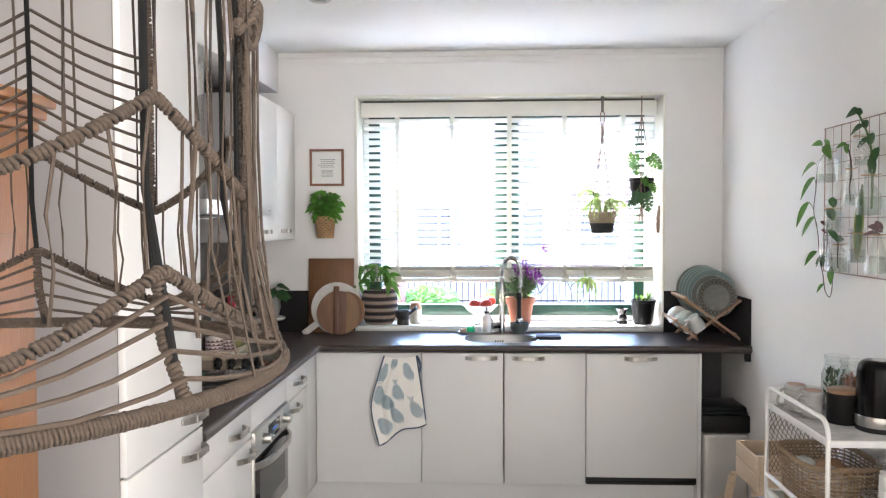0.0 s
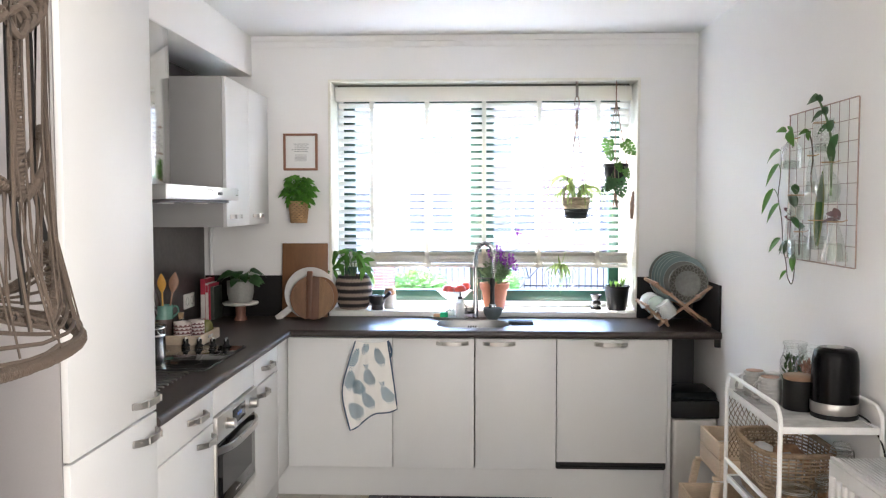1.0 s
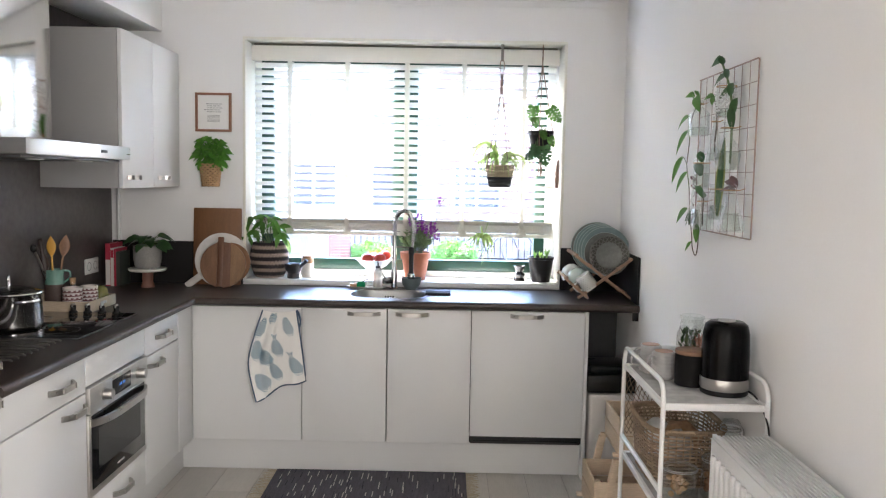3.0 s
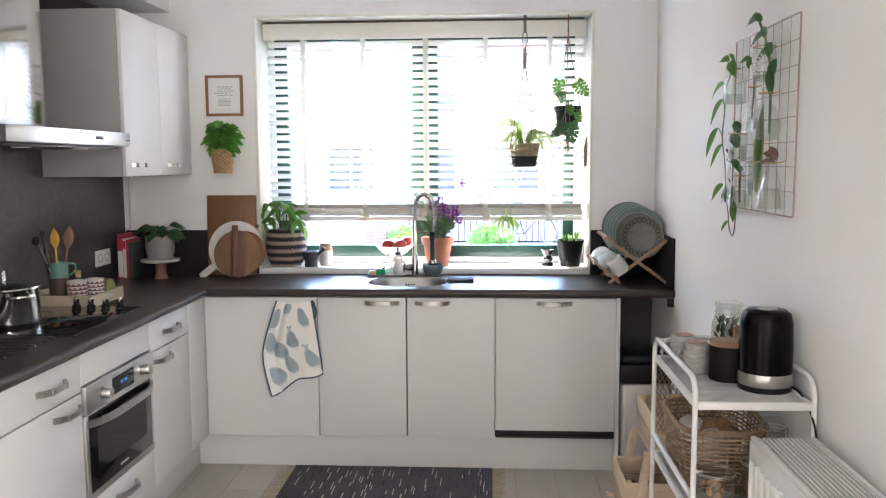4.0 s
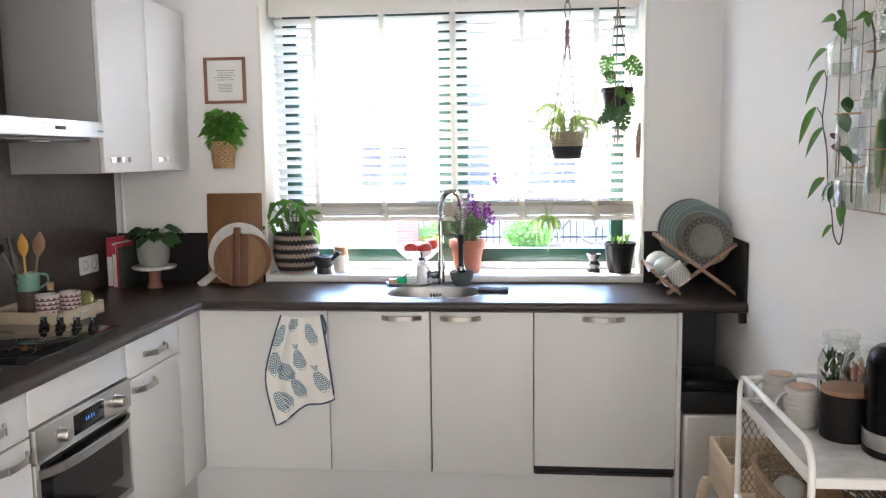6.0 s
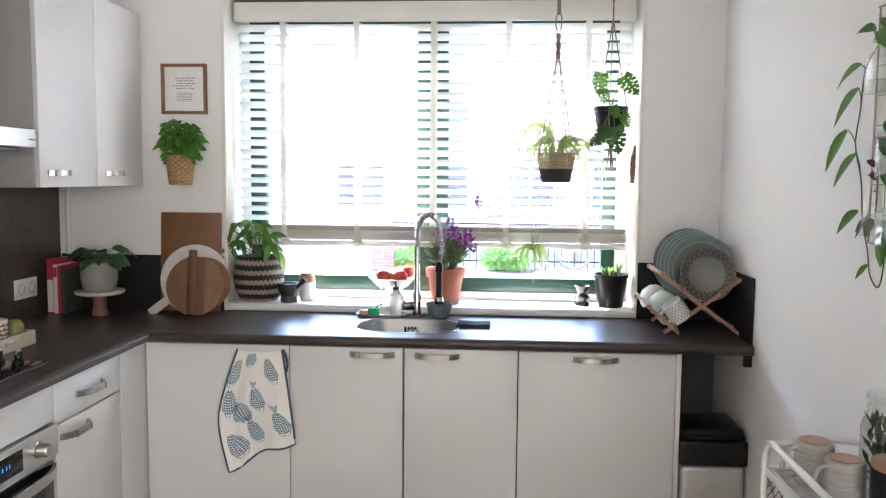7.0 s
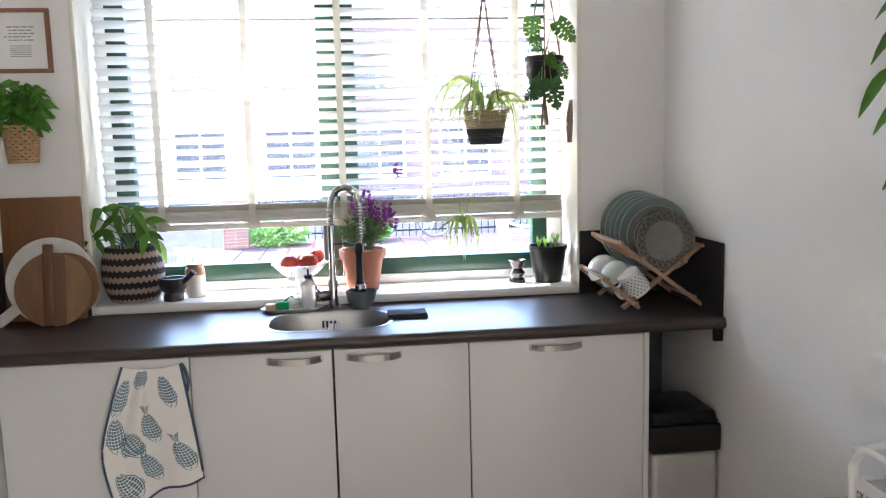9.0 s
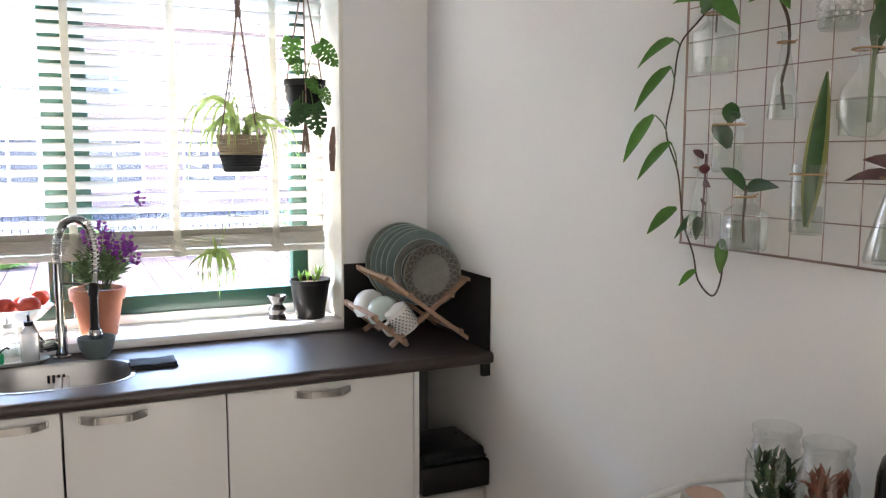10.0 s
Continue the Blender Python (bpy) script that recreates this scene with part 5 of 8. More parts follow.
for i in range(rows + 1):
    t = i / rows
    r = 0.068 + 0.043 * math.sin(math.pi * min(1, t * 0.80 + 0.06)) ** 0.75
    prof.append((r, 0.004 + t * 0.2))
lathe(bm, [(0, 0.0), (0.06, 0.0)] + prof + [(prof[-1][0] - 0.008, 0.205), (prof[-1][0] - 0.01, 0.17)], seg)
for f in bm.faces:
    c = f.calc_center_median()
    a = (math.atan2(c.y, c.x) / (2 * math.pi)) % 1 * 34 % 1
    z = c.z + 0.009 * abs(a - 0.5) * 2
    f.material_index = 1 if (z / 0.043) % 1 > 0.46 else 0
KC = mat("cream_yarn", (0.31, 0.24, 0.195), 0.95, var=0.2, scale=60, fine=300, bump=0.3)
KB = mat("black_yarn", (0.022, 0.018, 0.018), 0.95, var=0.3, scale=60, fine=300, bump=0.3)
for v in bm.verts:
    n = Vector((v.co.x, v.co.y, 0))
    if n.length > 0.05:
        v.co += n.normalized() * 0.0018 * math.sin(math.atan2(v.co.y, v.co.x) * 56) * math.sin(v.co.z * 560)
part("basket", bm, [KC, KB], kp, "woven basket in black and cream zigzag rows")
lathe_part("soil", kp, [(0.082, 0.175), (0, 0.182)], SOIL, seg=24)
r5 = random.Random(14)
CROWN = [(-0.14, 0.235), (-0.105, 0.255), (-0.06, 0.345), (0.0, 0.36), (-0.09, 0.325), (0.045, 0.31), (0.085, 0.295), (0.055, 0.345), (-0.035, 0.27), (0.10, 0.255), (-0.01, 0.32)]
for i, (tx, tz) in enumerate(CROWN):
    tip = Vector((tx - 0.028, -0.02 - 0.05 * r5.random(), tz))
    tube_part("stem", kp, [(0, 0, 0.178), Vector((tip.x * 0.35, tip.y * 0.4, 0.12 + tz * 0.45)), tip], 0.0022, STEM, 4, 5)
    for k in range(4):
        a = (0.0 if tx > 0 else math.pi) + (k - 1.5) * 1.15 + r5.uniform(-0.25, 0.25)
        d = Vector((math.cos(a), -0.35 + 0.55 * math.sin(a), r5.uniform(-0.5, 0.25)))
        leaf_part(kp, tip, d, r5.uniform(0.045, 0.085), r5.uniform(0.026, 0.042), LEAF, r5.uniform(0.2, 0.8), up=(r5.uniform(-0.3, 0.3), -0.75, 0.75))
leaf_part(kp, (0.105, -0.03, 0.225), (0.3, -0.2, -1), 0.085, 0.042, mat("young_leaf", (0.20, 0.38, 0.05), 0.45, var=0.15), 0.1)

mo = thing("mortar", (-0.405, 4.832, SL), "black stone mortar with its pestle", "mortar")
MST = mat("black_granite", (0.022, 0.022, 0.023), 0.5, var=0.4, scale=80, fine=200, bump=0.12)
lathe_part("bowl", mo, [(0, 0), (0.036, 0), (0.037, 0.012), (0.034, 0.03), (0.048, 0.05), (0.05, 0.085), (0.042, 0.085), (0.035, 0.04), (0, 0.032)], MST, seg=32)
pe = thing("pestle", (-0.4, 4.82, SL + 0.036), "black stone pestle leaning in the mortar", "pestle")
lathe_part("rod", pe, [(0, 0), (0.012, 0.004), (0.013, 0.02), (0.0095, 0.05), (0.012, 0.105), (0, 0.112)], MST, m=pose(0, 0, 0, 0, 48, -12), seg=18)
ja = thing("clay_jar", (-0.335, 4.89, SL), "cream stoneware jar with a brown glazed rim", "jar")
lathe_part("body", ja, [(0, 0), (0.034, 0), (0.037, 0.01), (0.037, 0.085), (0, 0.085)], mat("cream_stoneware", (0.62, 0.58, 0.50), 0.35, var=0.08), seg=28)
lathe_part("rim", ja, [(0.0372, 0.0853), (0.036, 0.105), (0.03, 0.115), (0.033, 0.125), (0.03, 0.128), (0, 0.12)], mat("brown_glaze", (0.30, 0.15, 0.06), 0.3, var=0.15), seg=28)
bo = thing("oil_burner", (0.905, 4.895, SL), "small black ceramic oil burner", "oil burner")
lathe_part("body", bo, [(0, 0), (0.033, 0), (0.034, 0.006), (0.026, 0.02), (0.032, 0.038), (0.02, 0.055), (0.03, 0.075), (0.036, 0.088), (0.033, 0.09), (0.024, 0.078), (0, 0.07)], BLACKGLAZE, seg=28)
bp = thing("succulent_pot", (1.027, 4.885, SL), "succulents in a black plastic pot", "plant")
lathe_part("pot", bp, [(0, 0), (0.052, 0), (0.055, 0.004), (0.072, 0.13), (0.076, 0.131), (0.077, 0.145), (0.071, 0.145), (0.068, 0.12)], BLACK, seg=32)
lathe_part("soil", bp, [(0.069, 0.128), (0, 0.132)], SOIL, seg=20)
r6 = random.Random(4)
SUC = mat("succulent", (0.24, 0.42, 0.10), 0.4, var=0.2, scale=25, tint=0.2, thru=0.3)
for (cx, cy, n, h) in ((-0.035, 0.0, 10, 0.05), (0.01, -0.02, 8, 0.035), (0.035, 0.01, 9, 0.065), (0.0, 0.03, 8, 0.045)):
    for i in range(n):
        a = i * 2.4
        leaf_part(bp, (cx, cy, 0.13), (math.cos(a) * 0.35, math.sin(a) * 0.35, 1), h * r6.uniform(0.7, 1.1), 0.013, SUC, 0.0, fold=0.5)

fb = thing("fruit_bowl", (0.057, 4.885, SL), "white footed glass fruit bowl with tomatoes", "bowl")
lathe_part("foot", fb, [(0, 0), (0.05, 0), (0.05, 0.005), (0.014, 0.014), (0.012, 0.05), (0, 0.05)], CUPW, seg=28)
lathe_part("bowl", fb, [(0, 0.0502), (0.03, 0.0505), (0.07, 0.075), (0.104, 0.11), (0.108, 0.112), (0.1, 0.113), (0.066, 0.082), (0, 0.056)], CUPW, seg=40)
for i, (x, y, z, r) in enumerate(((-0.038, -0.025, 0.118, 0.036), (0.034, -0.03, 0.118, 0.037), (0.0, 0.038, 0.115, 0.035), (0.06, 0.03, 0.132, 0.034))):
    t = thing("tomato", (0.057 + x, 4.885 + y, SL + z), "ripe red tomato in the fruit bowl", "tomato", "tomatoes in the bowl")
    lathe_part("fruit", t, [(0, -r * 0.85), (r * 0.6, -r * 0.7), (r * 0.92, -r * 0.36), (r, 0), (r * 0.94, r * 0.34), (r * 0.7, r * 0.66), (r * 0.35, r * 0.83), (0, r * 0.76)], RED, seg=22)
    bm = bmesh.new()
    for k in range(5):
        leaf(bm, (0, 0, r * 0.75), (math.cos(k * 1.257), math.sin(k * 1.257), 0.2), r * 0.6, r * 0.18, 0.3, n=2)
    part("calyx", bm, LEAF, t)

# ---------------- hanging plants in the window ----------------
h1 = thing("hanging_planter", (0.771, 4.80, 1.50), "spider plant in a jute bowl hung on macrame cords", "plant")
def rope_wall(z0, z1, n):
    """Profile of a coiled rope wall between two heights."""
    out = []
    for i in range(n * 4 + 1):
        z = z0 + (z1 - z0) * i / (n * 4)
        out.append((0.058 + 0.026 * (z / 0.125) ** 0.75 + 0.0016 * math.cos(i * math.pi / 2), z))
    return out


lathe_part("bowl_base", h1, [(0, 0), (0.05, 0.0)] + rope_wall(0.002, 0.058, 6), mat("charcoal_rope", (0.035, 0.04, 0.045), 0.9, var=0.2, scale=30, fine=250, bump=0.3), seg=36, label="charcoal lower half")
lathe_part("bowl_rim", h1, rope_wall(0.0582, 0.125, 7) + [(0.080, 0.126), (0.076, 0.124), (0.071, 0.06)], mat("jute_rope", (0.38, 0.31, 0.21), 0.9, var=0.2, scale=30, fine=250, bump=0.3), seg=36, label="natural jute upper half")
lathe_part("soil", h1, [(0.074, 0.105), (0, 0.11)], SOIL, seg=20)
HK = WZ1 - 0.005 - 1.50
MAC = mat("macrame_cord", (0.26, 0.17, 0.13), 0.9, var=0.2, scale=60, fine=300, bump=0.2)
for k in range(4):
    a = k * math.pi / 2 + 0.5
    tube_part("cord", h1, [(0.084 * math.cos(a), 0.084 * math.sin(a), 0.12), (0.045 * math.cos(a), 0.045 * math.sin(a), 0.32), (0.008 * math.cos(a), 0.008 * math.sin(a), 0.52), (0, 0, 0.56)], 0.0026, MAC, 4, 6)
bm = bmesh.new()
wrapped([(0, 0, 0.52), (0, 0, 0.62)], 0.010, bm)
part("knot", bm, MAC, h1)
tube_part("loop", h1, [(0.0, 0, 0.62), (-0.012, 0, 0.66), (-0.01, 0, 0.70), (0, 0, 0.712), (0.01, 0, 0.70), (0.012, 0, 0.66), (0, 0, 0.62)], 0.003, MAC, 5, 6)
bm = bmesh.new()
box(bm, -0.008, 0.008, -0.002, 0.002, 0.705, HK, 0.001)
part("strap", bm, mat("grey_strap", (0.22, 0.2, 0.18), 0.7), h1, "grey hanging strap")
r7 = random.Random(31)
bm = bmesh.new()
for i in range(40):
    sg = 1 if i % 2 else -1
    a = (0 if sg > 0 else math.pi) + r7.uniform(-1.0, 1.0)
    if i % 5 == 0:
        a = -math.pi / 2 + r7.uniform(-0.6, 0.6)
    L = r7.uniform(0.07, 0.15) if i % 3 else r7.uniform(0.16, 0.235)
    ca, sa = math.cos(a), max(-0.85, min(0.3, math.sin(a) * (0.9 if i % 5 == 0 else 0.5)))
    if i % 5 == 0:
        L = r7.uniform(0.11, 0.15)
    h = r7.uniform(0.04, 0.09) if i % 6 else r7.uniform(0.12, 0.15)
    drop = r7.uniform(0.02, 0.07) + (0.10 if L > 0.16 else 0.0) * r7.uniform(0.3, 1.2)
    base = (ca * 0.02, sa * 0.02, 0.108)
    pts = smooth_path([base, (ca * L * 0.22, sa * L * 0.22, 0.108 + h * 0.8), (ca * L * 0.52, sa * L * 0.5, 0.108 + h), (ca * L * 0.85, sa * L * 0.8, 0.108 + h * 0.45), (ca * L, sa * L * 0.9, 0.108 - drop)], 5)
    blade(bm, pts, r7.uniform(0.009, 0.015), sg * r7.uniform(0.5, 1.5))
part("leaves", bm, SPIDER, h1, "arching striped leaves")
tube_part("runner", h1, [(0.05, -0.02, 0.11), (0.12, -0.02, 0.15), (0.17, 0.0, 0.1), (0.2, 0.0, 0.05)], 0.0015, SPIDER)

# spider plant baby on the pane, lower down
h3 = thing("spider_plantlet", (0.683, 4.83, 1.10), "pale spider plantlet hanging from its runner in front of the pane", "plant")
bm = bmesh.new()
for i in range(14):
    a = r7.uniform(0, 6.28)
    ca, sa = math.cos(a), math.sin(a) * 0.4
    L = r7.uniform(0.025, 0.075)
    blade(bm, smooth_path([(0, 0, 0.10), (ca * L * 0.5, sa * L * 0.6, 0.115 + r7.uniform(0, 0.015)), (ca * L, sa * L, 0.07), (ca * L * 0.9, sa * L, 0.035 - r7.uniform(0, 0.10))], 4), 0.016, r7.uniform(0.5, 1.5))
blade(bm, smooth_path([(0, 0, 0.1), (-0.03, -0.01, 0.118), (-0.075, -0.01, 0.098), (-0.105, -0.01, 0.065)], 4), 0.013, 1.1)
blade(bm, smooth_path([(0, 0, 0.1), (-0.004, 0, 0.14), (-0.012, 0, 0.185)], 4), 0.014, 1.2)
part("leaves", bm, SPIDER, h3)
tube_part("runner", h3, [(0, 0, 0.10), (0.06, 0.0, 0.3), (0.12, -0.03, 0.52)], 0.0014, SPIDER)

h2 = thing("hanging_planter", (0.998, 4.80, 1.695), "small monstera in a black pot hung on macrame cords", "plant")
lathe_part("pot", h2, [(0, 0), (0.05, 0), (0.053, 0.004), (0.068, 0.105), (0.073, 0.106), (0.074, 0.125), (0.069, 0.125), (0.066, 0.1)], BLACK, seg=32)
lathe_part("soil", h2, [(0.067, 0.108), (0, 0.112)], SOIL, seg=20)
HK2 = WZ1 - 0.005 - 1.69
for k in range(3):
    a = k * 2.094 + 0.3
    tube_part("cord", h2, [(0.03 * math.cos(a), 0.03 * math.sin(a), -0.01), (0.072 * math.cos(a), 0.072 * math.sin(a), 0.06), (0.07 * math.cos(a), 0.07 * math.sin(a), 0.13), (0.025 * math.cos(a), 0.025 * math.sin(a), 0.36), (0, 0, 0.5), (0, 0, HK2)], 0.0026, MAC, 4, 6)
bm = bmesh.new()
for k in range(5):
    a = k * 1.257
    sweep(bm, smooth_path([(0, 0, -0.008), (0.006 * math.cos(a), 0.006 * math.sin(a), -0.05), (0.014 * math.cos(a), 0.014 * math.sin(a), -0.13)], 4), 0.003, seg=5)
part("tassel", bm, MAC, h2, "cord tassel under the pot")


def split_leaf(parent, base, d, size, material, face=(0, -1, 0.25)):
    """A monstera leaf: a heart-shaped blade with slits in its edge and holes beside the midrib."""
    bm = bmesh.new()
    d = Vector(d).normalized()
    s = d.cross(Vector(face)).normalized()
    nrm = s.cross(d)
    N = 30
    cols = (0.0, 0.20, 0.40, 0.66, 1.0)
    for sg in (-1, 1):
        rows = []
        for i in range(N + 1):
            t = i / N
            w = size * 0.47 * (math.sin(math.pi * (0.16 + 0.84 * t) ** 0.85) ** 0.75 if t < 1 else 0.0)
            row = []
            for k in cols:
                back = -0.16 * size * k * (1 - t) ** 2 + 0.12 * size * k * t
                p = Vector(base) + d * (size * t + back) + s * (sg * w * k) - nrm * (0.22 * w * k * k) - Vector((0, 0, 0.14 * size * t * t))
                row.append(bm.verts.new(p))
            rows.append(row)
        for i in range(N):
            for k in range(4):
                slit = i % 5 == 3 and i > 4 and (k == 3 or (k == 2 and i % 10 == 3))
                hole = i % 5 == 1 and 4 < i < 24 and k == 1
                if not slit and not hole:
                    bm.faces.new((rows[i][k], rows[i][k + 1], rows[i + 1][k + 1], rows[i + 1][k]))
    bmesh.ops.delete(bm, geom=[v for v in bm.verts if not v.link_faces], context="VERTS")
    part("leaf", bm, material, parent, smooth=60)


for base, d, sz, mt in (((0.045, -0.03, 0.25), (0.6, -0.3, -0.7), 0.085, LEAF), ((-0.045, -0.02, 0.262), (-0.15, -0.1, -1), 0.075, LEAF), ((-0.04, -0.03, 0.195), (0.15, -0.2, -1), 0.05, LEAF),
                        ((-0.045, -0.075, 0.0), (-0.8, -0.2, -0.5), 0.055, LEAFD), ((0.005, -0.085, 0.035), (0.15, -0.3, -0.95), 0.095, LEAFD), ((0.0, -0.075, 0.125), (0.2, -0.35, -0.7), 0.05, LEAF),
                        ((0.045, -0.07, 0.09), (0.35, -0.2, -0.9), 0.05, LEAF), ((-0.03, -0.08, 0.035), (-0.4, -0.2, -0.8), 0.07, LEAFD)):
    tube_part("stem", h2, [(0, 0, 0.11), Vector(base) * 0.55 + Vector((0, 0, 0.09)), base], 0.002, STEM, 4, 5)
    split_leaf(h2, base, d, sz, mt)
# a bundle of dried cord on the reveal
bm = bmesh.new()
for k in range(5):
    sweep(bm, smooth_path([(1.103, 4.80 + k * 0.004, 1.66), (1.105 - 0.004 * k, 4.80 + 0.004 * k, 1.58), (1.100 - 0.005 * (k % 3), 4.80 + 0.005 * k, 1.50)], 4), 0.0035, seg=5)
solo("cord_tassel", bm, MAC, "short bundle of brown cord hung on the reveal", "tassel")

# ---------------- dish rack ----------------
RACKW = mat("worn_beech", (0.36, 0.225, 0.15), 0.6, var=0.25, scale=12, fine=80, bump=0.06, stretch=(1, 1, 3))
rk = thing("dish_rack", (1.325, 4.42, CT), "folding beech dish rack holding plates and bowls", "dish rack")
for y in (0.0, 0.27):
    for pts in (((-0.165, 0.232), (0.133, 0.008)), ((0.122, 0.213), (-0.15, 0.008)), ((-0.215, 0.109), (-0.098, 0.010))):
        bm = bmesh.new()
        (xa, za), (xb, zb) = pts
        oy = y + (0.008 if pts[0][0] > 0 else -0.008)
        d = Vector((xb - xa, 0, zb - za)).normalized() * 0.012
        sweep(bm, [(xa - d.x, oy, za - d.z), (xb, oy, zb)], 0.013, 0.019, up=(0, 1, 0))
        part("side_bar", bm, RACKW, rk)
for (x, z) in ((-0.165, 0.238), (-0.09, 0.182), (0.122, 0.22), (0.06, 0.168), (-0.213, 0.116), (-0.158, 0.069), (-0.112, 0.030), (0.095, 0.042)):
    bm = bmesh.new()
    sweep(bm, [(x, -0.03, z), (x, 0.30, z)], 0.012, 0.012)
    part("rail", bm, RACKW, rk)
for i in range(9):
    for sg in (-1, 1):
        bm = bmesh.new()
        y = 0.02 + i * 0.03
        sweep(bm, [(sg * 0.075 - 0.015, y, 0.170), (sg * 0.14 - 0.02, y, 0.216 if sg > 0 else 0.228)], 0.0035, seg=6)
        part("dowel", bm, RACKW, rk)


# Plate edges paler than the dish: their bright rim highlight is in the colour
EDGE = mat("edge_highlight_glaze", (0.42, 0.50, 0.48), 0.4, var=0.15)


def plate(loc, r, material, label, lean, rim=None, edge=None):
    edge = edge or EDGE
    ob = thing("plate", loc, label, "plate", "plates in the rack")
    m = pose(0, 0, 0, 90 - lean, 0, 0)
    lathe_part("dish", ob, [(0, 0.004), (r * 0.62, 0.004), (r * 0.7, 0.010), (r * 0.975, 0.0178), (r * 0.985, 0.0182), (r * 0.975, 0.0145), (r * 0.7, 0.003), (r * 0.55, 0.0), (0, 0.0)], material, seg=56, m=m)
    lathe_part("edge", ob, [(r * 0.978, 0.0195), (r * 0.99, 0.0205), (r, 0.0195), (r * 0.992, 0.0165), (r * 0.98, 0.0165)], edge, seg=56, m=m, label="paler plate edge with its highlight in the colour")
    if not rim:
        lathe_part("ridge", ob, [(r * 0.69, 0.0105), (r * 0.70, 0.0122), (r * 0.715, 0.0125), (r * 0.73, 0.0118)], edge, seg=56, m=m)
    if rim:
        bm = bmesh.new()
        for i in range(24):
            a = 2 * math.pi * i / 24
            for da in (-1, 1):
                sweep(bm, [m @ Vector((r * q * math.cos(a + da * s_), r * q * math.sin(a + da * s_), zz)) for q, s_, zz in ((0.66, 0.0, 0.0088), (0.8, 0.13, 0.0135), (0.945, 0.262, 0.0185))], 0.0017, seg=5)
        for q, zz in ((0.645, 0.0078), (0.955, 0.0185)):
            sweep(bm, [m @ Vector((r * q * math.cos(k * 0.1309), r * q * math.sin(k * 0.1309), zz)) for k in range(48)], 0.0018, seg=5, closed=True)
        lathe_part("rim_band", ob, [(r * 0.64, 0.0064), (r * 0.7, 0.0108), (r * 0.965, 0.0181)], mat("dark_rim_glaze", (0.085, 0.08, 0.068), 0.45, var=0.2, fine=90), seg=56, m=m, label="dark glazed rim band")
        part("rim_pattern", bm, rim, ob, "embossed lattice rim")
    return ob


for k, y in enumerate((0.25, 0.225, 0.20, 0.175, 0.15)):
    plate((1.306 + k * 0.008, 4.42 + y, CT + 0.257 - k * 0.003), 0.141 - k * 0.002, PLATE if k else PLATE2, "large blue-green glazed dinner plate standing in the rack" if k else "large dark glazed dinner plate at the back of the rack", 6)
plate((1.326, 4.52, CT + 0.240), 0.112, PLATE2, "dark grey side plate standing in the rack", 6)
plate((1.340, 4.475, CT + 0.232), 0.107, PLATE2, "grey-brown side plate with an embossed lattice rim", 6, mat("rim_relief", (0.19, 0.19, 0.165), 0.45), mat("grey_edge", (0.22, 0.22, 0.20), 0.45))


def rack_bowl(loc, r, h, material, label, lean_y, handle=False):
    ob = thing("drying_cup" if handle else "drying_bowl", loc, label, "cup" if handle else "bowl", "bowls in the rack")
    m = pose(0, 0, 0, 0, lean_y, 0)
    if handle:
        bm = bmesh.new()
        lathe(bm, [(0, 0), (r, 0.0), (r * 1.02, 0.004), (r * 0.96, h * 0.95), (r * 0.9, h), (0, h)], 36, m=m)
        for f in bm.faces:
            c = m.inverted() @ f.calc_center_median()
        part("body", bm, material, ob)
        bm = bmesh.new()
        for i in range(7):
            for j in range(18):
                a = 2 * math.pi * (j + 0.5 * (i % 2)) / 18
                p = m @ Vector((r * 1.0 * math.cos(a), r * 1.0 * math.sin(a), h * (0.15 + 0.11 * i)))
                q = m @ Vector((r * 1.012 * math.cos(a), r * 1.012 * math.sin(a), h * (0.15 + 0.11 * i)))
                box(bm, q.x - 0.0022, q.x + 0.0022, q.y - 0.0022, q.y + 0.0022, q.z - 0.0022, q.z + 0.0022)
        tagged(part("dot_pattern", bm, mat("grey_dots", (0.2, 0.21, 0.2), 0.5), ob), kind="stuff")
        tube_part("handle", ob, [m @ Vector((-r * 0.97, -0.01, h * 0.8)), m @ Vector((-r * 1.6, -0.012, h * 0.75)), m @ Vector((-r * 1.6, -0.012, h * 0.35)), m @ Vector((-r * 0.97, -0.01, h * 0.25))], 0.0055, material)
    else:
        lathe_part("bowl", ob, [(r, 0), (r * 0.97, h * 0.3), (r * 0.75, h * 0.75), (r * 0.4, h), (0, h), (0, h - 0.005), (r * 0.7, h * 0.7), (r - 0.005, 0.0)], material, seg=36, m=m)


rack_bowl((1.168, 4.61, CT + 0.112), 0.058, 0.055, CUPW, "white glazed bowl upside down in the rack", -36)
rack_bowl((1.19, 4.53, CT + 0.100), 0.058, 0.055, mat("pale_green_glaze", (0.50, 0.58, 0.54), 0.25), "pale green bowl upside down in the rack", -36)
rack_bowl((1.247, 4.45, CT + 0.058), 0.043, 0.085, CUPW, "white dotted cup upside down in the rack", -36, True)

# ---------------- bin in the niche ----------------
bn = thing("pedal_bin", (1.337, 4.385, 0), "stainless steel pedal bin with a black lid", "bin")
bn.scale = (1.04, 1.0, 0.965)
bm = bmesh.new()
box(bm, -0.112, 0.112, -0.125, 0.125, 0.012, 0.478, 0.02, 3)
part("body", bm, mat("fingerprint_steel", (0.60, 0.585, 0.56), 0.4, 0.55, var=0.04, fine=200, bump=0.02), bn)
bm = bmesh.new()
box(bm, -0.118, 0.118, -0.131, 0.131, 0.48, 0.575, 0.008, 2)
part("lid_frame", bm, BLACK, bn)
bm = bmesh.new()
vs = box(bm, -0.116, 0.116, -0.128, 0.126, 0.5755, 0.622, 0.018, 3)
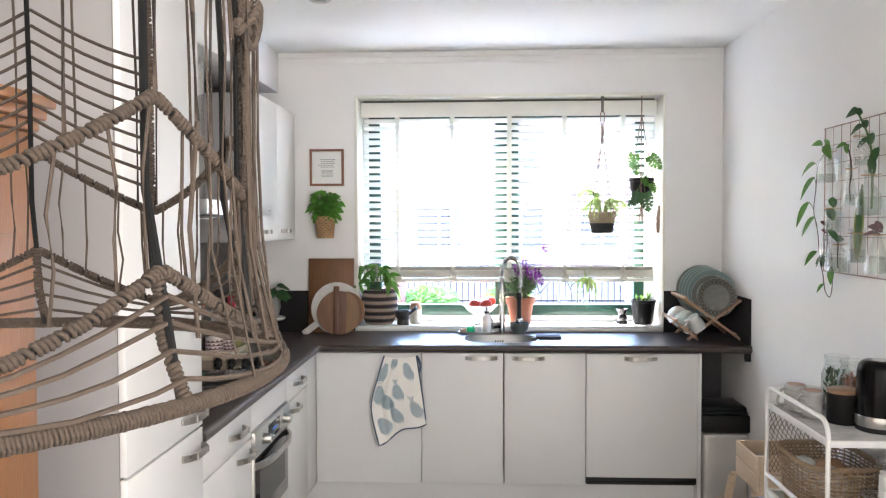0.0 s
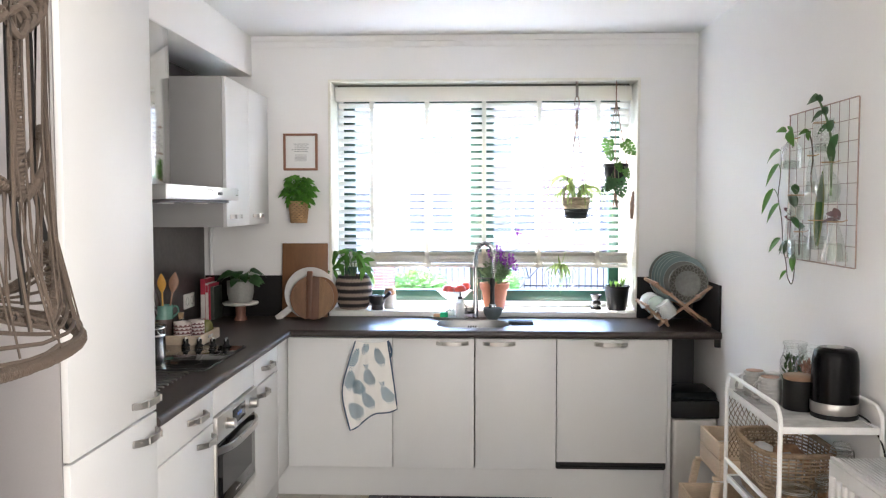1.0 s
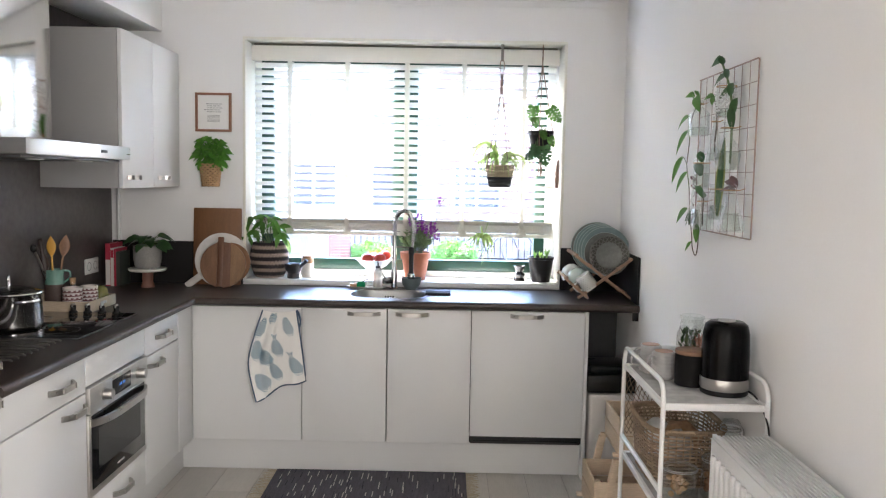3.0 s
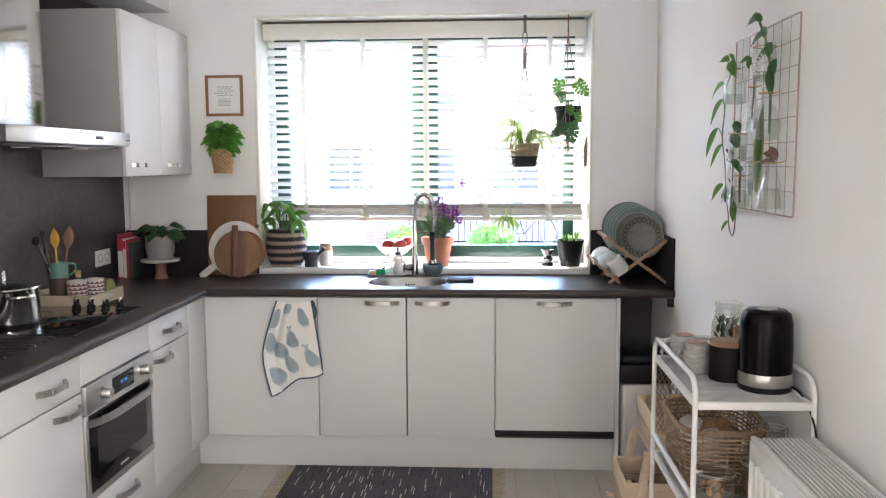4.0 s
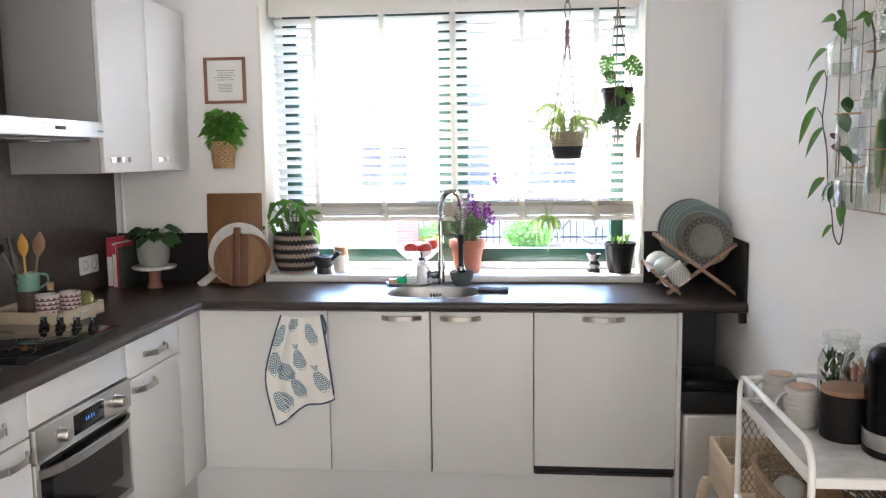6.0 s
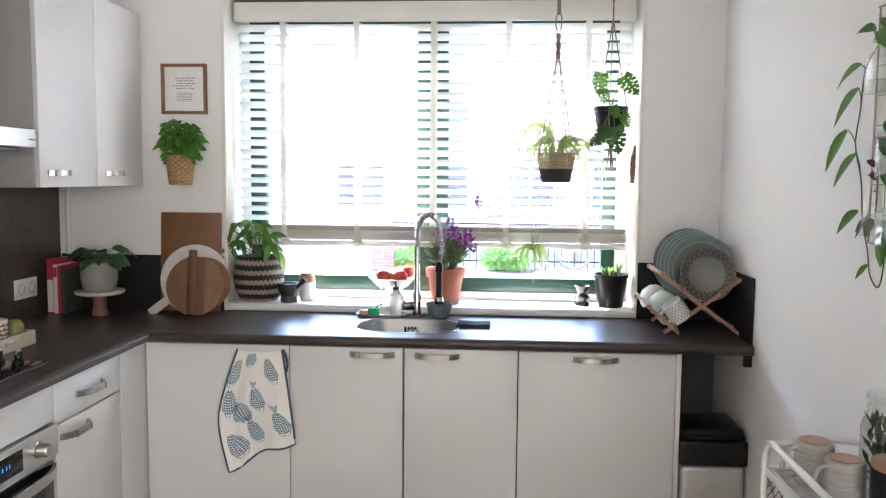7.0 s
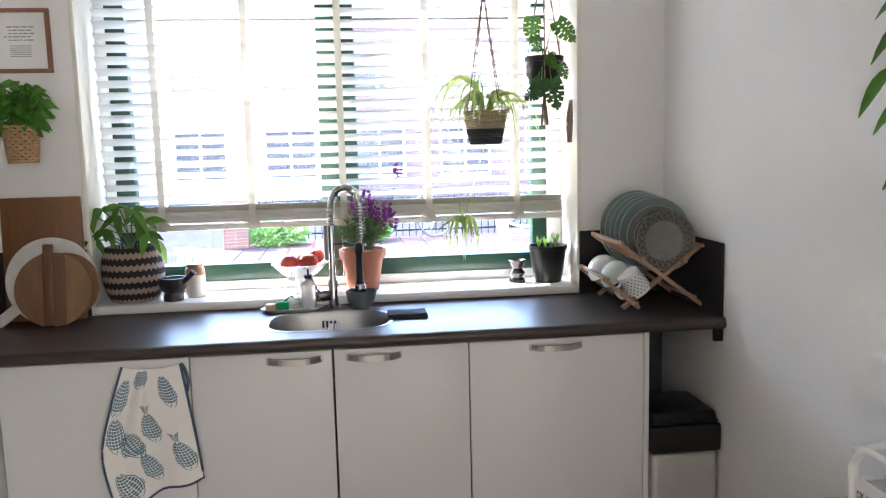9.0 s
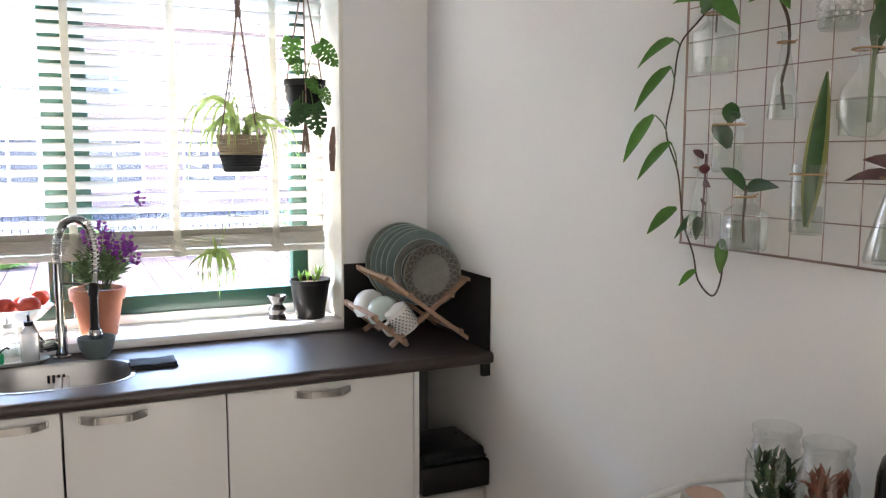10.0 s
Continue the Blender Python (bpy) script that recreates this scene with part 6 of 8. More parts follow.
for v in vs:
    if v.co.z > 0.59:
        v.co.x *= 0.93
        v.co.y *= 0.93
part("lid", bm, mat("dark_lid", (0.006, 0.009, 0.010), 0.28, spec=0.2, var=0.1), bn, "dark domed lid")
bm = bmesh.new()
box(bm, -0.11, 0.11, -0.12, 0.12, 0.0, 0.0115, 0.003)
part("foot", bm, BLACK, bn)

# ---------------- trolley ----------------
TX0, TX1, TY0, TY1, TT = 1.135, 1.445, 2.535, 3.075, 0.885
tl = thing("serving_trolley", ((TX0 + TX1) / 2, (TY0 + TY1) / 2, 0), "white metal serving trolley with glass-topped trays", "trolley")
hx, hy = (TX1 - TX0) / 2, (TY1 - TY0) / 2
for sx in (-1, 1):
    for sy in (-1, 1):
        bm = bmesh.new()
        sweep(bm, [(sx * hx, sy * hy, 0.05), (sx * hx, sy * hy, 0.9)], 0.0076, seg=12)
        lg = part("leg", bm, WHITEMETAL, tl)
        bm = bmesh.new()
        lathe(bm, [(0, 0), (0.022, 0), (0.025, 0.006), (0.025, 0.018), (0.022, 0.024), (0, 0.024)], 20, m=pose(sx * hx - 0.012, sy * hy, 0.0255, 0, 90, 0))
        part("castor", bm, BLACK, lg, "black castor wheel")
for sx in (-1, 1):
    bm = bmesh.new()
    c = []
    for i in range(7):
        a = math.pi / 2 * i / 6
        c.append((sx * hx, -hy + 0.05 - 0.05 * math.cos(a) , 0.895 + 0.055 * math.sin(a)))
    for i in range(7):
        a = math.pi / 2 * (1 - i / 6)
        c.append((sx * hx, hy - 0.05 + 0.05 * math.cos(a), 0.895 + 0.055 * math.sin(a)))
    sweep(bm, c, 0.0076, seg=12, up=(1, 0, 0))
    part("top_rail", bm, WHITEMETAL, tl, "bent tubular rail")
    bm = bmesh.new()
    sweep(bm, [(sx * hx, -hy, 0.62), (sx * hx, hy, 0.62)], 0.008, seg=10)
    part("lower_rail", bm, WHITEMETAL, tl)
bm = bmesh.new()
sweep(bm, [(-hx, hy, 0.935), (0, hy + 0.012, 0.947), (hx, hy, 0.935)], 0.0076, seg=12)
part("end_rail", bm, WHITEMETAL, tl)
for z in (TT, 0.56, 0.24):
    bm = bmesh.new()
    box(bm, -hx + 0.004, hx - 0.004, -hy + 0.004, hy - 0.004, z - 0.012, z - 0.006, 0.001)
    for x0, x1, y0, y1 in ((-hx, hx, -hy, -hy + 0.012), (-hx, hx, hy - 0.012, hy), (-hx, -hx + 0.012, -hy + 0.012, hy - 0.012), (hx - 0.012, hx, -hy + 0.012, hy - 0.012)):
        box(bm, x0, x1, y0, y1, z - 0.018, z + 0.003, 0.002)
    ty = part("tray", bm, WHITEMETAL, tl)
    bm = bmesh.new()
    box(bm, -hx + 0.013, hx - 0.013, -hy + 0.013, hy - 0.013, z - 0.0055, z - 0.0008, 0.001)
    part("marble_inlay", bm, mat("grey_marble_glass", (0.52, 0.52, 0.51), 0.12, var=0.25, scale=9, fine=25, bump=0.0), ty, "pale grey glossy inlay")
# woven bag on the far end
bm = bmesh.new()
for i in range(17):
    x0 = 1.155 + i * 0.016
    for lean in (-1, 1):
        pts = [(x0 + lean * 0.008 * (j % 2) + 0.004 * math.sin(j * 0.9), 3.095 + 0.012 * math.sin(j * 0.45 + i * 0.2), 0.865 - j * 0.0155) for j in range(17)]
        sweep(bm, pts, 0.0016, seg=4)
sweep(bm, [(1.15 + i * 0.033, 3.095 + 0.006 * math.sin(i), 0.868) for i in range(9)], 0.005, seg=6)
solo("net_bag", bm, mat("brown_net", (0.22, 0.16, 0.11), 0.9, var=0.2, bump=0.1), "brown net bag hanging at the trolley's end", "bag")

kt = thing("kettle", (1.367, 2.695, TT), "black electric kettle with a steel band", "kettle")
KBL = mat("gloss_black", (0.004, 0.004, 0.0045), 0.18, spec=0.12, var=0.1, bump=0.0, rvar=0.04)
kt.scale = (0.92, 0.92, 0.97)
lathe_part("base", kt, [(0, 0), (0.078, 0), (0.08, 0.004), (0.078, 0.016), (0, 0.016)], BLACK, seg=40)
lathe_part("band", kt, [(0.0785, 0.0165), (0.081, 0.02), (0.081, 0.05), (0.0795, 0.053)], NICKEL, seg=44, label="brushed steel band")
lathe_part("body", kt, [(0.0795, 0.0532), (0.0795, 0.13), (0.0765, 0.198), (0.07, 0.224), (0.057, 0.234), (0, 0.235)], KBL, seg=48)
lathe_part("lid_button", kt, [(0.03, 0.2353), (0.028, 0.239), (0, 0.24)], NICKEL, seg=28)
tube_part("handle", kt, [(0.008, 0.06, 0.205), (0.012, 0.082, 0.19), (0.014, 0.09, 0.13), (0.012, 0.086, 0.08), (0.01, 0.074, 0.06)], 0.0125, KBL, 6, 10)
tube_part("cord", kt, [(0.05, 0.03, 0.008), (0.075, -0.02, 0.01), (0.0785, -0.11, 0.0), (0.0795, -0.2, -0.06), (0.08, -0.21, -0.16), (0.082, -0.2, -0.3)], 0.0032, BLACK)
cn = thing("canister", (1.29, 2.79, TT), "matt black canister with a wooden lid", "canister")
lathe_part("body", cn, [(0, 0), (0.05, 0), (0.052, 0.003), (0.052, 0.1), (0.048, 0.102), (0, 0.102)], mat("matt_black", (0.011, 0.0105, 0.0105), 0.6, spec=0.2, var=0.15, bump=0.03), seg=36)
lathe_part("lid", cn, [(0, 0.1025), (0.051, 0.1025), (0.0525, 0.105), (0.0525, 0.114), (0.05, 0.116), (0, 0.116)], mat("walnut_lid", (0.26, 0.15, 0.09), 0.5, var=0.15, scale=8), seg=36, label="brown wood lid")


def mug(loc, rz, label):
    ob = thing("mug", loc, label, "mug", "mugs on the trolley", rz)
    bm = bmesh.new()
    prof = [(0.036, 0.0)]
    for i in range(13):
        z = 0.004 + i * 0.0062
        prof += [(0.0385 + (0.0012 if i % 2 else 0), z), (0.0385 + (0.0012 if i % 2 else 0), z + 0.005)]
    prof += [(0.036, 0.088), (0.03, 0.09), (0, 0.09)]
    lathe(bm, prof, 36)
    part("body", bm, CUPG, ob, "ribbed grey stoneware, upside down")
    lathe_part("foot", ob, [(0, 0.0905), (0.029, 0.0905), (0.031, 0.0925), (0, 0.0925)], mat("bare_clay", (0.45, 0.30, 0.24), 0.8), seg=30)
    tube_part("handle", ob, [(0.037, 0, 0.078), (0.055, 0, 0.072), (0.066, 0, 0.05), (0.068, 0, 0.025), (0.045, 0, 0.02), (0.0375, 0, 0.024)], 0.005, CUPG)


mug((1.222, 2.875, TT), 195, "grey ribbed mug upside down on the trolley")
mug((1.205, 2.985, TT), 190, "grey ribbed mug upside down behind the other")


def mason_jar(loc, label, filling, fillname, seed, h=0.203, r=0.05):
    ob = thing("glass_jar", loc, label, "jar", "glass jars")
    lathe_part("glass", ob, [(0, 0.002), (r * 0.9, 0.0), (r, 0.008), (r, h * 0.66), (r * 0.78, h * 0.8), (r * 0.74, h * 0.83), (r * 0.82, h * 0.84), (r * 0.74, h * 0.88), (r * 0.74, h * 0.93), (r * 0.82, h * 0.94), (r * 0.82, h * 0.99), (r * 0.76, h)], CLEAR, seg=36)
    rr = random.Random(seed)
    bm = bmesh.new()
    for i in range(190):
        a, q = rr.uniform(0, 6.28), rr.uniform(0, 0.72)
        p = Vector((math.cos(a) * r * q, math.sin(a) * r * q, rr.uniform(0.012, h * 0.66)))
        d = Vector((rr.uniform(-1, 1) * 0.5, rr.uniform(-1, 1) * 0.5, rr.uniform(0.2, 1)))
        leaf(bm, p, d, r * 0.6, r * 0.3, 0.0, n=2, fold=0.4)
    tagged(part(fillname, bm, filling, ob), kind="stuff")
    return ob


mason_jar((1.337, 2.955, TT), "clear glass jar filled with dried green herbs", mat("dried_herb", (0.04, 0.09, 0.03), 0.8, var=0.3, tint=0.3, island=True), "herbs", 2)
mason_jar((1.352, 2.86, TT), "clear glass jar filled with reddish dried petals", mat("dried_petals", (0.30, 0.12, 0.075), 0.8, var=0.3, tint=0.35, island=True), "petals", 3)

# basket and jars on the lower tray
bk = thing("wicker_basket", (1.275, 2.875, 0.56), "woven wicker basket with bags of food on the lower tray", "basket")
WICK = mat("wicker", (0.30, 0.215, 0.14), 0.75, var=0.25, scale=20, fine=100, bump=0.15, tint=0.12)
for j in range(15):
    bm = bmesh.new()
    z = 0.004 + j * 0.0125
    k = 1 + 0.12 * j / 14
    pts = []
    for i, (x, y) in enumerate(squircle(0.115 * k, 0.155 * k, 44, 4)):
        w = 1 + 0.012 * (1 if (i // 1 + j) % 2 else -1)
        pts.append((x * w, y * w, z))
    sweep(bm, pts, 0.0035, seg=5, closed=True)
    part("weave", bm, WICK, bk)
for i, (x, y) in enumerate(squircle(0.118, 0.158, 36, 4)):
    bm = bmesh.new()
    sweep(bm, [(x * 0.97, y * 0.97, 0.0), (x * 1.09, y * 1.09, 0.185)], 0.0026, seg=5)
    part("stake", bm, WICK, bk)
bm = bmesh.new()
wrapped([Vector((x * 1.12, y * 1.12, 0.188)) for x, y in squircle(0.117, 0.157, 48, 4)] + [Vector((0.117 * 1.12, 0, 0.188))], 0.007, bm)
part("rim", bm, WICK, bk, "plaited rim")
bm = bmesh.new()
prism(bm, squircle(0.11, 0.15, 30, 4), 0.0015, 0.006)
part("bottom", bm, WICK, bk)
for loc, r, mt, lb in (((1.25, 2.80, 0.67), 0.06, mat("clear_bag", (0.55, 0.53, 0.5), 0.25, var=0.2, scale=30, bump=0.1), "crumpled clear plastic bag in the basket"),
                       ((1.30, 2.90, 0.67), 0.065, mat("brown_bread", (0.34, 0.19, 0.10), 0.8, var=0.3, scale=15, bump=0.1), "brown bread bag in the basket"),
                       ((1.235, 2.965, 0.675), 0.045, mat("white_bag", (0.6, 0.6, 0.58), 0.5, var=0.1), "white paper bag in the basket")):
    bm = bmesh.new()
    bmesh.ops.create_icosphere(bm, subdivisions=3, radius=r)
    for v in bm.verts:
        v.co *= 1 + 0.28 * noise.noise(v.co * 28 + Vector(loc) * 9)
        v.co.z *= 0.95
    solo("food_bag", bm, mt, lb, "bag", loc, "bags in the basket")


def clip_jar(loc, r, h, label, fill):
    ob = thing("clip_jar", loc, label, "jar", "jars on the lower tray")
    lathe_part("glass", ob, [(0, 0.002), (r * 0.92, 0), (r, 0.008), (r, h * 0.72), (r * 0.86, h * 0.82), (r * 0.86, h * 0.86)], CLEAR, seg=36)
    lathe_part("lid", ob, [(r * 0.9, h * 0.87), (r * 0.92, h * 0.9), (r * 0.7, h * 0.97), (0, h)], CLEAR, seg=36, label="domed glass lid")
    bm = bmesh.new()
    for z in (0.84, 0.885):
        sweep(bm, [(r * 0.93 * math.cos(a / 24 * 6.283), r * 0.93 * math.sin(a / 24 * 6.283), h * z) for a in range(24)], 0.0016, seg=5, closed=True)
    sweep(bm, smooth_path([(r * 0.93, -0.01, h * 0.885), (r * 1.2, 0, h * 0.8), (r * 1.15, 0, h * 0.6), (r * 0.98, 0, h * 0.66)], 5), 0.0016, seg=5)
    part("clip", bm, NICKEL, ob, "wire clip")
    rr = random.Random(int(r * 1000))
    bm = bmesh.new()
    for i in range(34):
        a, q = rr.uniform(0, 6.28), rr.uniform(0, 0.72)
        vs = lathe(bm, [(0, -0.008), (0.009, -0.004), (0.009, 0.004), (0, 0.008)], 8, m=pose(math.cos(a) * r * q, math.sin(a) * r * q, rr.uniform(0.014, h * 0.6), rr.uniform(0, 180), rr.uniform(0, 180), 0))
    tagged(part("contents", bm, fill, ob), kind="stuff")


clip_jar((1.225, 2.645, 0.56), 0.058, 0.11, "low glass clip jar with biscuits on the trolley", mat("biscuits", (0.42, 0.26, 0.13), 0.85, var=0.2))
clip_jar((1.34, 2.655, 0.56), 0.045, 0.14, "glass clip jar with nuts on the trolley", mat("nuts", (0.30, 0.15, 0.07), 0.8, var=0.2))
clip_jar((1.405, 2.72, 0.56), 0.035, 0.235, "tall glass clip bottle on the trolley", mat("nuts", (0, 0, 0)))

# ---------------- radiator ----------------
rd = thing("radiator", (1.35, 1.0, 0), "white panel radiator with a slotted top grille on the wall", "radiator")
RX0, RX1, RL, RT, RB = -0.084, 0.084, 1.49, 0.815, 0.22
RM = mat("radiator_enamel", (0.76, 0.76, 0.75), 0.35, var=0.02, fine=160, bump=0.02)
for x in (RX0, RX1 - 0.012):
    bm = bmesh.new()
    box(bm, x, x + 0.012, 0, RL, RB, RT - 0.012, 0.003)
    part("panel", bm, RM, rd)
bm = bmesh.new()
box(bm, RX0 - 0.013, RX0 - 0.0005, 0, 0.023, RB + 0.03, RT - 0.05, 0.0055)
flute = mesh_of("flute", bm, RM)
for i in range(36):
    ob = new("flute", flute)
    ob.parent = rd
    ob.location = (0, 0.03 + i * 0.04, 0)
# Near-black block under the grille puts the slots' shade into colour
bm = bmesh.new()
box(bm, RX0 + 0.013, RX1 - 0.013, 0.004, RL - 0.004, RB + 0.03, RT - 0.035)
part("fins", bm, mat("slot_shade_black", (0.02, 0.02, 0.02), 0.6), rd)
for y in (0.0, RL - 0.004):
    bm = bmesh.new()
    box(bm, RX0 + 0.0125, RX1 - 0.0125, y, y + 0.004, RB, RT - 0.012)
    part("side_cover", bm, RM, rd)
for x in (RX0 + 0.003, RX1 - 0.015):
    bm = bmesh.new()
    box(bm, x, x + 0.012, 0.001, RL - 0.001, RT - 0.0115, RT - 0.001, 0.001)
    part("grille_bar", bm, RM, rd)
for i in range(12):
    x = RX0 + 0.017 + i * 0.0116
    bm = bmesh.new()
    box(bm, x, x + 0.0040, 0.013, RL - 0.013, RT - 0.009, RT - 0.002)
    part("grille_slat", bm, RM, rd, smooth=0)
bm = bmesh.new()
for y in (0.25, 1.25):
    box(bm, RX1 + 0.0005, RX1 + 0.027, y, y + 0.03, RB + 0.1, RT - 0.1)
part("bracket", bm, RM, rd)
for y in (0.001, 0.5, 0.98, RL - 0.013):
    bm = bmesh.new()
    box(bm, RX0 + 0.0155, RX1 - 0.0155, y, y + 0.0118, RT - 0.0125, RT - 0.0101)
    part("grille_end", bm, RM, rd, smooth=0)

# ---------------- wooden crates on their stand ----------------
st = thing("crate_stand", (1.26, 3.42, 0), "stepped pale pine stand carrying two crates", "stand")
for x, y in ((-0.19, -0.15), (-0.19, 0.15), (0.16, -0.15), (0.16, 0.15)):
    bm = bmesh.new()
    vs = box(bm, x - 0.014, x + 0.014, y - 0.014, y + 0.014, 0.0, 0.46, 0.002)
    if x < 0:
        for v in vs:
            v.co.x += v.co.z * 0.2
    part("leg", bm, PINE, st)
for z, x0, x1 in ((0.478, -0.11, 0.19), (0.215, -0.205, 0.18)):
    for y in (-0.13, 0.13):
        bm = bmesh.new()
        box(bm, x0, x1, y - 0.012, y + 0.012, z - 0.014, z, 0.002)
        part("bearer", bm, PINE, st)


def crate(loc, w, d, h, label):
    ob = thing("wooden_crate", loc, label, "crate", "wooden crates")
    bm = bmesh.new()
    box(bm, 0, w, -d / 2, d / 2, 0, 0.008)
    part("base", bm, PINE, ob)
    n = 2
    sh = (h - 0.016) / n
    for i in range(n):
        z0 = 0.009 + i * (sh + 0.004)
        for x0, x1, y0, y1 in ((0, 0.009, -d / 2, d / 2), (w - 0.009, w, -d / 2, d / 2), (0.0092, w - 0.0092, -d / 2, -d / 2 + 0.009), (0.0092, w - 0.0092, d / 2 - 0.009, d / 2)):
            bm = bmesh.new()
            box(bm, x0, x1, y0, y1, z0, z0 + sh, 0.0015)
            part("slat", bm, PINE, ob)
    for x in (0.0095, w - 0.0275):
        for y in (-d / 2 + 0.0095, d / 2 - 0.0275):
            bm = bmesh.new()
            box(bm, x, x + 0.018, y, y + 0.018, 0.0085, h, 0.001)
            part("corner_post", bm, PINE, ob)
    return ob


crate((1.165, 3.40, 0.479), 0.30, 0.28, 0.145, "pale pine crate of potatoes on the upper step")
crate((1.075, 3.40, 0.216), 0.30, 0.28, 0.155, "pale pine crate of onions on the lower step")
POT = mat("potato_skin", (0.48, 0.33, 0.18), 0.8, var=0.2, scale=20, bump=0.05, tint=0.15)
ONI = mat("onion_skin", (0.26, 0.08, 0.05), 0.4, var=0.25, scale=20, bump=0.03, tint=0.2)
r8 = random.Random(77)
for (cx, cy, cz, m_, nm, lb, g) in ((1.315, 3.40, 0.515, POT, "potato", "potato lying in the upper crate", "potatoes"), (1.225, 3.40, 0.25, ONI, "onion", "red-brown onion lying in the lower crate", "onions")):
    for i in range(14):
        bm = bmesh.new()
        bmesh.ops.create_icosphere(bm, subdivisions=2, radius=0.03)
        for v in bm.verts:
            v.co *= 1 + 0.2 * noise.noise(v.co * 25 + Vector((i, 0, 0)))
            v.co.x *= 1.25
        solo(nm, bm, m_, lb, nm, (cx + (i % 4 - 1.5) * 0.06, cy + (i // 4 - 1.4) * 0.06, cz + r8.uniform(-0.003, 0.02)), g, rz=r8.uniform(0, 180))

# ---------------- wire grid with bottles on the east wall ----------------
gd = thing("wire_grid", (XR - 0.012, 3.052, 1.652), "copper-coloured wire wall grid hung on the white wall", "wall grid")
GY, GZ = 0.298, 0.285
for i in range(9):
    y = -GY + 2 * GY * i / 8
    bm = bmesh.new()
    sweep(bm, [(0, y, -GZ), (0, y, GZ)], 0.0026 if i in (0, 8) else 0.0012, seg=6)
    part("upright_wire", bm, WIRE, gd)
for i in range(9):
    z = -GZ + 2 * GZ * i / 8
    bm = bmesh.new()
    sweep(bm, [(-0.003, -GY, z), (-0.003, GY, z)], 0.0026 if i in (0, 8) else 0.0012, seg=6)
    part("cross_wire", bm, WIRE, gd)


def hung_bottle(y, z0, z1, w, label, shape="square", water=0.5):
    """A propagation bottle tied to the grid; z0 its base, z1 its lip."""
    h = z1 - z0
    x = XR - 0.017 - w
    ob = thing("propagation_bottle", (x, y, z0), label, "bottle", "bottles on the wall grid")
    if shape == "square":
        bm = bmesh.new()
        rows = []
        for k, zz in ((0.92, 0.0), (1, 0.05), (1, 0.62), (0.45, 0.78), (0.4, 0.9), (0.5, 0.92), (0.5, 1.0)):
            rows.append([bm.verts.new((px, py, zz * h)) for px, py in squircle(w * k, w * k, 28, 5 if zz < 0.65 else 2)])
        for a, b in zip(rows, rows[1:]):
            for i in range(28):
                bm.faces.new((a[i], a[(i + 1) % 28], b[(i + 1) % 28], b[i]))
        bm.faces.new(list(reversed(rows[0])))
        part("glass", bm, CLEAR, ob)
    elif shape == "flask":
        lathe_part("glass", ob, [(0, 0), (w * 0.96, 0), (w, 0.006), (w * 0.9, h * 0.2), (w * 0.3, h * 0.8), (w * 0.28, h * 0.96), (w * 0.38, h)], CLEAR, seg=28)
    elif shape == "round":
        lathe_part("glass", ob, [(0, 0), (w * 0.5, 0.003), (w * 0.95, h * 0.2), (w, h * 0.33), (w * 0.8, h * 0.52), (w * 0.35, h * 0.68), (w * 0.32, h * 0.95), (w * 0.42, h)], CLEAR, seg=28)
    else:
        lathe_part("glass", ob, [(0, 0), (w * 0.9, 0), (w, 0.005), (w, h * 0.8), (w * 0.9, h * 0.86), (w, h * 0.93), (w, h)], CLEAR, seg=28)
    k = 0.88 if shape != "flask" else 0.7
    lathe_part("water", ob, [(0, 0.004), (w * k, 0.004), (w * k * (1 if shape != "flask" else 0.75), h * water * 0.8), (0, h * water * 0.8)], WATER, seg=24)
    bm = bmesh.new()
    nr = w * (0.55 if shape != "beaker" else 1.04)
    zz = h * (0.88 if shape != "beaker" else 0.86)
    sweep(bm, [(nr * math.cos(a / 14 * 6.283), nr * math.sin(a / 14 * 6.283), zz) for a in range(14)], 0.0018, seg=5, closed=True)
    sweep(bm, [(nr, 0, zz), (XR - 0.018 - x, 0, zz + 0.006)], 0.0016, seg=5)
    part("wire_tie", bm, CORK, ob, "twine tie")
    return ob


bA = hung_bottle(3.228, 1.718, 1.852, 0.034, "square glass bottle with a climbing vine cutting", "square", 0.3)
bB = hung_bottle(3.052, 1.622, 1.778, 0.027, "slim conical glass bottle with a rooting twig", "flask", 0.35)
bC = hung_bottle(3.182, 1.524, 1.632, 0.030, "glass beaker with a small monstera cutting", "beaker", 0.6)
bD = hung_bottle(3.256, 1.388, 1.552, 0.028, "conical glass bottle with a burgundy cutting", "flask", 0.4)
bE = hung_bottle(3.126, 1.375, 1.492, 0.036, "square glass bottle with a two-leaved cutting", "square", 0.6)
bF = hung_bottle(2.986, 1.418, 1.541, 0.029, "glass beaker with a snake plant cutting", "beaker", 0.5)
bG = hung_bottle(2.870, 1.585, 1.745, 0.043, "round glass flask with a dark-leaved stem", "round", 0.5)
bH = hung_bottle(2.938, 1.765, 1.885, 0.032, "embossed white glass bottle on the grid", "beaker", 0.3)
bI = hung_bottle(2.805, 1.388, 1.54, 0.043, "large conical glass flask with a striped cutting", "flask", 0.5)
bm = bmesh.new()
for i in range(12):
    for j in range(8):
        a = (i + 0.5 * (j % 2)) / 12 * 6.283
        box(bm, 0.0325 * math.cos(a) - 0.003, 0.0325 * math.cos(a) + 0.003, 0.0325 * math.sin(a) - 0.003, 0.0325 * math.sin(a) + 0.003, 0.02 + j * 0.009, 0.025 + j * 0.009)
tagged(part("embossing", bm, CUPW, bH, "white diamond embossing"), kind="stuff")


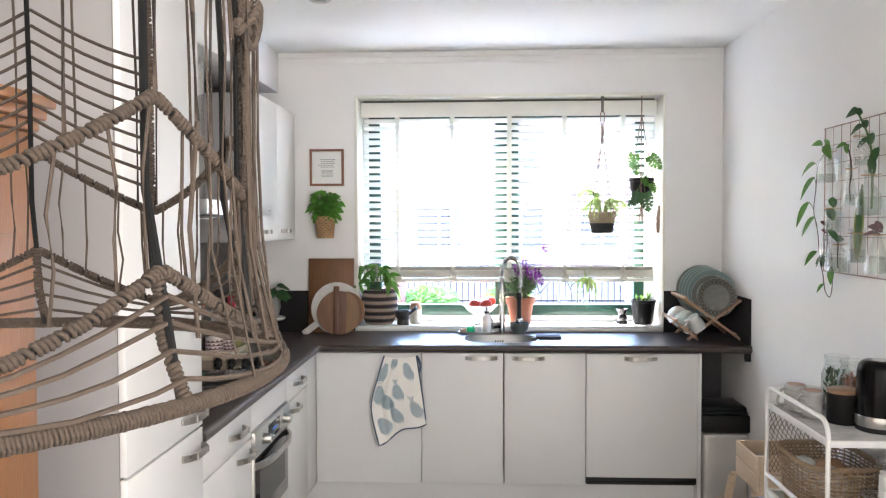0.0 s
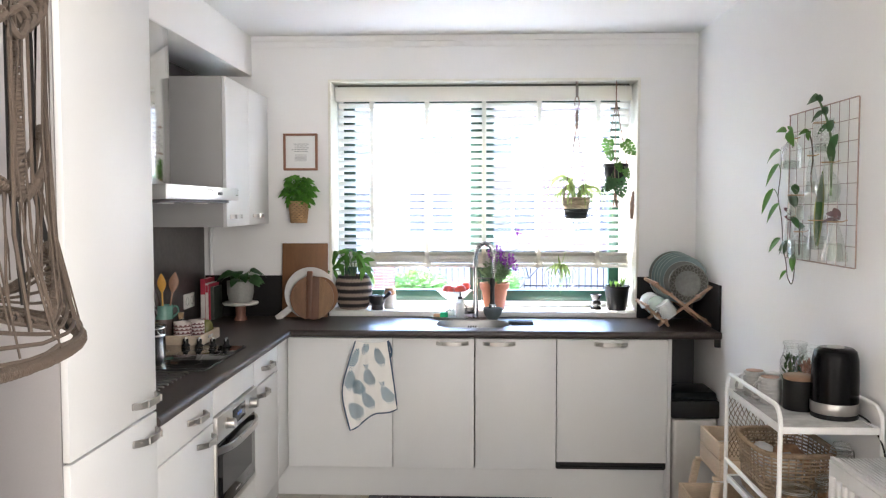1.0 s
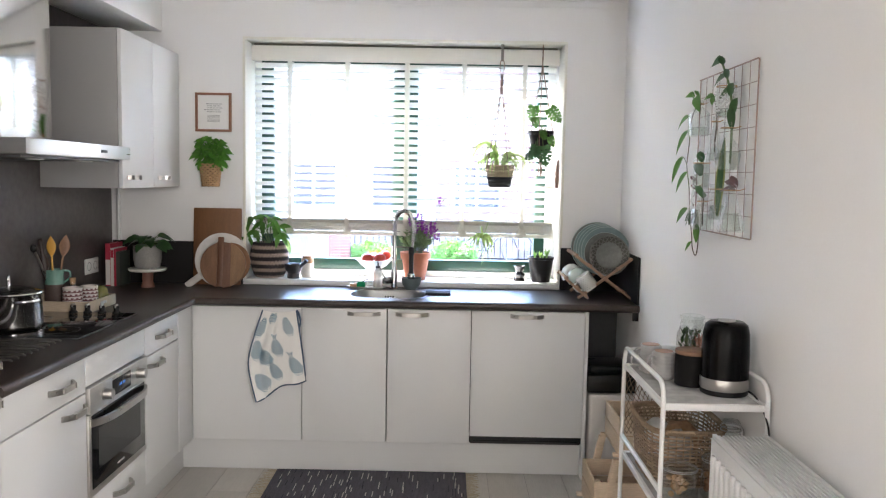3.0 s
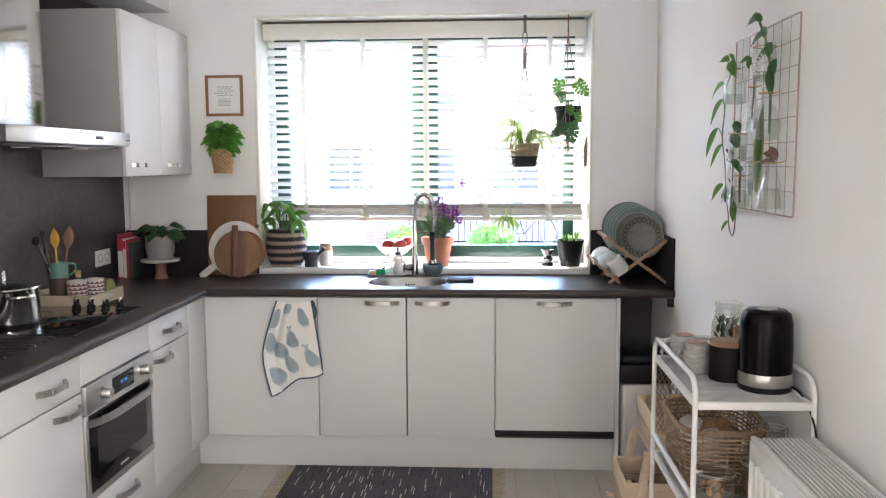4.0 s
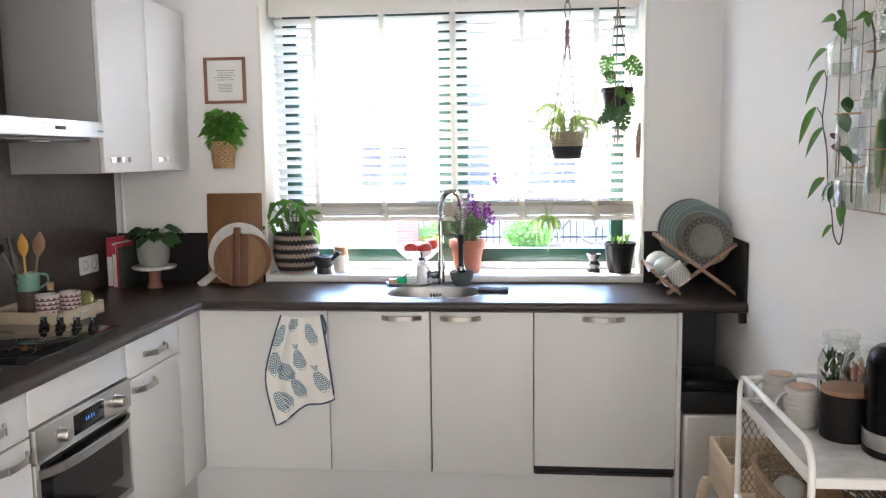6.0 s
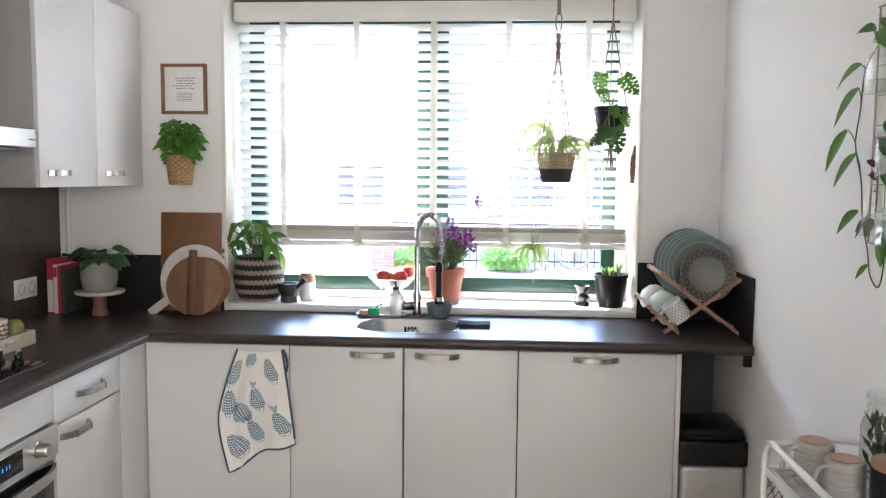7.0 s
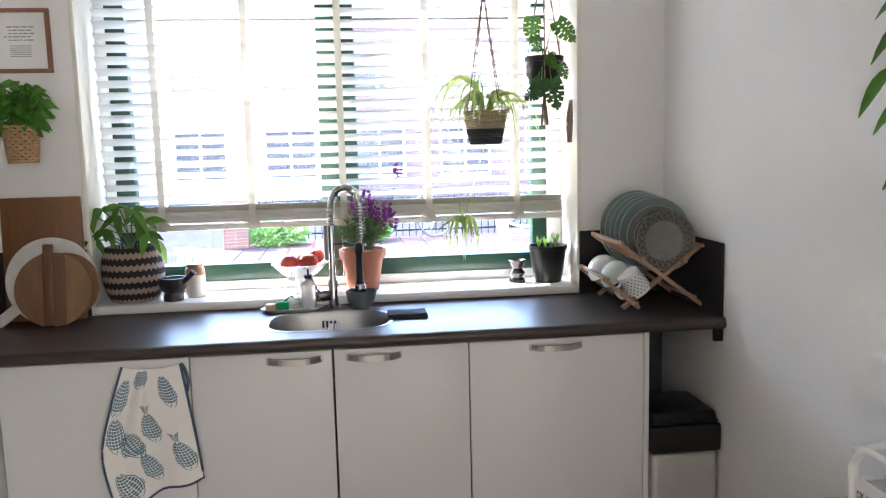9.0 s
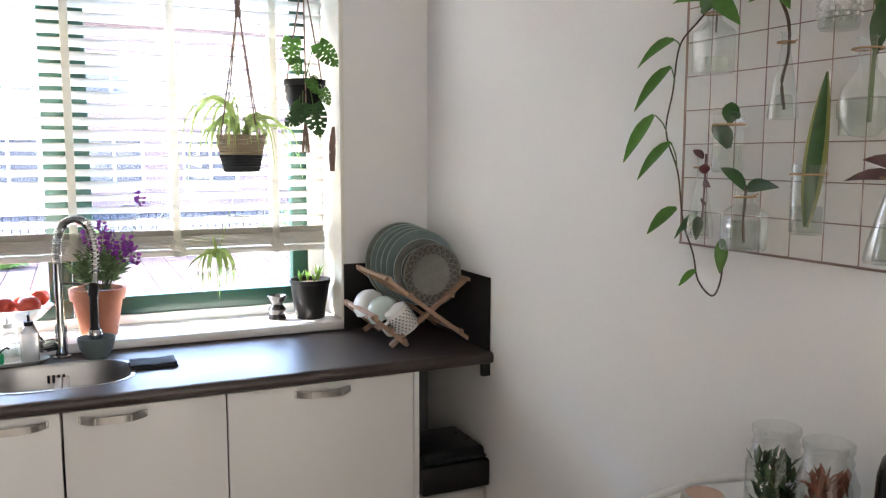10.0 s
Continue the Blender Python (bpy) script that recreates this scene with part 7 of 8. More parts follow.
def loc(ob, p):
    """A point of the wall plane (y, z, out from the wall) in the thing's own place."""
    return Vector((XR - 0.047 - (p[2] - 0.06) * 0.55, p[0], p[1])) - ob.location


def vine_leaf(ob, p, q, width, material=None, out=0.0):
    a, b = loc(ob, p), loc(ob, q)
    leaf_part(ob, a, b - a, (b - a).length * 0.90, width * 0.84, material or LEAF, 0.36, fold=0.4, up=(-0.65, -0.75, 0.3))


# climbing vine
vc = [loc(bA, (y, z, 0.06)) for y, z in ((3.228, 1.80), (3.232, 1.852), (3.285, 1.825), (3.334, 1.784), (3.35, 1.694), (3.368, 1.608), (3.326, 1.521), (3.305, 1.421), (3.27, 1.352), (3.252, 1.298), (3.21, 1.272), (3.188, 1.306), (3.183, 1.369))]
tube_part("vine_stem", bA, vc, 0.0019, TWIG, 6, 6)
for p, q, w in (((3.345, 1.80, 0.07), (3.458, 1.785, 0.10), 0.04), ((3.352, 1.744, 0.07), (3.465, 1.69, 0.10), 0.04), ((3.40, 1.645, 0.075), (3.491, 1.572, 0.11), 0.042),
                ((3.345, 1.585, 0.07), (3.446, 1.534, 0.10), 0.036), ((3.318, 1.445, 0.07), (3.398, 1.410, 0.11), 0.04), ((3.255, 1.32, 0.065), (3.298, 1.295, 0.09), 0.022),
                ((3.182, 1.392, 0.07), (3.182, 1.335, 0.075), 0.036), ((3.26, 1.85, 0.08), (3.19, 1.875, 0.13), 0.06), ((3.22, 1.86, 0.1), (3.12, 1.83, 0.12), 0.05),
                ((3.25, 1.865, 0.09), (3.33, 1.90, 0.12), 0.04), ((3.2, 1.86, 0.09), (3.15, 1.90, 0.12), 0.045)):
    vine_leaf(bA, p, q, w)
for y0, z0, y1, z1 in ((3.334, 1.784, 3.345, 1.80), (3.35, 1.70, 3.352, 1.744), (3.368, 1.61, 3.40, 1.645), (3.33, 1.53, 3.345, 1.585)):
    tube_part("petiole", bA, [loc(bA, (y0, z0, 0.06)), loc(bA, ((y0 + y1) / 2 - 0.006, (z0 + z1) / 2, 0.065)), loc(bA, (y1, z1, 0.07))], 0.0015, STEM, 4, 5)
tube_part("twig", bB, [loc(bB, (3.052, 1.64, 0.05)), loc(bB, (3.06, 1.69, 0.05)), loc(bB, (3.048, 1.74, 0.05)), loc(bB, (3.05, 1.80, 0.055)), loc(bB, (3.075, 1.85, 0.06))], 0.003, TWIG)
for p, q, w in (((3.075, 1.85, 0.06), (3.02, 1.83, 0.1), 0.03), ((3.075, 1.85, 0.06), (3.13, 1.86, 0.1), 0.03)):
    vine_leaf(bB, p, q, w)
for p, q, w in (((3.18, 1.57, 0.06), (3.215, 1.66, 0.08), 0.05), ((3.18, 1.62, 0.06), (3.165, 1.69, 0.08), 0.045), ((3.17, 1.63, 0.06), (3.135, 1.655, 0.09), 0.03)):
    vine_leaf(bC, p, q, w, LEAFD)
tube_part("stem", bD, [loc(bD, (3.255, 1.41, 0.05)), loc(bD, (3.25, 1.48, 0.05)), loc(bD, (3.245, 1.56, 0.055))], 0.002, BURG)
for p, q, w in (((3.247, 1.52, 0.06), (3.225, 1.56, 0.09), 0.03), ((3.248, 1.5, 0.06), (3.205, 1.51, 0.09), 0.025), ((3.25, 1.46, 0.06), (3.215, 1.475, 0.09), 0.024), ((3.25, 1.55, 0.06), (3.265, 1.585, 0.09), 0.022),
                ((3.255, 1.43, 0.06), (3.24, 1.395, 0.1), 0.03), ((3.26, 1.43, 0.06), (3.30, 1.41, 0.1), 0.03), ((3.26, 1.44, 0.06), (3.325, 1.40, 0.08), 0.02)):
    vine_leaf(bD, p, q, w, BURG if q[1] > 1.42 else LEAFD)
for p, q, w in (((3.126, 1.49, 0.07), (3.184, 1.575, 0.10), 0.034), ((3.122, 1.49, 0.07), (3.015, 1.545, 0.11), 0.036)):
    vine_leaf(bE, p, q, w, LEAFD)
tube_part("root", bE, [loc(bE, (3.124, 1.39, 0.07)), loc(bE, (3.128, 1.43, 0.07)), loc(bE, (3.124, 1.5, 0.07))], 0.003, TWIG)
SNK = mat("snake_plant_edge", (0.26, 0.28, 0.08), 0.4, var=0.15)
for w_, up_, mt_ in ((0.042, 0.0, SNK), (0.028, 0.0016, LEAFD)):
    bm = bmesh.new()
    a, b = loc(bF, (2.988, 1.43 + up_, 0.055 + up_ * 2)), loc(bF, (2.964, 1.70 - up_, 0.045 + up_ * 2))
    leaf(bm, a, b - a, (b - a).length, w_, 0.0, (-0.8, -0.6, 0.1), 0.25, 9)
    part("leaf", bm, mt_, bF, "upright snake plant leaf", smooth=60)
tube_part("stem", bG, [loc(bG, (2.87, 1.61, 0.065)), loc(bG, (2.868, 1.70, 0.065)), loc(bG, (2.862, 1.78, 0.07)), loc(bG, (2.885, 1.87, 0.085)), loc(bG, (2.94, 1.95, 0.1))], 0.004, STEM)
for p, q, w in (((2.865, 1.72, 0.065), (2.845, 1.85, 0.09), 0.04), ((2.866, 1.76, 0.07), (2.80, 1.87, 0.08), 0.04), ((2.875, 1.83, 0.08), (2.815, 1.905, 0.10), 0.042), ((2.88, 1.85, 0.08), (2.95, 1.84, 0.11), 0.04),
                ((2.90, 1.89, 0.09), (2.85, 1.945, 0.11), 0.038), ((2.91, 1.9, 0.09), (2.985, 1.895, 0.12), 0.04), ((2.93, 1.94, 0.1), (2.90, 1.985, 0.12), 0.04), ((2.94, 1.95, 0.1), (3.01, 1.965, 0.13), 0.06)):
    vine_leaf(bG, p, q, w, LEAFD)
STR = mat("striped_leaf", (0.13, 0.07, 0.07), 0.45, var=0.3, scale=30, bump=0.04)
for p, q, w in (((2.80, 1.53, 0.06), (2.87, 1.585, 0.1), 0.035), ((2.805, 1.53, 0.06), (2.80, 1.60, 0.1), 0.035), ((2.80, 1.53, 0.06), (2.75, 1.56, 0.1), 0.03), ((2.81, 1.52, 0.06), (2.9, 1.55, 0.11), 0.03)):
    vine_leaf(bI, p, q, w, STR)

# ---------------- tea towel ----------------
tw = thing("tea_towel", (-0.352, YD - 0.003, 0.862), "cream tea towel with blue fish print hung on the cabinet", "towel")
TWM = mat("cream_linen", (0.86, 0.84, 0.80), 0.95, var=0.04, scale=12, fine=400, bump=0.04)


def towel_pt(u, v):
    """u across 0 to 1, v down 0 to 1."""
    x = -0.095 + 0.19 * u
    spread = 0.35 + 0.65 * v ** 0.8
    x = (-0.088 + 0.175 * u) * (0.97 + 0.52 * v) + 0.005 - 0.03 * v - 0.03 * (1 - u) * math.sin(math.pi * min(1, v * 0.9))
    x += 0.045 * v ** 3 * (1 - u) + 0.018 * v * u - 0.017 * (1 - v) ** 1.5 - 0.014 * (1 - u) * math.exp(-((v - 0.55) / 0.22) ** 2)
    z = -v * (0.455 - 0.105 * u) - 0.012 * math.sin(math.pi * u) * (1 - v)
    z -= 0.012 * v * math.sin(u * 7 + 1)
    y = -0.010 - (0.012 + 0.02 * v) * (0.5 + 0.5 * math.sin(u * 8.5 + 0.2 + v * 1.2)) * (0.5 + 0.7 * v)
    f = min(1, max(0, (0.34 - 0.10 * v - u) / 0.07))
    y -= 0.030 * f * f * (3 - 2 * f) * (1 - 0.35 * v) * min(1, v * 4 + 0.2)
    y += 0.014 * math.exp(-((u - 0.40 + 0.10 * v) / 0.05) ** 2) * min(1, v * 4) * (1 - 0.4 * v)
    return Vector((x, y, z))


def towel_grid(u0, u1, v0, v1, nu, nv, off, inside=None):
    bm = bmesh.new()
    g = {}
    for i in range(nu + 1):
        for j in range(nv + 1):
            u, v = u0 + (u1 - u0) * i / nu, v0 + (v1 - v0) * j / nv
            g[i, j] = (u, v)
    vs = {}

    def vert(k):
        if k not in vs:
            p = towel_pt(*g[k])
            p.y -= off
            vs[k] = bm.verts.new(p)
        return vs[k]
    for i in range(nu):
        for j in range(nv):
            u, v = (g[i, j][0] + g[i + 1, j + 1][0]) / 2, (g[i, j][1] + g[i + 1, j + 1][1]) / 2
            if inside is None or inside(u, v):
                bm.faces.new([vert(k) for k in ((i, j), (i + 1, j), (i + 1, j + 1), (i, j + 1))])
    return bm


bm = towel_grid(0, 1, 0, 1, 40, 50, 0.0)
part("cloth", bm, TWM, tw)
bm = bmesh.new()
edge = [towel_pt(0.0, j / 14) for j in range(15)] + [towel_pt(i / 14, 1.0) for i in range(1, 15)] + [towel_pt(1.0, 1 - j / 14) for j in range(1, 15)]
sweep(bm, edge, 0.004, seg=6)
part("hem", bm, mat("navy_hem", (0.075, 0.115, 0.18), 0.95, var=0.2, fine=300, bump=0.15), tw, "navy blue hem")
FISH = mat("blue_fish_print", (0.085, 0.215, 0.30), 0.95, var=0.35, scale=90, fine=380, bump=0.02)


def fish(cu, cv, s, lean, tail):
    """A printed fish hanging head down: scales, outline and tail laid on the cloth."""
    bm = bmesh.new()

    def at(a, b):
        u, v = cu + (0.078 * a + 0.12 * lean * b) * s, cv + 0.108 * s * b
        p = towel_pt(min(0.99, max(0.01, u)), min(0.99, max(0.005, v)))
        p.y -= 0.0012
        return p

    def half(b):
        return max(0.0, 1 - abs(b) ** 2.2) ** 0.6 * (0.95 if b > 0 else 0.95 - 0.15 * b * b)

    def quad(c):
        if all(cv + 0.108 * s * q[1] > 0.012 for q in c):
            bm.faces.new([bm.verts.new(at(*q)) for q in c])
    rows, cols = 9, 5
    for r in range(rows):
        b0, b1 = -0.95 + 1.62 * r / rows, -0.95 + 1.62 * (r + 0.74) / rows
        for c in range(cols):
            g = 0.11
            lo, hi = -1 + 2 * (c + g) / cols, -1 + 2 * (c + 1 - g) / cols
            bow = lambda k: 0.10 * (1 - k * k)
            quad([(lo * half(b0), b0 + bow(lo)), (hi * half(b0), b0 + bow(hi)), (hi * half(b1), b1 + bow(hi)), (lo * half(b1), b1 + bow(lo))])
    for sg in (-1, 1):
        for k in range(18):
            b0, b1 = -0.99 + 1.98 * k / 18, -0.99 + 1.98 * (k + 1) / 18
            quad([(sg * (half(b0) * 1.02 + 0.02), b0), (sg * (half(b0) * 1.02 + 0.12), b0), (sg * (half(b1) * 1.02 + 0.12), b1), (sg * (half(b1) * 1.02 + 0.02), b1)])
        # side fin
        for k in range(3):
            quad([(sg * 0.98, 0.1 + 0.14 * k), (sg * 1.28, 0.0 + 0.14 * k), (sg * 1.26, 0.07 + 0.14 * k), (sg * 0.97, 0.17 + 0.14 * k)])
        if tail:
            for k in range(4):
                x0, x1 = 0.06 + 0.11 * k, 0.12 + 0.11 * k
                quad([(sg * x0 * 0.45, -1.0), (sg * x1 * 0.45, -1.0), (sg * x1 * 1.55, -1.46 - 0.04 * k), (sg * x0 * 1.55, -1.44 - 0.04 * k)])
    quad([(-0.18, 0.80), (0.02, 0.80), (0.02, 0.88), (-0.18, 0.88)])
    tagged(part("fish_print", bm, FISH, tw, smooth=60), "blue printed fish")


for cu, cv, s_, ln, tl3 in ((0.11, 0.19, 1, -0.2, False), (0.34, 0.055, 0.85, 0.0, False), (0.73, 0.205, 1.15, 0.5, True), (0.51, 0.49, 1.05, 0.45, True), (0.14, 0.45, 1.05, 0.3, False), (0.31, 0.585, 0.95, 0.5, False), (0.85, 0.76, 1.1, 0.4, True), (0.44, 0.80, 1.0, 0.45, True), (0.19, 0.83, 1.0, 0.4, False)):
    fish(cu, cv, s_ * 1.12, ln, tl3)
tube_part("hanging_loop", tw, [(0.074, -0.012, 0.0), (0.086, -0.018, -0.02), (0.094, -0.02, -0.055), (0.088, -0.014, -0.085)], 0.0055, MATS["navy_hem"], 5, 6, "navy hanging loop")

# ---------------- rug ----------------
rg = thing("rug", (0.105, 4.01, 0.0), "woven grey-violet rag rug with fringed ends on the floor", "rug")
bm = bmesh.new()
box(bm, -0.495, 0.495, -0.31, 0.31, 0.001, 0.009, 0.003)
part("weave", bm, mat("grey_violet_rag", (0.085, 0.08, 0.10), 0.95, var=0.4, scale=25, fine=160, bump=0.3, stretch=(3, 0.4, 1)), rg)
bm = bmesh.new()
bm2 = bmesh.new()
r9 = random.Random(12)
for i in range(130):
    x, y = r9.uniform(-0.48, 0.48), r9.uniform(-0.29, 0.26)
    l = r9.uniform(0.03, 0.1)
    (box)(bm if i % 3 else bm2, x - 0.0022, x + 0.0022, y, min(0.305, y + l), 0.0085, 0.0105, 0.0006, 1)
tagged(part("pale_weft", bm, mat("pale_rag", (0.55, 0.53, 0.50), 0.95, var=0.2), rg, "pale woven dashes"), kind="stuff")
tagged(part("dark_weft", bm2, mat("dark_rag", (0.03, 0.03, 0.045), 0.95, var=0.2), rg, "dark woven dashes"), kind="stuff")
bm = bmesh.new()
for sx in (-1, 1):
    for i in range(70):
        y = -0.305 + i * 0.0088
        sweep(bm, [(sx * 0.494, y, 0.004), (sx * (0.52 + r9.uniform(0, 0.012)), y + r9.uniform(-0.006, 0.006), 0.004), (sx * (0.548 + r9.uniform(-0.012, 0.016)), y + r9.uniform(-0.015, 0.015), 0.003)], 0.0017, seg=4)
tagged(part("fringe", bm, mat("beige_fringe", (0.42, 0.36, 0.27), 0.95, var=0.2), rg, "beige knotted fringe"), kind="stuff")

# ---------------- outside ----------------
GZ0 = -0.28
bm = bmesh.new()
box(bm, -90, 90, YO + 0.03, 110, GZ0 - 0.1, GZ0)
struct("ground", bm, mat("street_asphalt", (0.033, 0.035, 0.043), 0.95, spec=0.05, var=0.2, scale=0.7, fine=12, bump=0.1), "grey street surface outside the window", "ground")
pv = tagged(new("pavement", None), "reddish brick-paved front yard", "pavement", kind="structure")
bm = bmesh.new()
box(bm, -1.95, 9.1, YO + 0.04, 17.45, GZ0 + 0.001, GZ0 + 0.02)
part("bed", bm, mat("paving_joint", (0.07, 0.062, 0.058), 0.95, spec=0.05), pv)
bm = bmesh.new()
box(bm, 0, 0.39, 0, 0.39, 0, 0.025, 0.006, 1)
slab = mesh_of("paving_slab", bm, mat("red_grey_paver", (0.062, 0.047, 0.048), 0.95, spec=0.05, var=0.2, scale=5, fine=60, bump=0.15, tint=0.15))
for i in range(20):
    for j in range(15):
        ob = new("paving_slab", slab)
        ob.parent = pv
        ob.location = (-1.94 + i * 0.4, 11.4 + j * 0.4, GZ0 + 0.012)
# planter of brick with shrubs
BRICK = mat("brown_brick", (0.21, 0.10, 0.075), 0.9, var=0.25, scale=3, fine=50, bump=0.15, tint=0.15)


def shrub(loc, rx, ry, rz, seed, label, n=1400, size=0.085):
    ob = thing("shrub", loc, label, "shrub", "shrubs in the yard")
    r = random.Random(seed)
    bm = bmesh.new()
    for k in range(9):
        a = k * 0.7
        sweep(bm, smooth_path([(0, 0, 0), (math.cos(a) * rx * 0.4, math.sin(a) * ry * 0.4, rz * 0.8), (math.cos(a) * rx * 0.8, math.sin(a) * ry * 0.8, rz * 1.3)], 4), 0.012, seg=5)
    part("branches", bm, TWIG, ob)
    bush(ob, (0, 0, rz * 0.95), rx, ry, rz, n, size, LEAFB, seed, "leaves", 0.3)


bw2 = thing("brick_pier", (-1.9, 16.35, GZ0 + 0.037), "low brown brick garden pier", "brick pier")
for c in range(14):
    for s in range(2):
        for q in range(2):
            bm = bmesh.new()
            if c % 2:
                box(bm, q * 0.215, q * 0.215 + 0.205, s * 0.108, s * 0.108 + 0.1, c * 0.062, c * 0.062 + 0.052, 0.003, 1)
            else:
                box(bm, s * 0.108 * 2, s * 0.216 + 0.205, q * 0.108, q * 0.108 + 0.1, c * 0.062, c * 0.062 + 0.052, 0.003, 1)
            part("brick", bm, BRICK, bw2, smooth=0)
bm = bmesh.new()
box(bm, 0.006, 0.42, 0.006, 0.2, 0, 0.865)
part("mortar_core", bm, mat("mortar", (0.3, 0.28, 0.26), 0.95), bw2)
shrub((-1.02, 16.7, GZ0 + 0.037), 0.58, 0.35, 0.24, 41, "low green hedge shrub beside the brick pier")
shrub((0.6, 16.8, GZ0 + 0.037), 0.46, 0.35, 0.26, 42, "low green hedge shrub along the railing")
shrub((4.9, 18.9, GZ0), 1.2, 0.5, 0.4, 43, "green shrub behind the railing", 900)
# railing
rl = thing("garden_railing", (-1.65, 17.55, GZ0), "dark iron garden railing", "railing")
for i in range(66):
    bm = bmesh.new()
    sweep(bm, [(i * 0.13, 0, 0), (i * 0.13, 0, 0.92)], 0.009, seg=6)
    part("bar", bm, BLACKMETAL, rl)
for z in (0.12, 0.86):
    bm = bmesh.new()
    box(bm, -0.02, 8.5, -0.012, 0.012, z, z + 0.03)
    part("cross_rail", bm, BLACKMETAL, rl)


def bicycle(loc, rz):
    ob = thing("bicycle", loc, "parked city bicycle leaning at the railing", "bicycle", rz=rz)
    for x in (0, 1.08):
        bm = bmesh.new()
        sweep(bm, [(x + 0.335 * math.cos(a / 40 * 6.283), 0, 0.345 + 0.335 * math.sin(a / 40 * 6.283)) for a in range(40)], 0.022, seg=7, closed=True, up=(0, 1, 0))
        wl = part("wheel", bm, mat("tyre_grey", (0.13, 0.12, 0.115), 0.7), ob)
        bm = bmesh.new()
        for k in range(28):
            a = k / 28 * 6.283
            sweep(bm, [(x, 0, 0.345), (x + 0.32 * math.cos(a), 0, 0.345 + 0.32 * math.sin(a))], 0.004, seg=4)
        lathe(bm, [(0, -0.04), (0.03, -0.04), (0.03, 0.04), (0, 0.04)], 12, m=pose(x, 0, 0.345, 90, 0, 0))
        tagged(part("spokes", bm, CHROME, wl), kind="stuff")
    FRM = mat("bike_paint", (0.03, 0.035, 0.045), 0.35, 0.3)
    for a, b, r in (((0, 0, 0.345), (0.42, 0, 0.3), 0.012), ((0.42, 0, 0.3), (0.26, 0, 0.9), 0.016), ((0, 0, 0.345), (0.3, 0, 0.75), 0.01), ((0.42, 0, 0.3), (0.86, 0, 0.82), 0.017), ((0.3, 0, 0.76), (0.84, 0, 0.88), 0.015), ((0.82, 0, 0.98), (1.08, 0, 0.345), 0.014)):
        bm = bmesh.new()
        sweep(bm, [a, b], r, seg=8)
        part("frame_tube", bm, FRM, ob)
    tube_part("handlebar", ob, [(0.66, -0.28, 1.02), (0.78, -0.2, 1.06), (0.82, 0, 1.03), (0.78, 0.2, 1.06), (0.66, 0.28, 1.02)], 0.012, CHROME)
    bm = bmesh.new()
    box(bm, 0.12, 0.36, -0.07, 0.07, 0.9, 0.96, 0.025)
    part("saddle", bm, BLACK, ob)


bicycle((0.86, 17.1, GZ0 + 0.037), 2)
# white garden chair
ch = thing("garden_chair", (-1.15, 8.4, GZ0 + 0.037), "white moulded plastic garden chair in the yard", "chair", rz=-35)
for sx in (-0.22, 0.22):
    for sy in (-0.2, 0.2):
        bm = bmesh.new()
        sweep(bm, [(sx * 1.1, sy * 1.15, 0), (sx, sy, 0.42)], 0.02, seg=8)
        part("leg", bm, WHITEPLASTIC, ch)
    tube_part("armrest", ch, [(sx * 1.15, -0.22, 0.42), (sx * 1.22, -0.2, 0.64), (sx * 1.2, 0.1, 0.66), (sx, 0.24, 0.72)], 0.018, WHITEPLASTIC)
bm = bmesh.new()
box(bm, -0.24, 0.24, -0.22, 0.22, 0.415, 0.44, 0.01)
part("seat", bm, WHITEPLASTIC, ch)
for i in range(5):
    bm = bmesh.new()
    x = -0.18 + i * 0.09
    sweep(bm, [(x, 0.2, 0.44), (x * 1.05, 0.28, 0.9)], 0.05, 0.012, up=(0, 1, 0))
    part("back_slat", bm, WHITEPLASTIC, ch)
bm = bmesh.new()
box(bm, -0.25, 0.25, 0.262, 0.30, 0.88, 0.94, 0.012)
part("back_rail", bm, WHITEPLASTIC, ch)

copy_thing(ch, pose(2.45, 11.9, GZ0 + 0.037, 0, 0, 60))


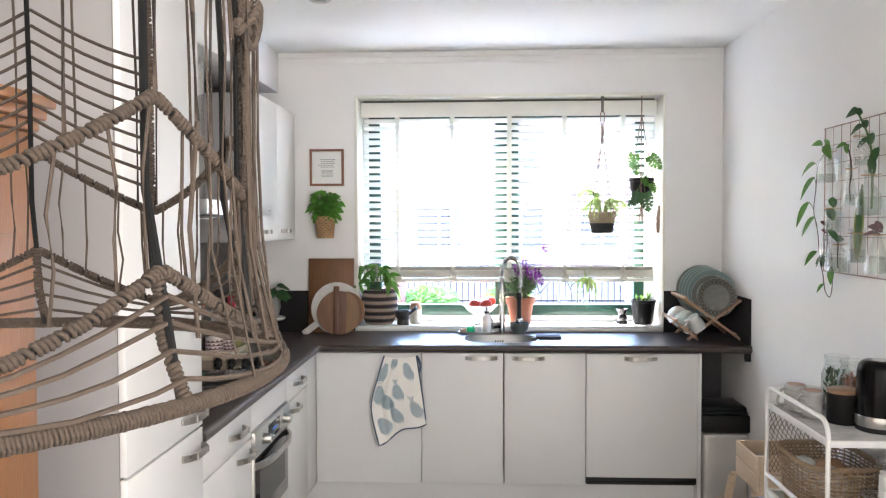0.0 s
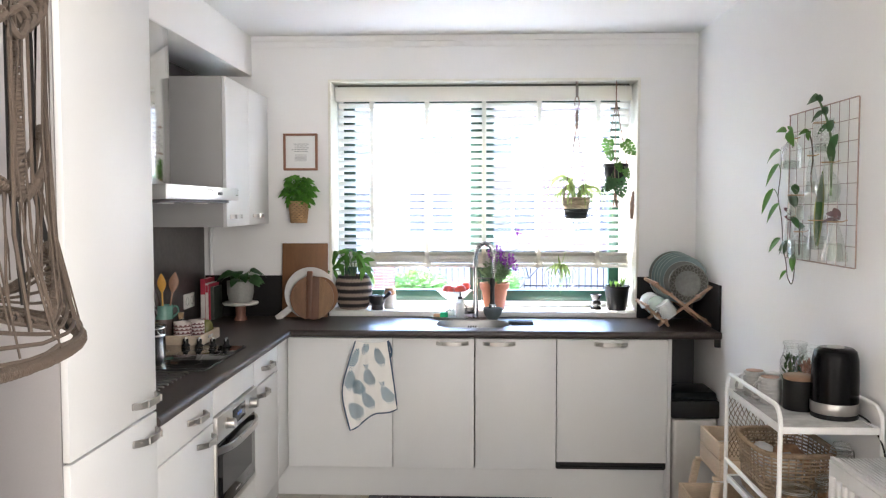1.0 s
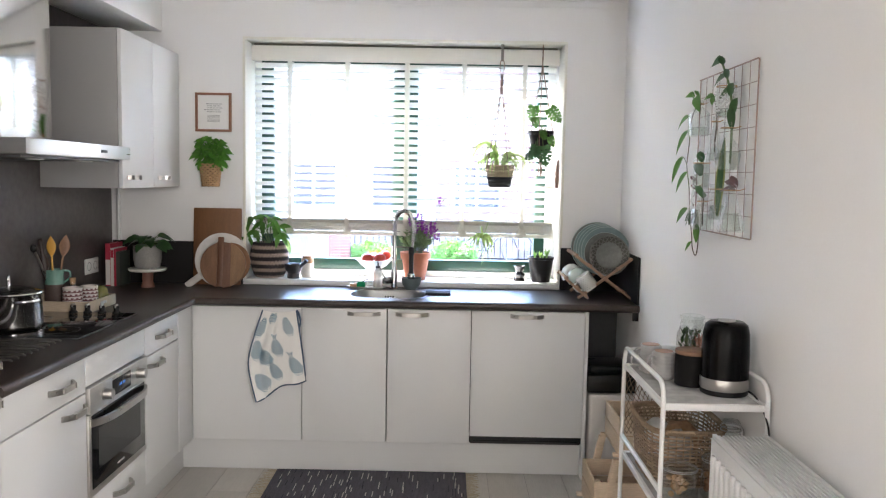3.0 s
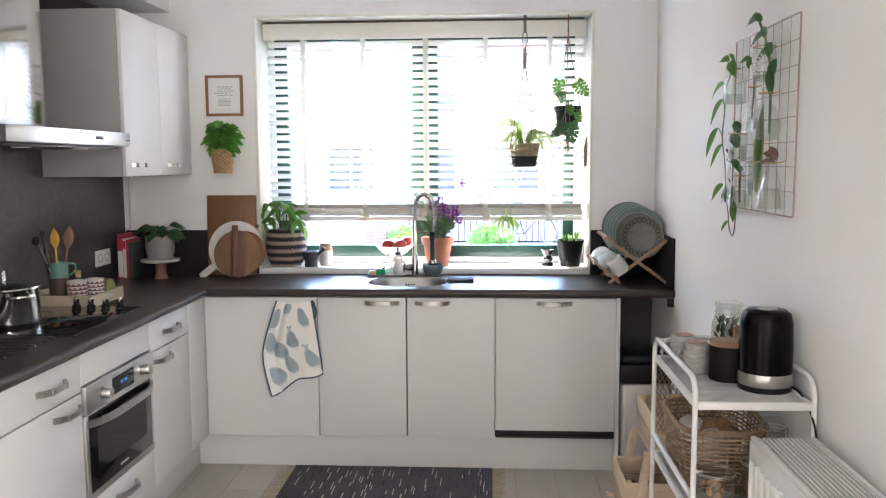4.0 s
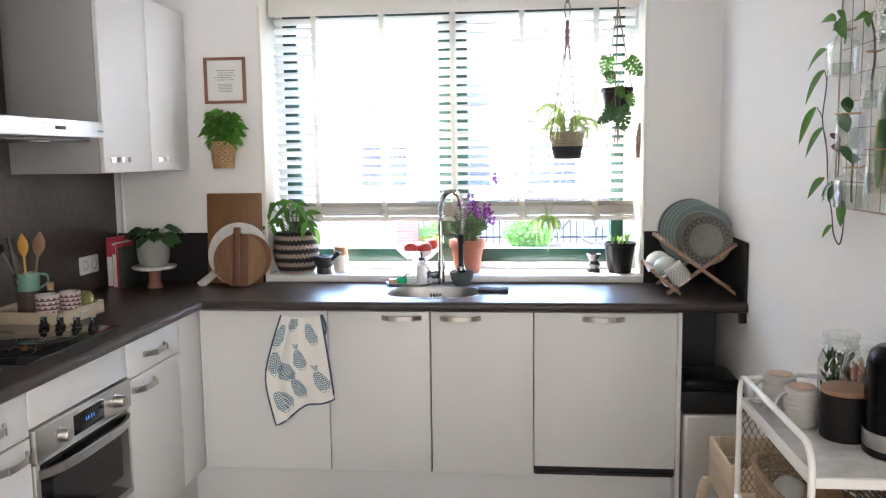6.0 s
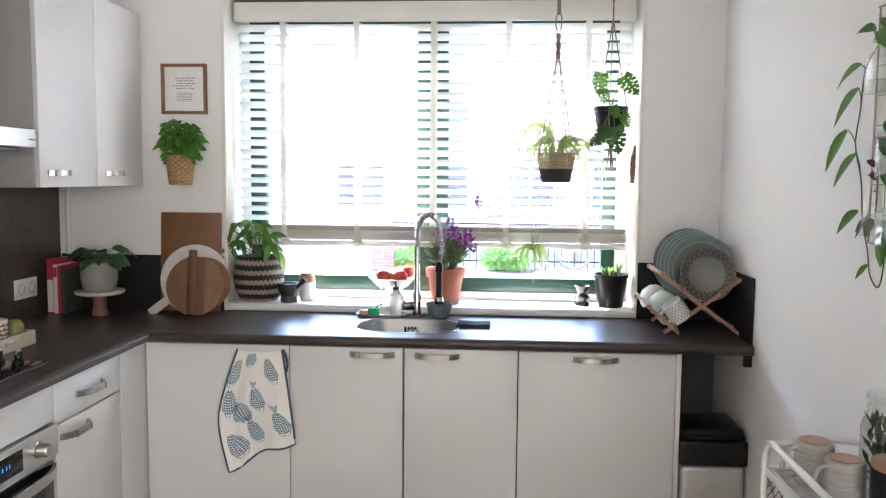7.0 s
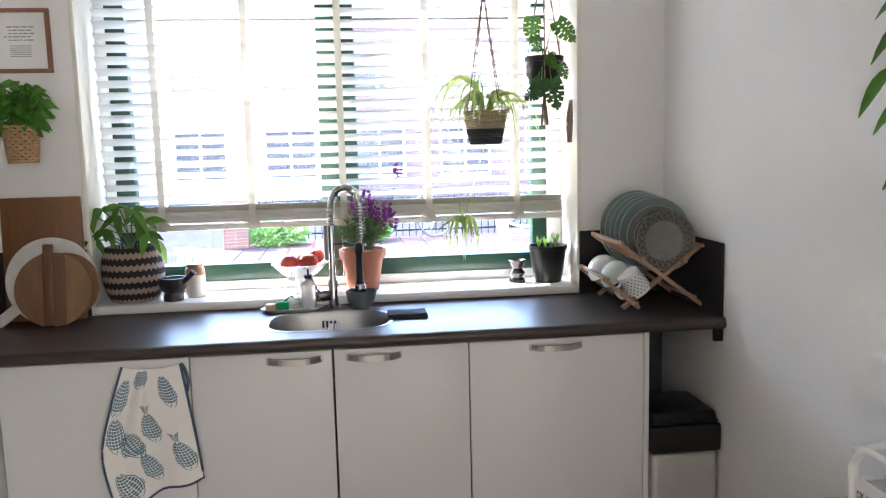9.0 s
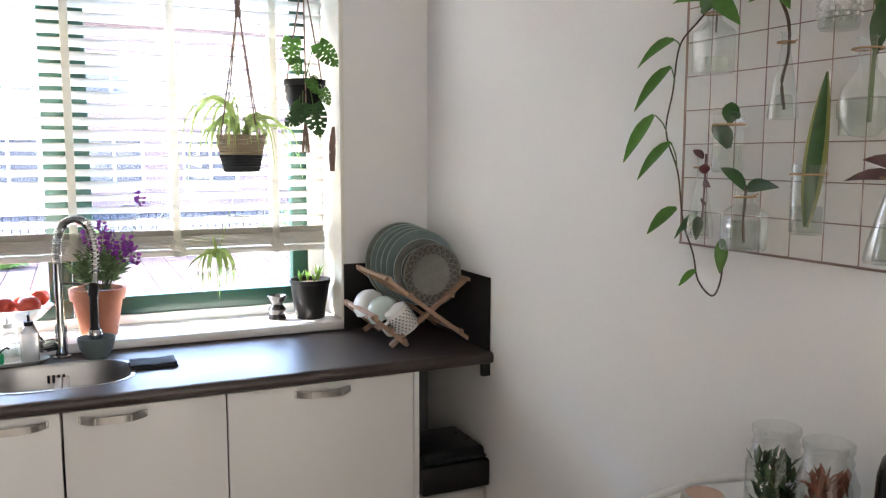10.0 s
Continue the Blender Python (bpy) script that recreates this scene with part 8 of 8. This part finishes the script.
def house(x0, x1, y, h, material, label, cols, seed):
    """A terraced house across the street with its front at y."""
    ob = thing("terraced_house", (x0, y, GZ0), label, "house", "houses across the street")
    w = x1 - x0
    bm = bmesh.new()
    box(bm, 0, w, 0.25, 8, 0, h)
    part("wall_core", bm, material, ob)
    step = w / cols
    xs = [0.0]
    for c in range(cols):
        xs += [c * step + step * 0.2, c * step + step * 0.8]
    xs.append(w)
    rows = [(0.7, 2.4), (3.5, 5.1)]
    zs = [0, 0.7, 2.4, 3.5, 5.1, h]
    bm = bmesh.new()
    for i in range(len(zs) - 1):
        solid_row = (i % 2 == 0)
        if solid_row:
            box(bm, 0, w, 0, 0.249, zs[i], zs[i + 1])
        else:
            for k in range(0, len(xs) - 1, 2):
                box(bm, xs[k], xs[k + 1], 0, 0.249, zs[i], zs[i + 1])
    part("facade", bm, material, ob)
    for c in range(cols):
        for z0, z1 in rows:
            a, b = xs[1 + 2 * c], xs[2 + 2 * c]
            bm = bmesh.new()
            for p in ((a, a + 0.08, z0, z1), (b - 0.08, b, z0, z1), (a + 0.08, b - 0.08, z0, z0 + 0.08), (a + 0.08, b - 0.08, z1 - 0.08, z1), ((a + b) / 2 - 0.04, (a + b) / 2 + 0.04, z0 + 0.08, z1 - 0.08)):
                box(bm, p[0], p[1], 0.1, 0.18, p[2], p[3])
            wn_ = part("window", bm, TRIM, ob, "white-framed window", smooth=0)
            bm = bmesh.new()
            box(bm, a + 0.08, b - 0.08, 0.15, 0.16, z0 + 0.08, z1 - 0.08)
            part("pane", bm, mat("far_pane", (0.05, 0.06, 0.07), 0.08, bump=0.0), wn_, smooth=0)
    bm = bmesh.new()
    v = [bm.verts.new(p) for p in ((-0.1, -0.3, h), (w + 0.1, -0.3, h), (w + 0.1, 8.2, h), (-0.1, 8.2, h), (-0.1, 4, h + 2.6), (w + 0.1, 4, h + 2.6))]
    for f in ((0, 1, 5, 4), (2, 3, 4, 5), (0, 4, 3), (1, 2, 5), (0, 3, 2, 1)):
        bm.faces.new([v[k] for k in f])
    part("roof", bm, mat("dark_roof_tile", (0.09, 0.07, 0.065), 0.85, var=0.25, scale=3, fine=20), ob, smooth=0)


FB = mat("far_brick", (0.125, 0.082, 0.085), 0.9, var=0.15, scale=1.2, fine=30, bump=0.1)
FB2 = mat("far_render", (0.46, 0.45, 0.44), 0.9, var=0.1, scale=1.2, fine=30)
for k in range(6):
    house(-27 + k * 9, -18.02 + k * 9, 30, 6.0, FB2 if k in (2, 5) else FB, "two-storey brick terraced house with white windows across the street", 3, k)

# ---------------- floor planks ----------------
PL = mat("pale_plank", (0.50, 0.47, 0.43), 0.45, var=0.12, scale=2.2, fine=30, bump=0.03, stretch=(6, 0.5, 1), tint=0.07)
bm = bmesh.new()
box(bm, 0.001, 0.194, 0.001, 1.247, -0.0035, 0, 0.0012, 1)
plank = mesh_of("plank", bm, PL)
for i in range(15):
    for j in range(7):
        y = -3.0 + j * 1.249 - (i * 0.43) % 1.249
        x = XL + i * 0.1955
        if y + 1.249 < YF or y > 4.4:
            continue
        ob = new("plank", plank)
        ob.parent = floor
        ob.location = (x, y, 0)
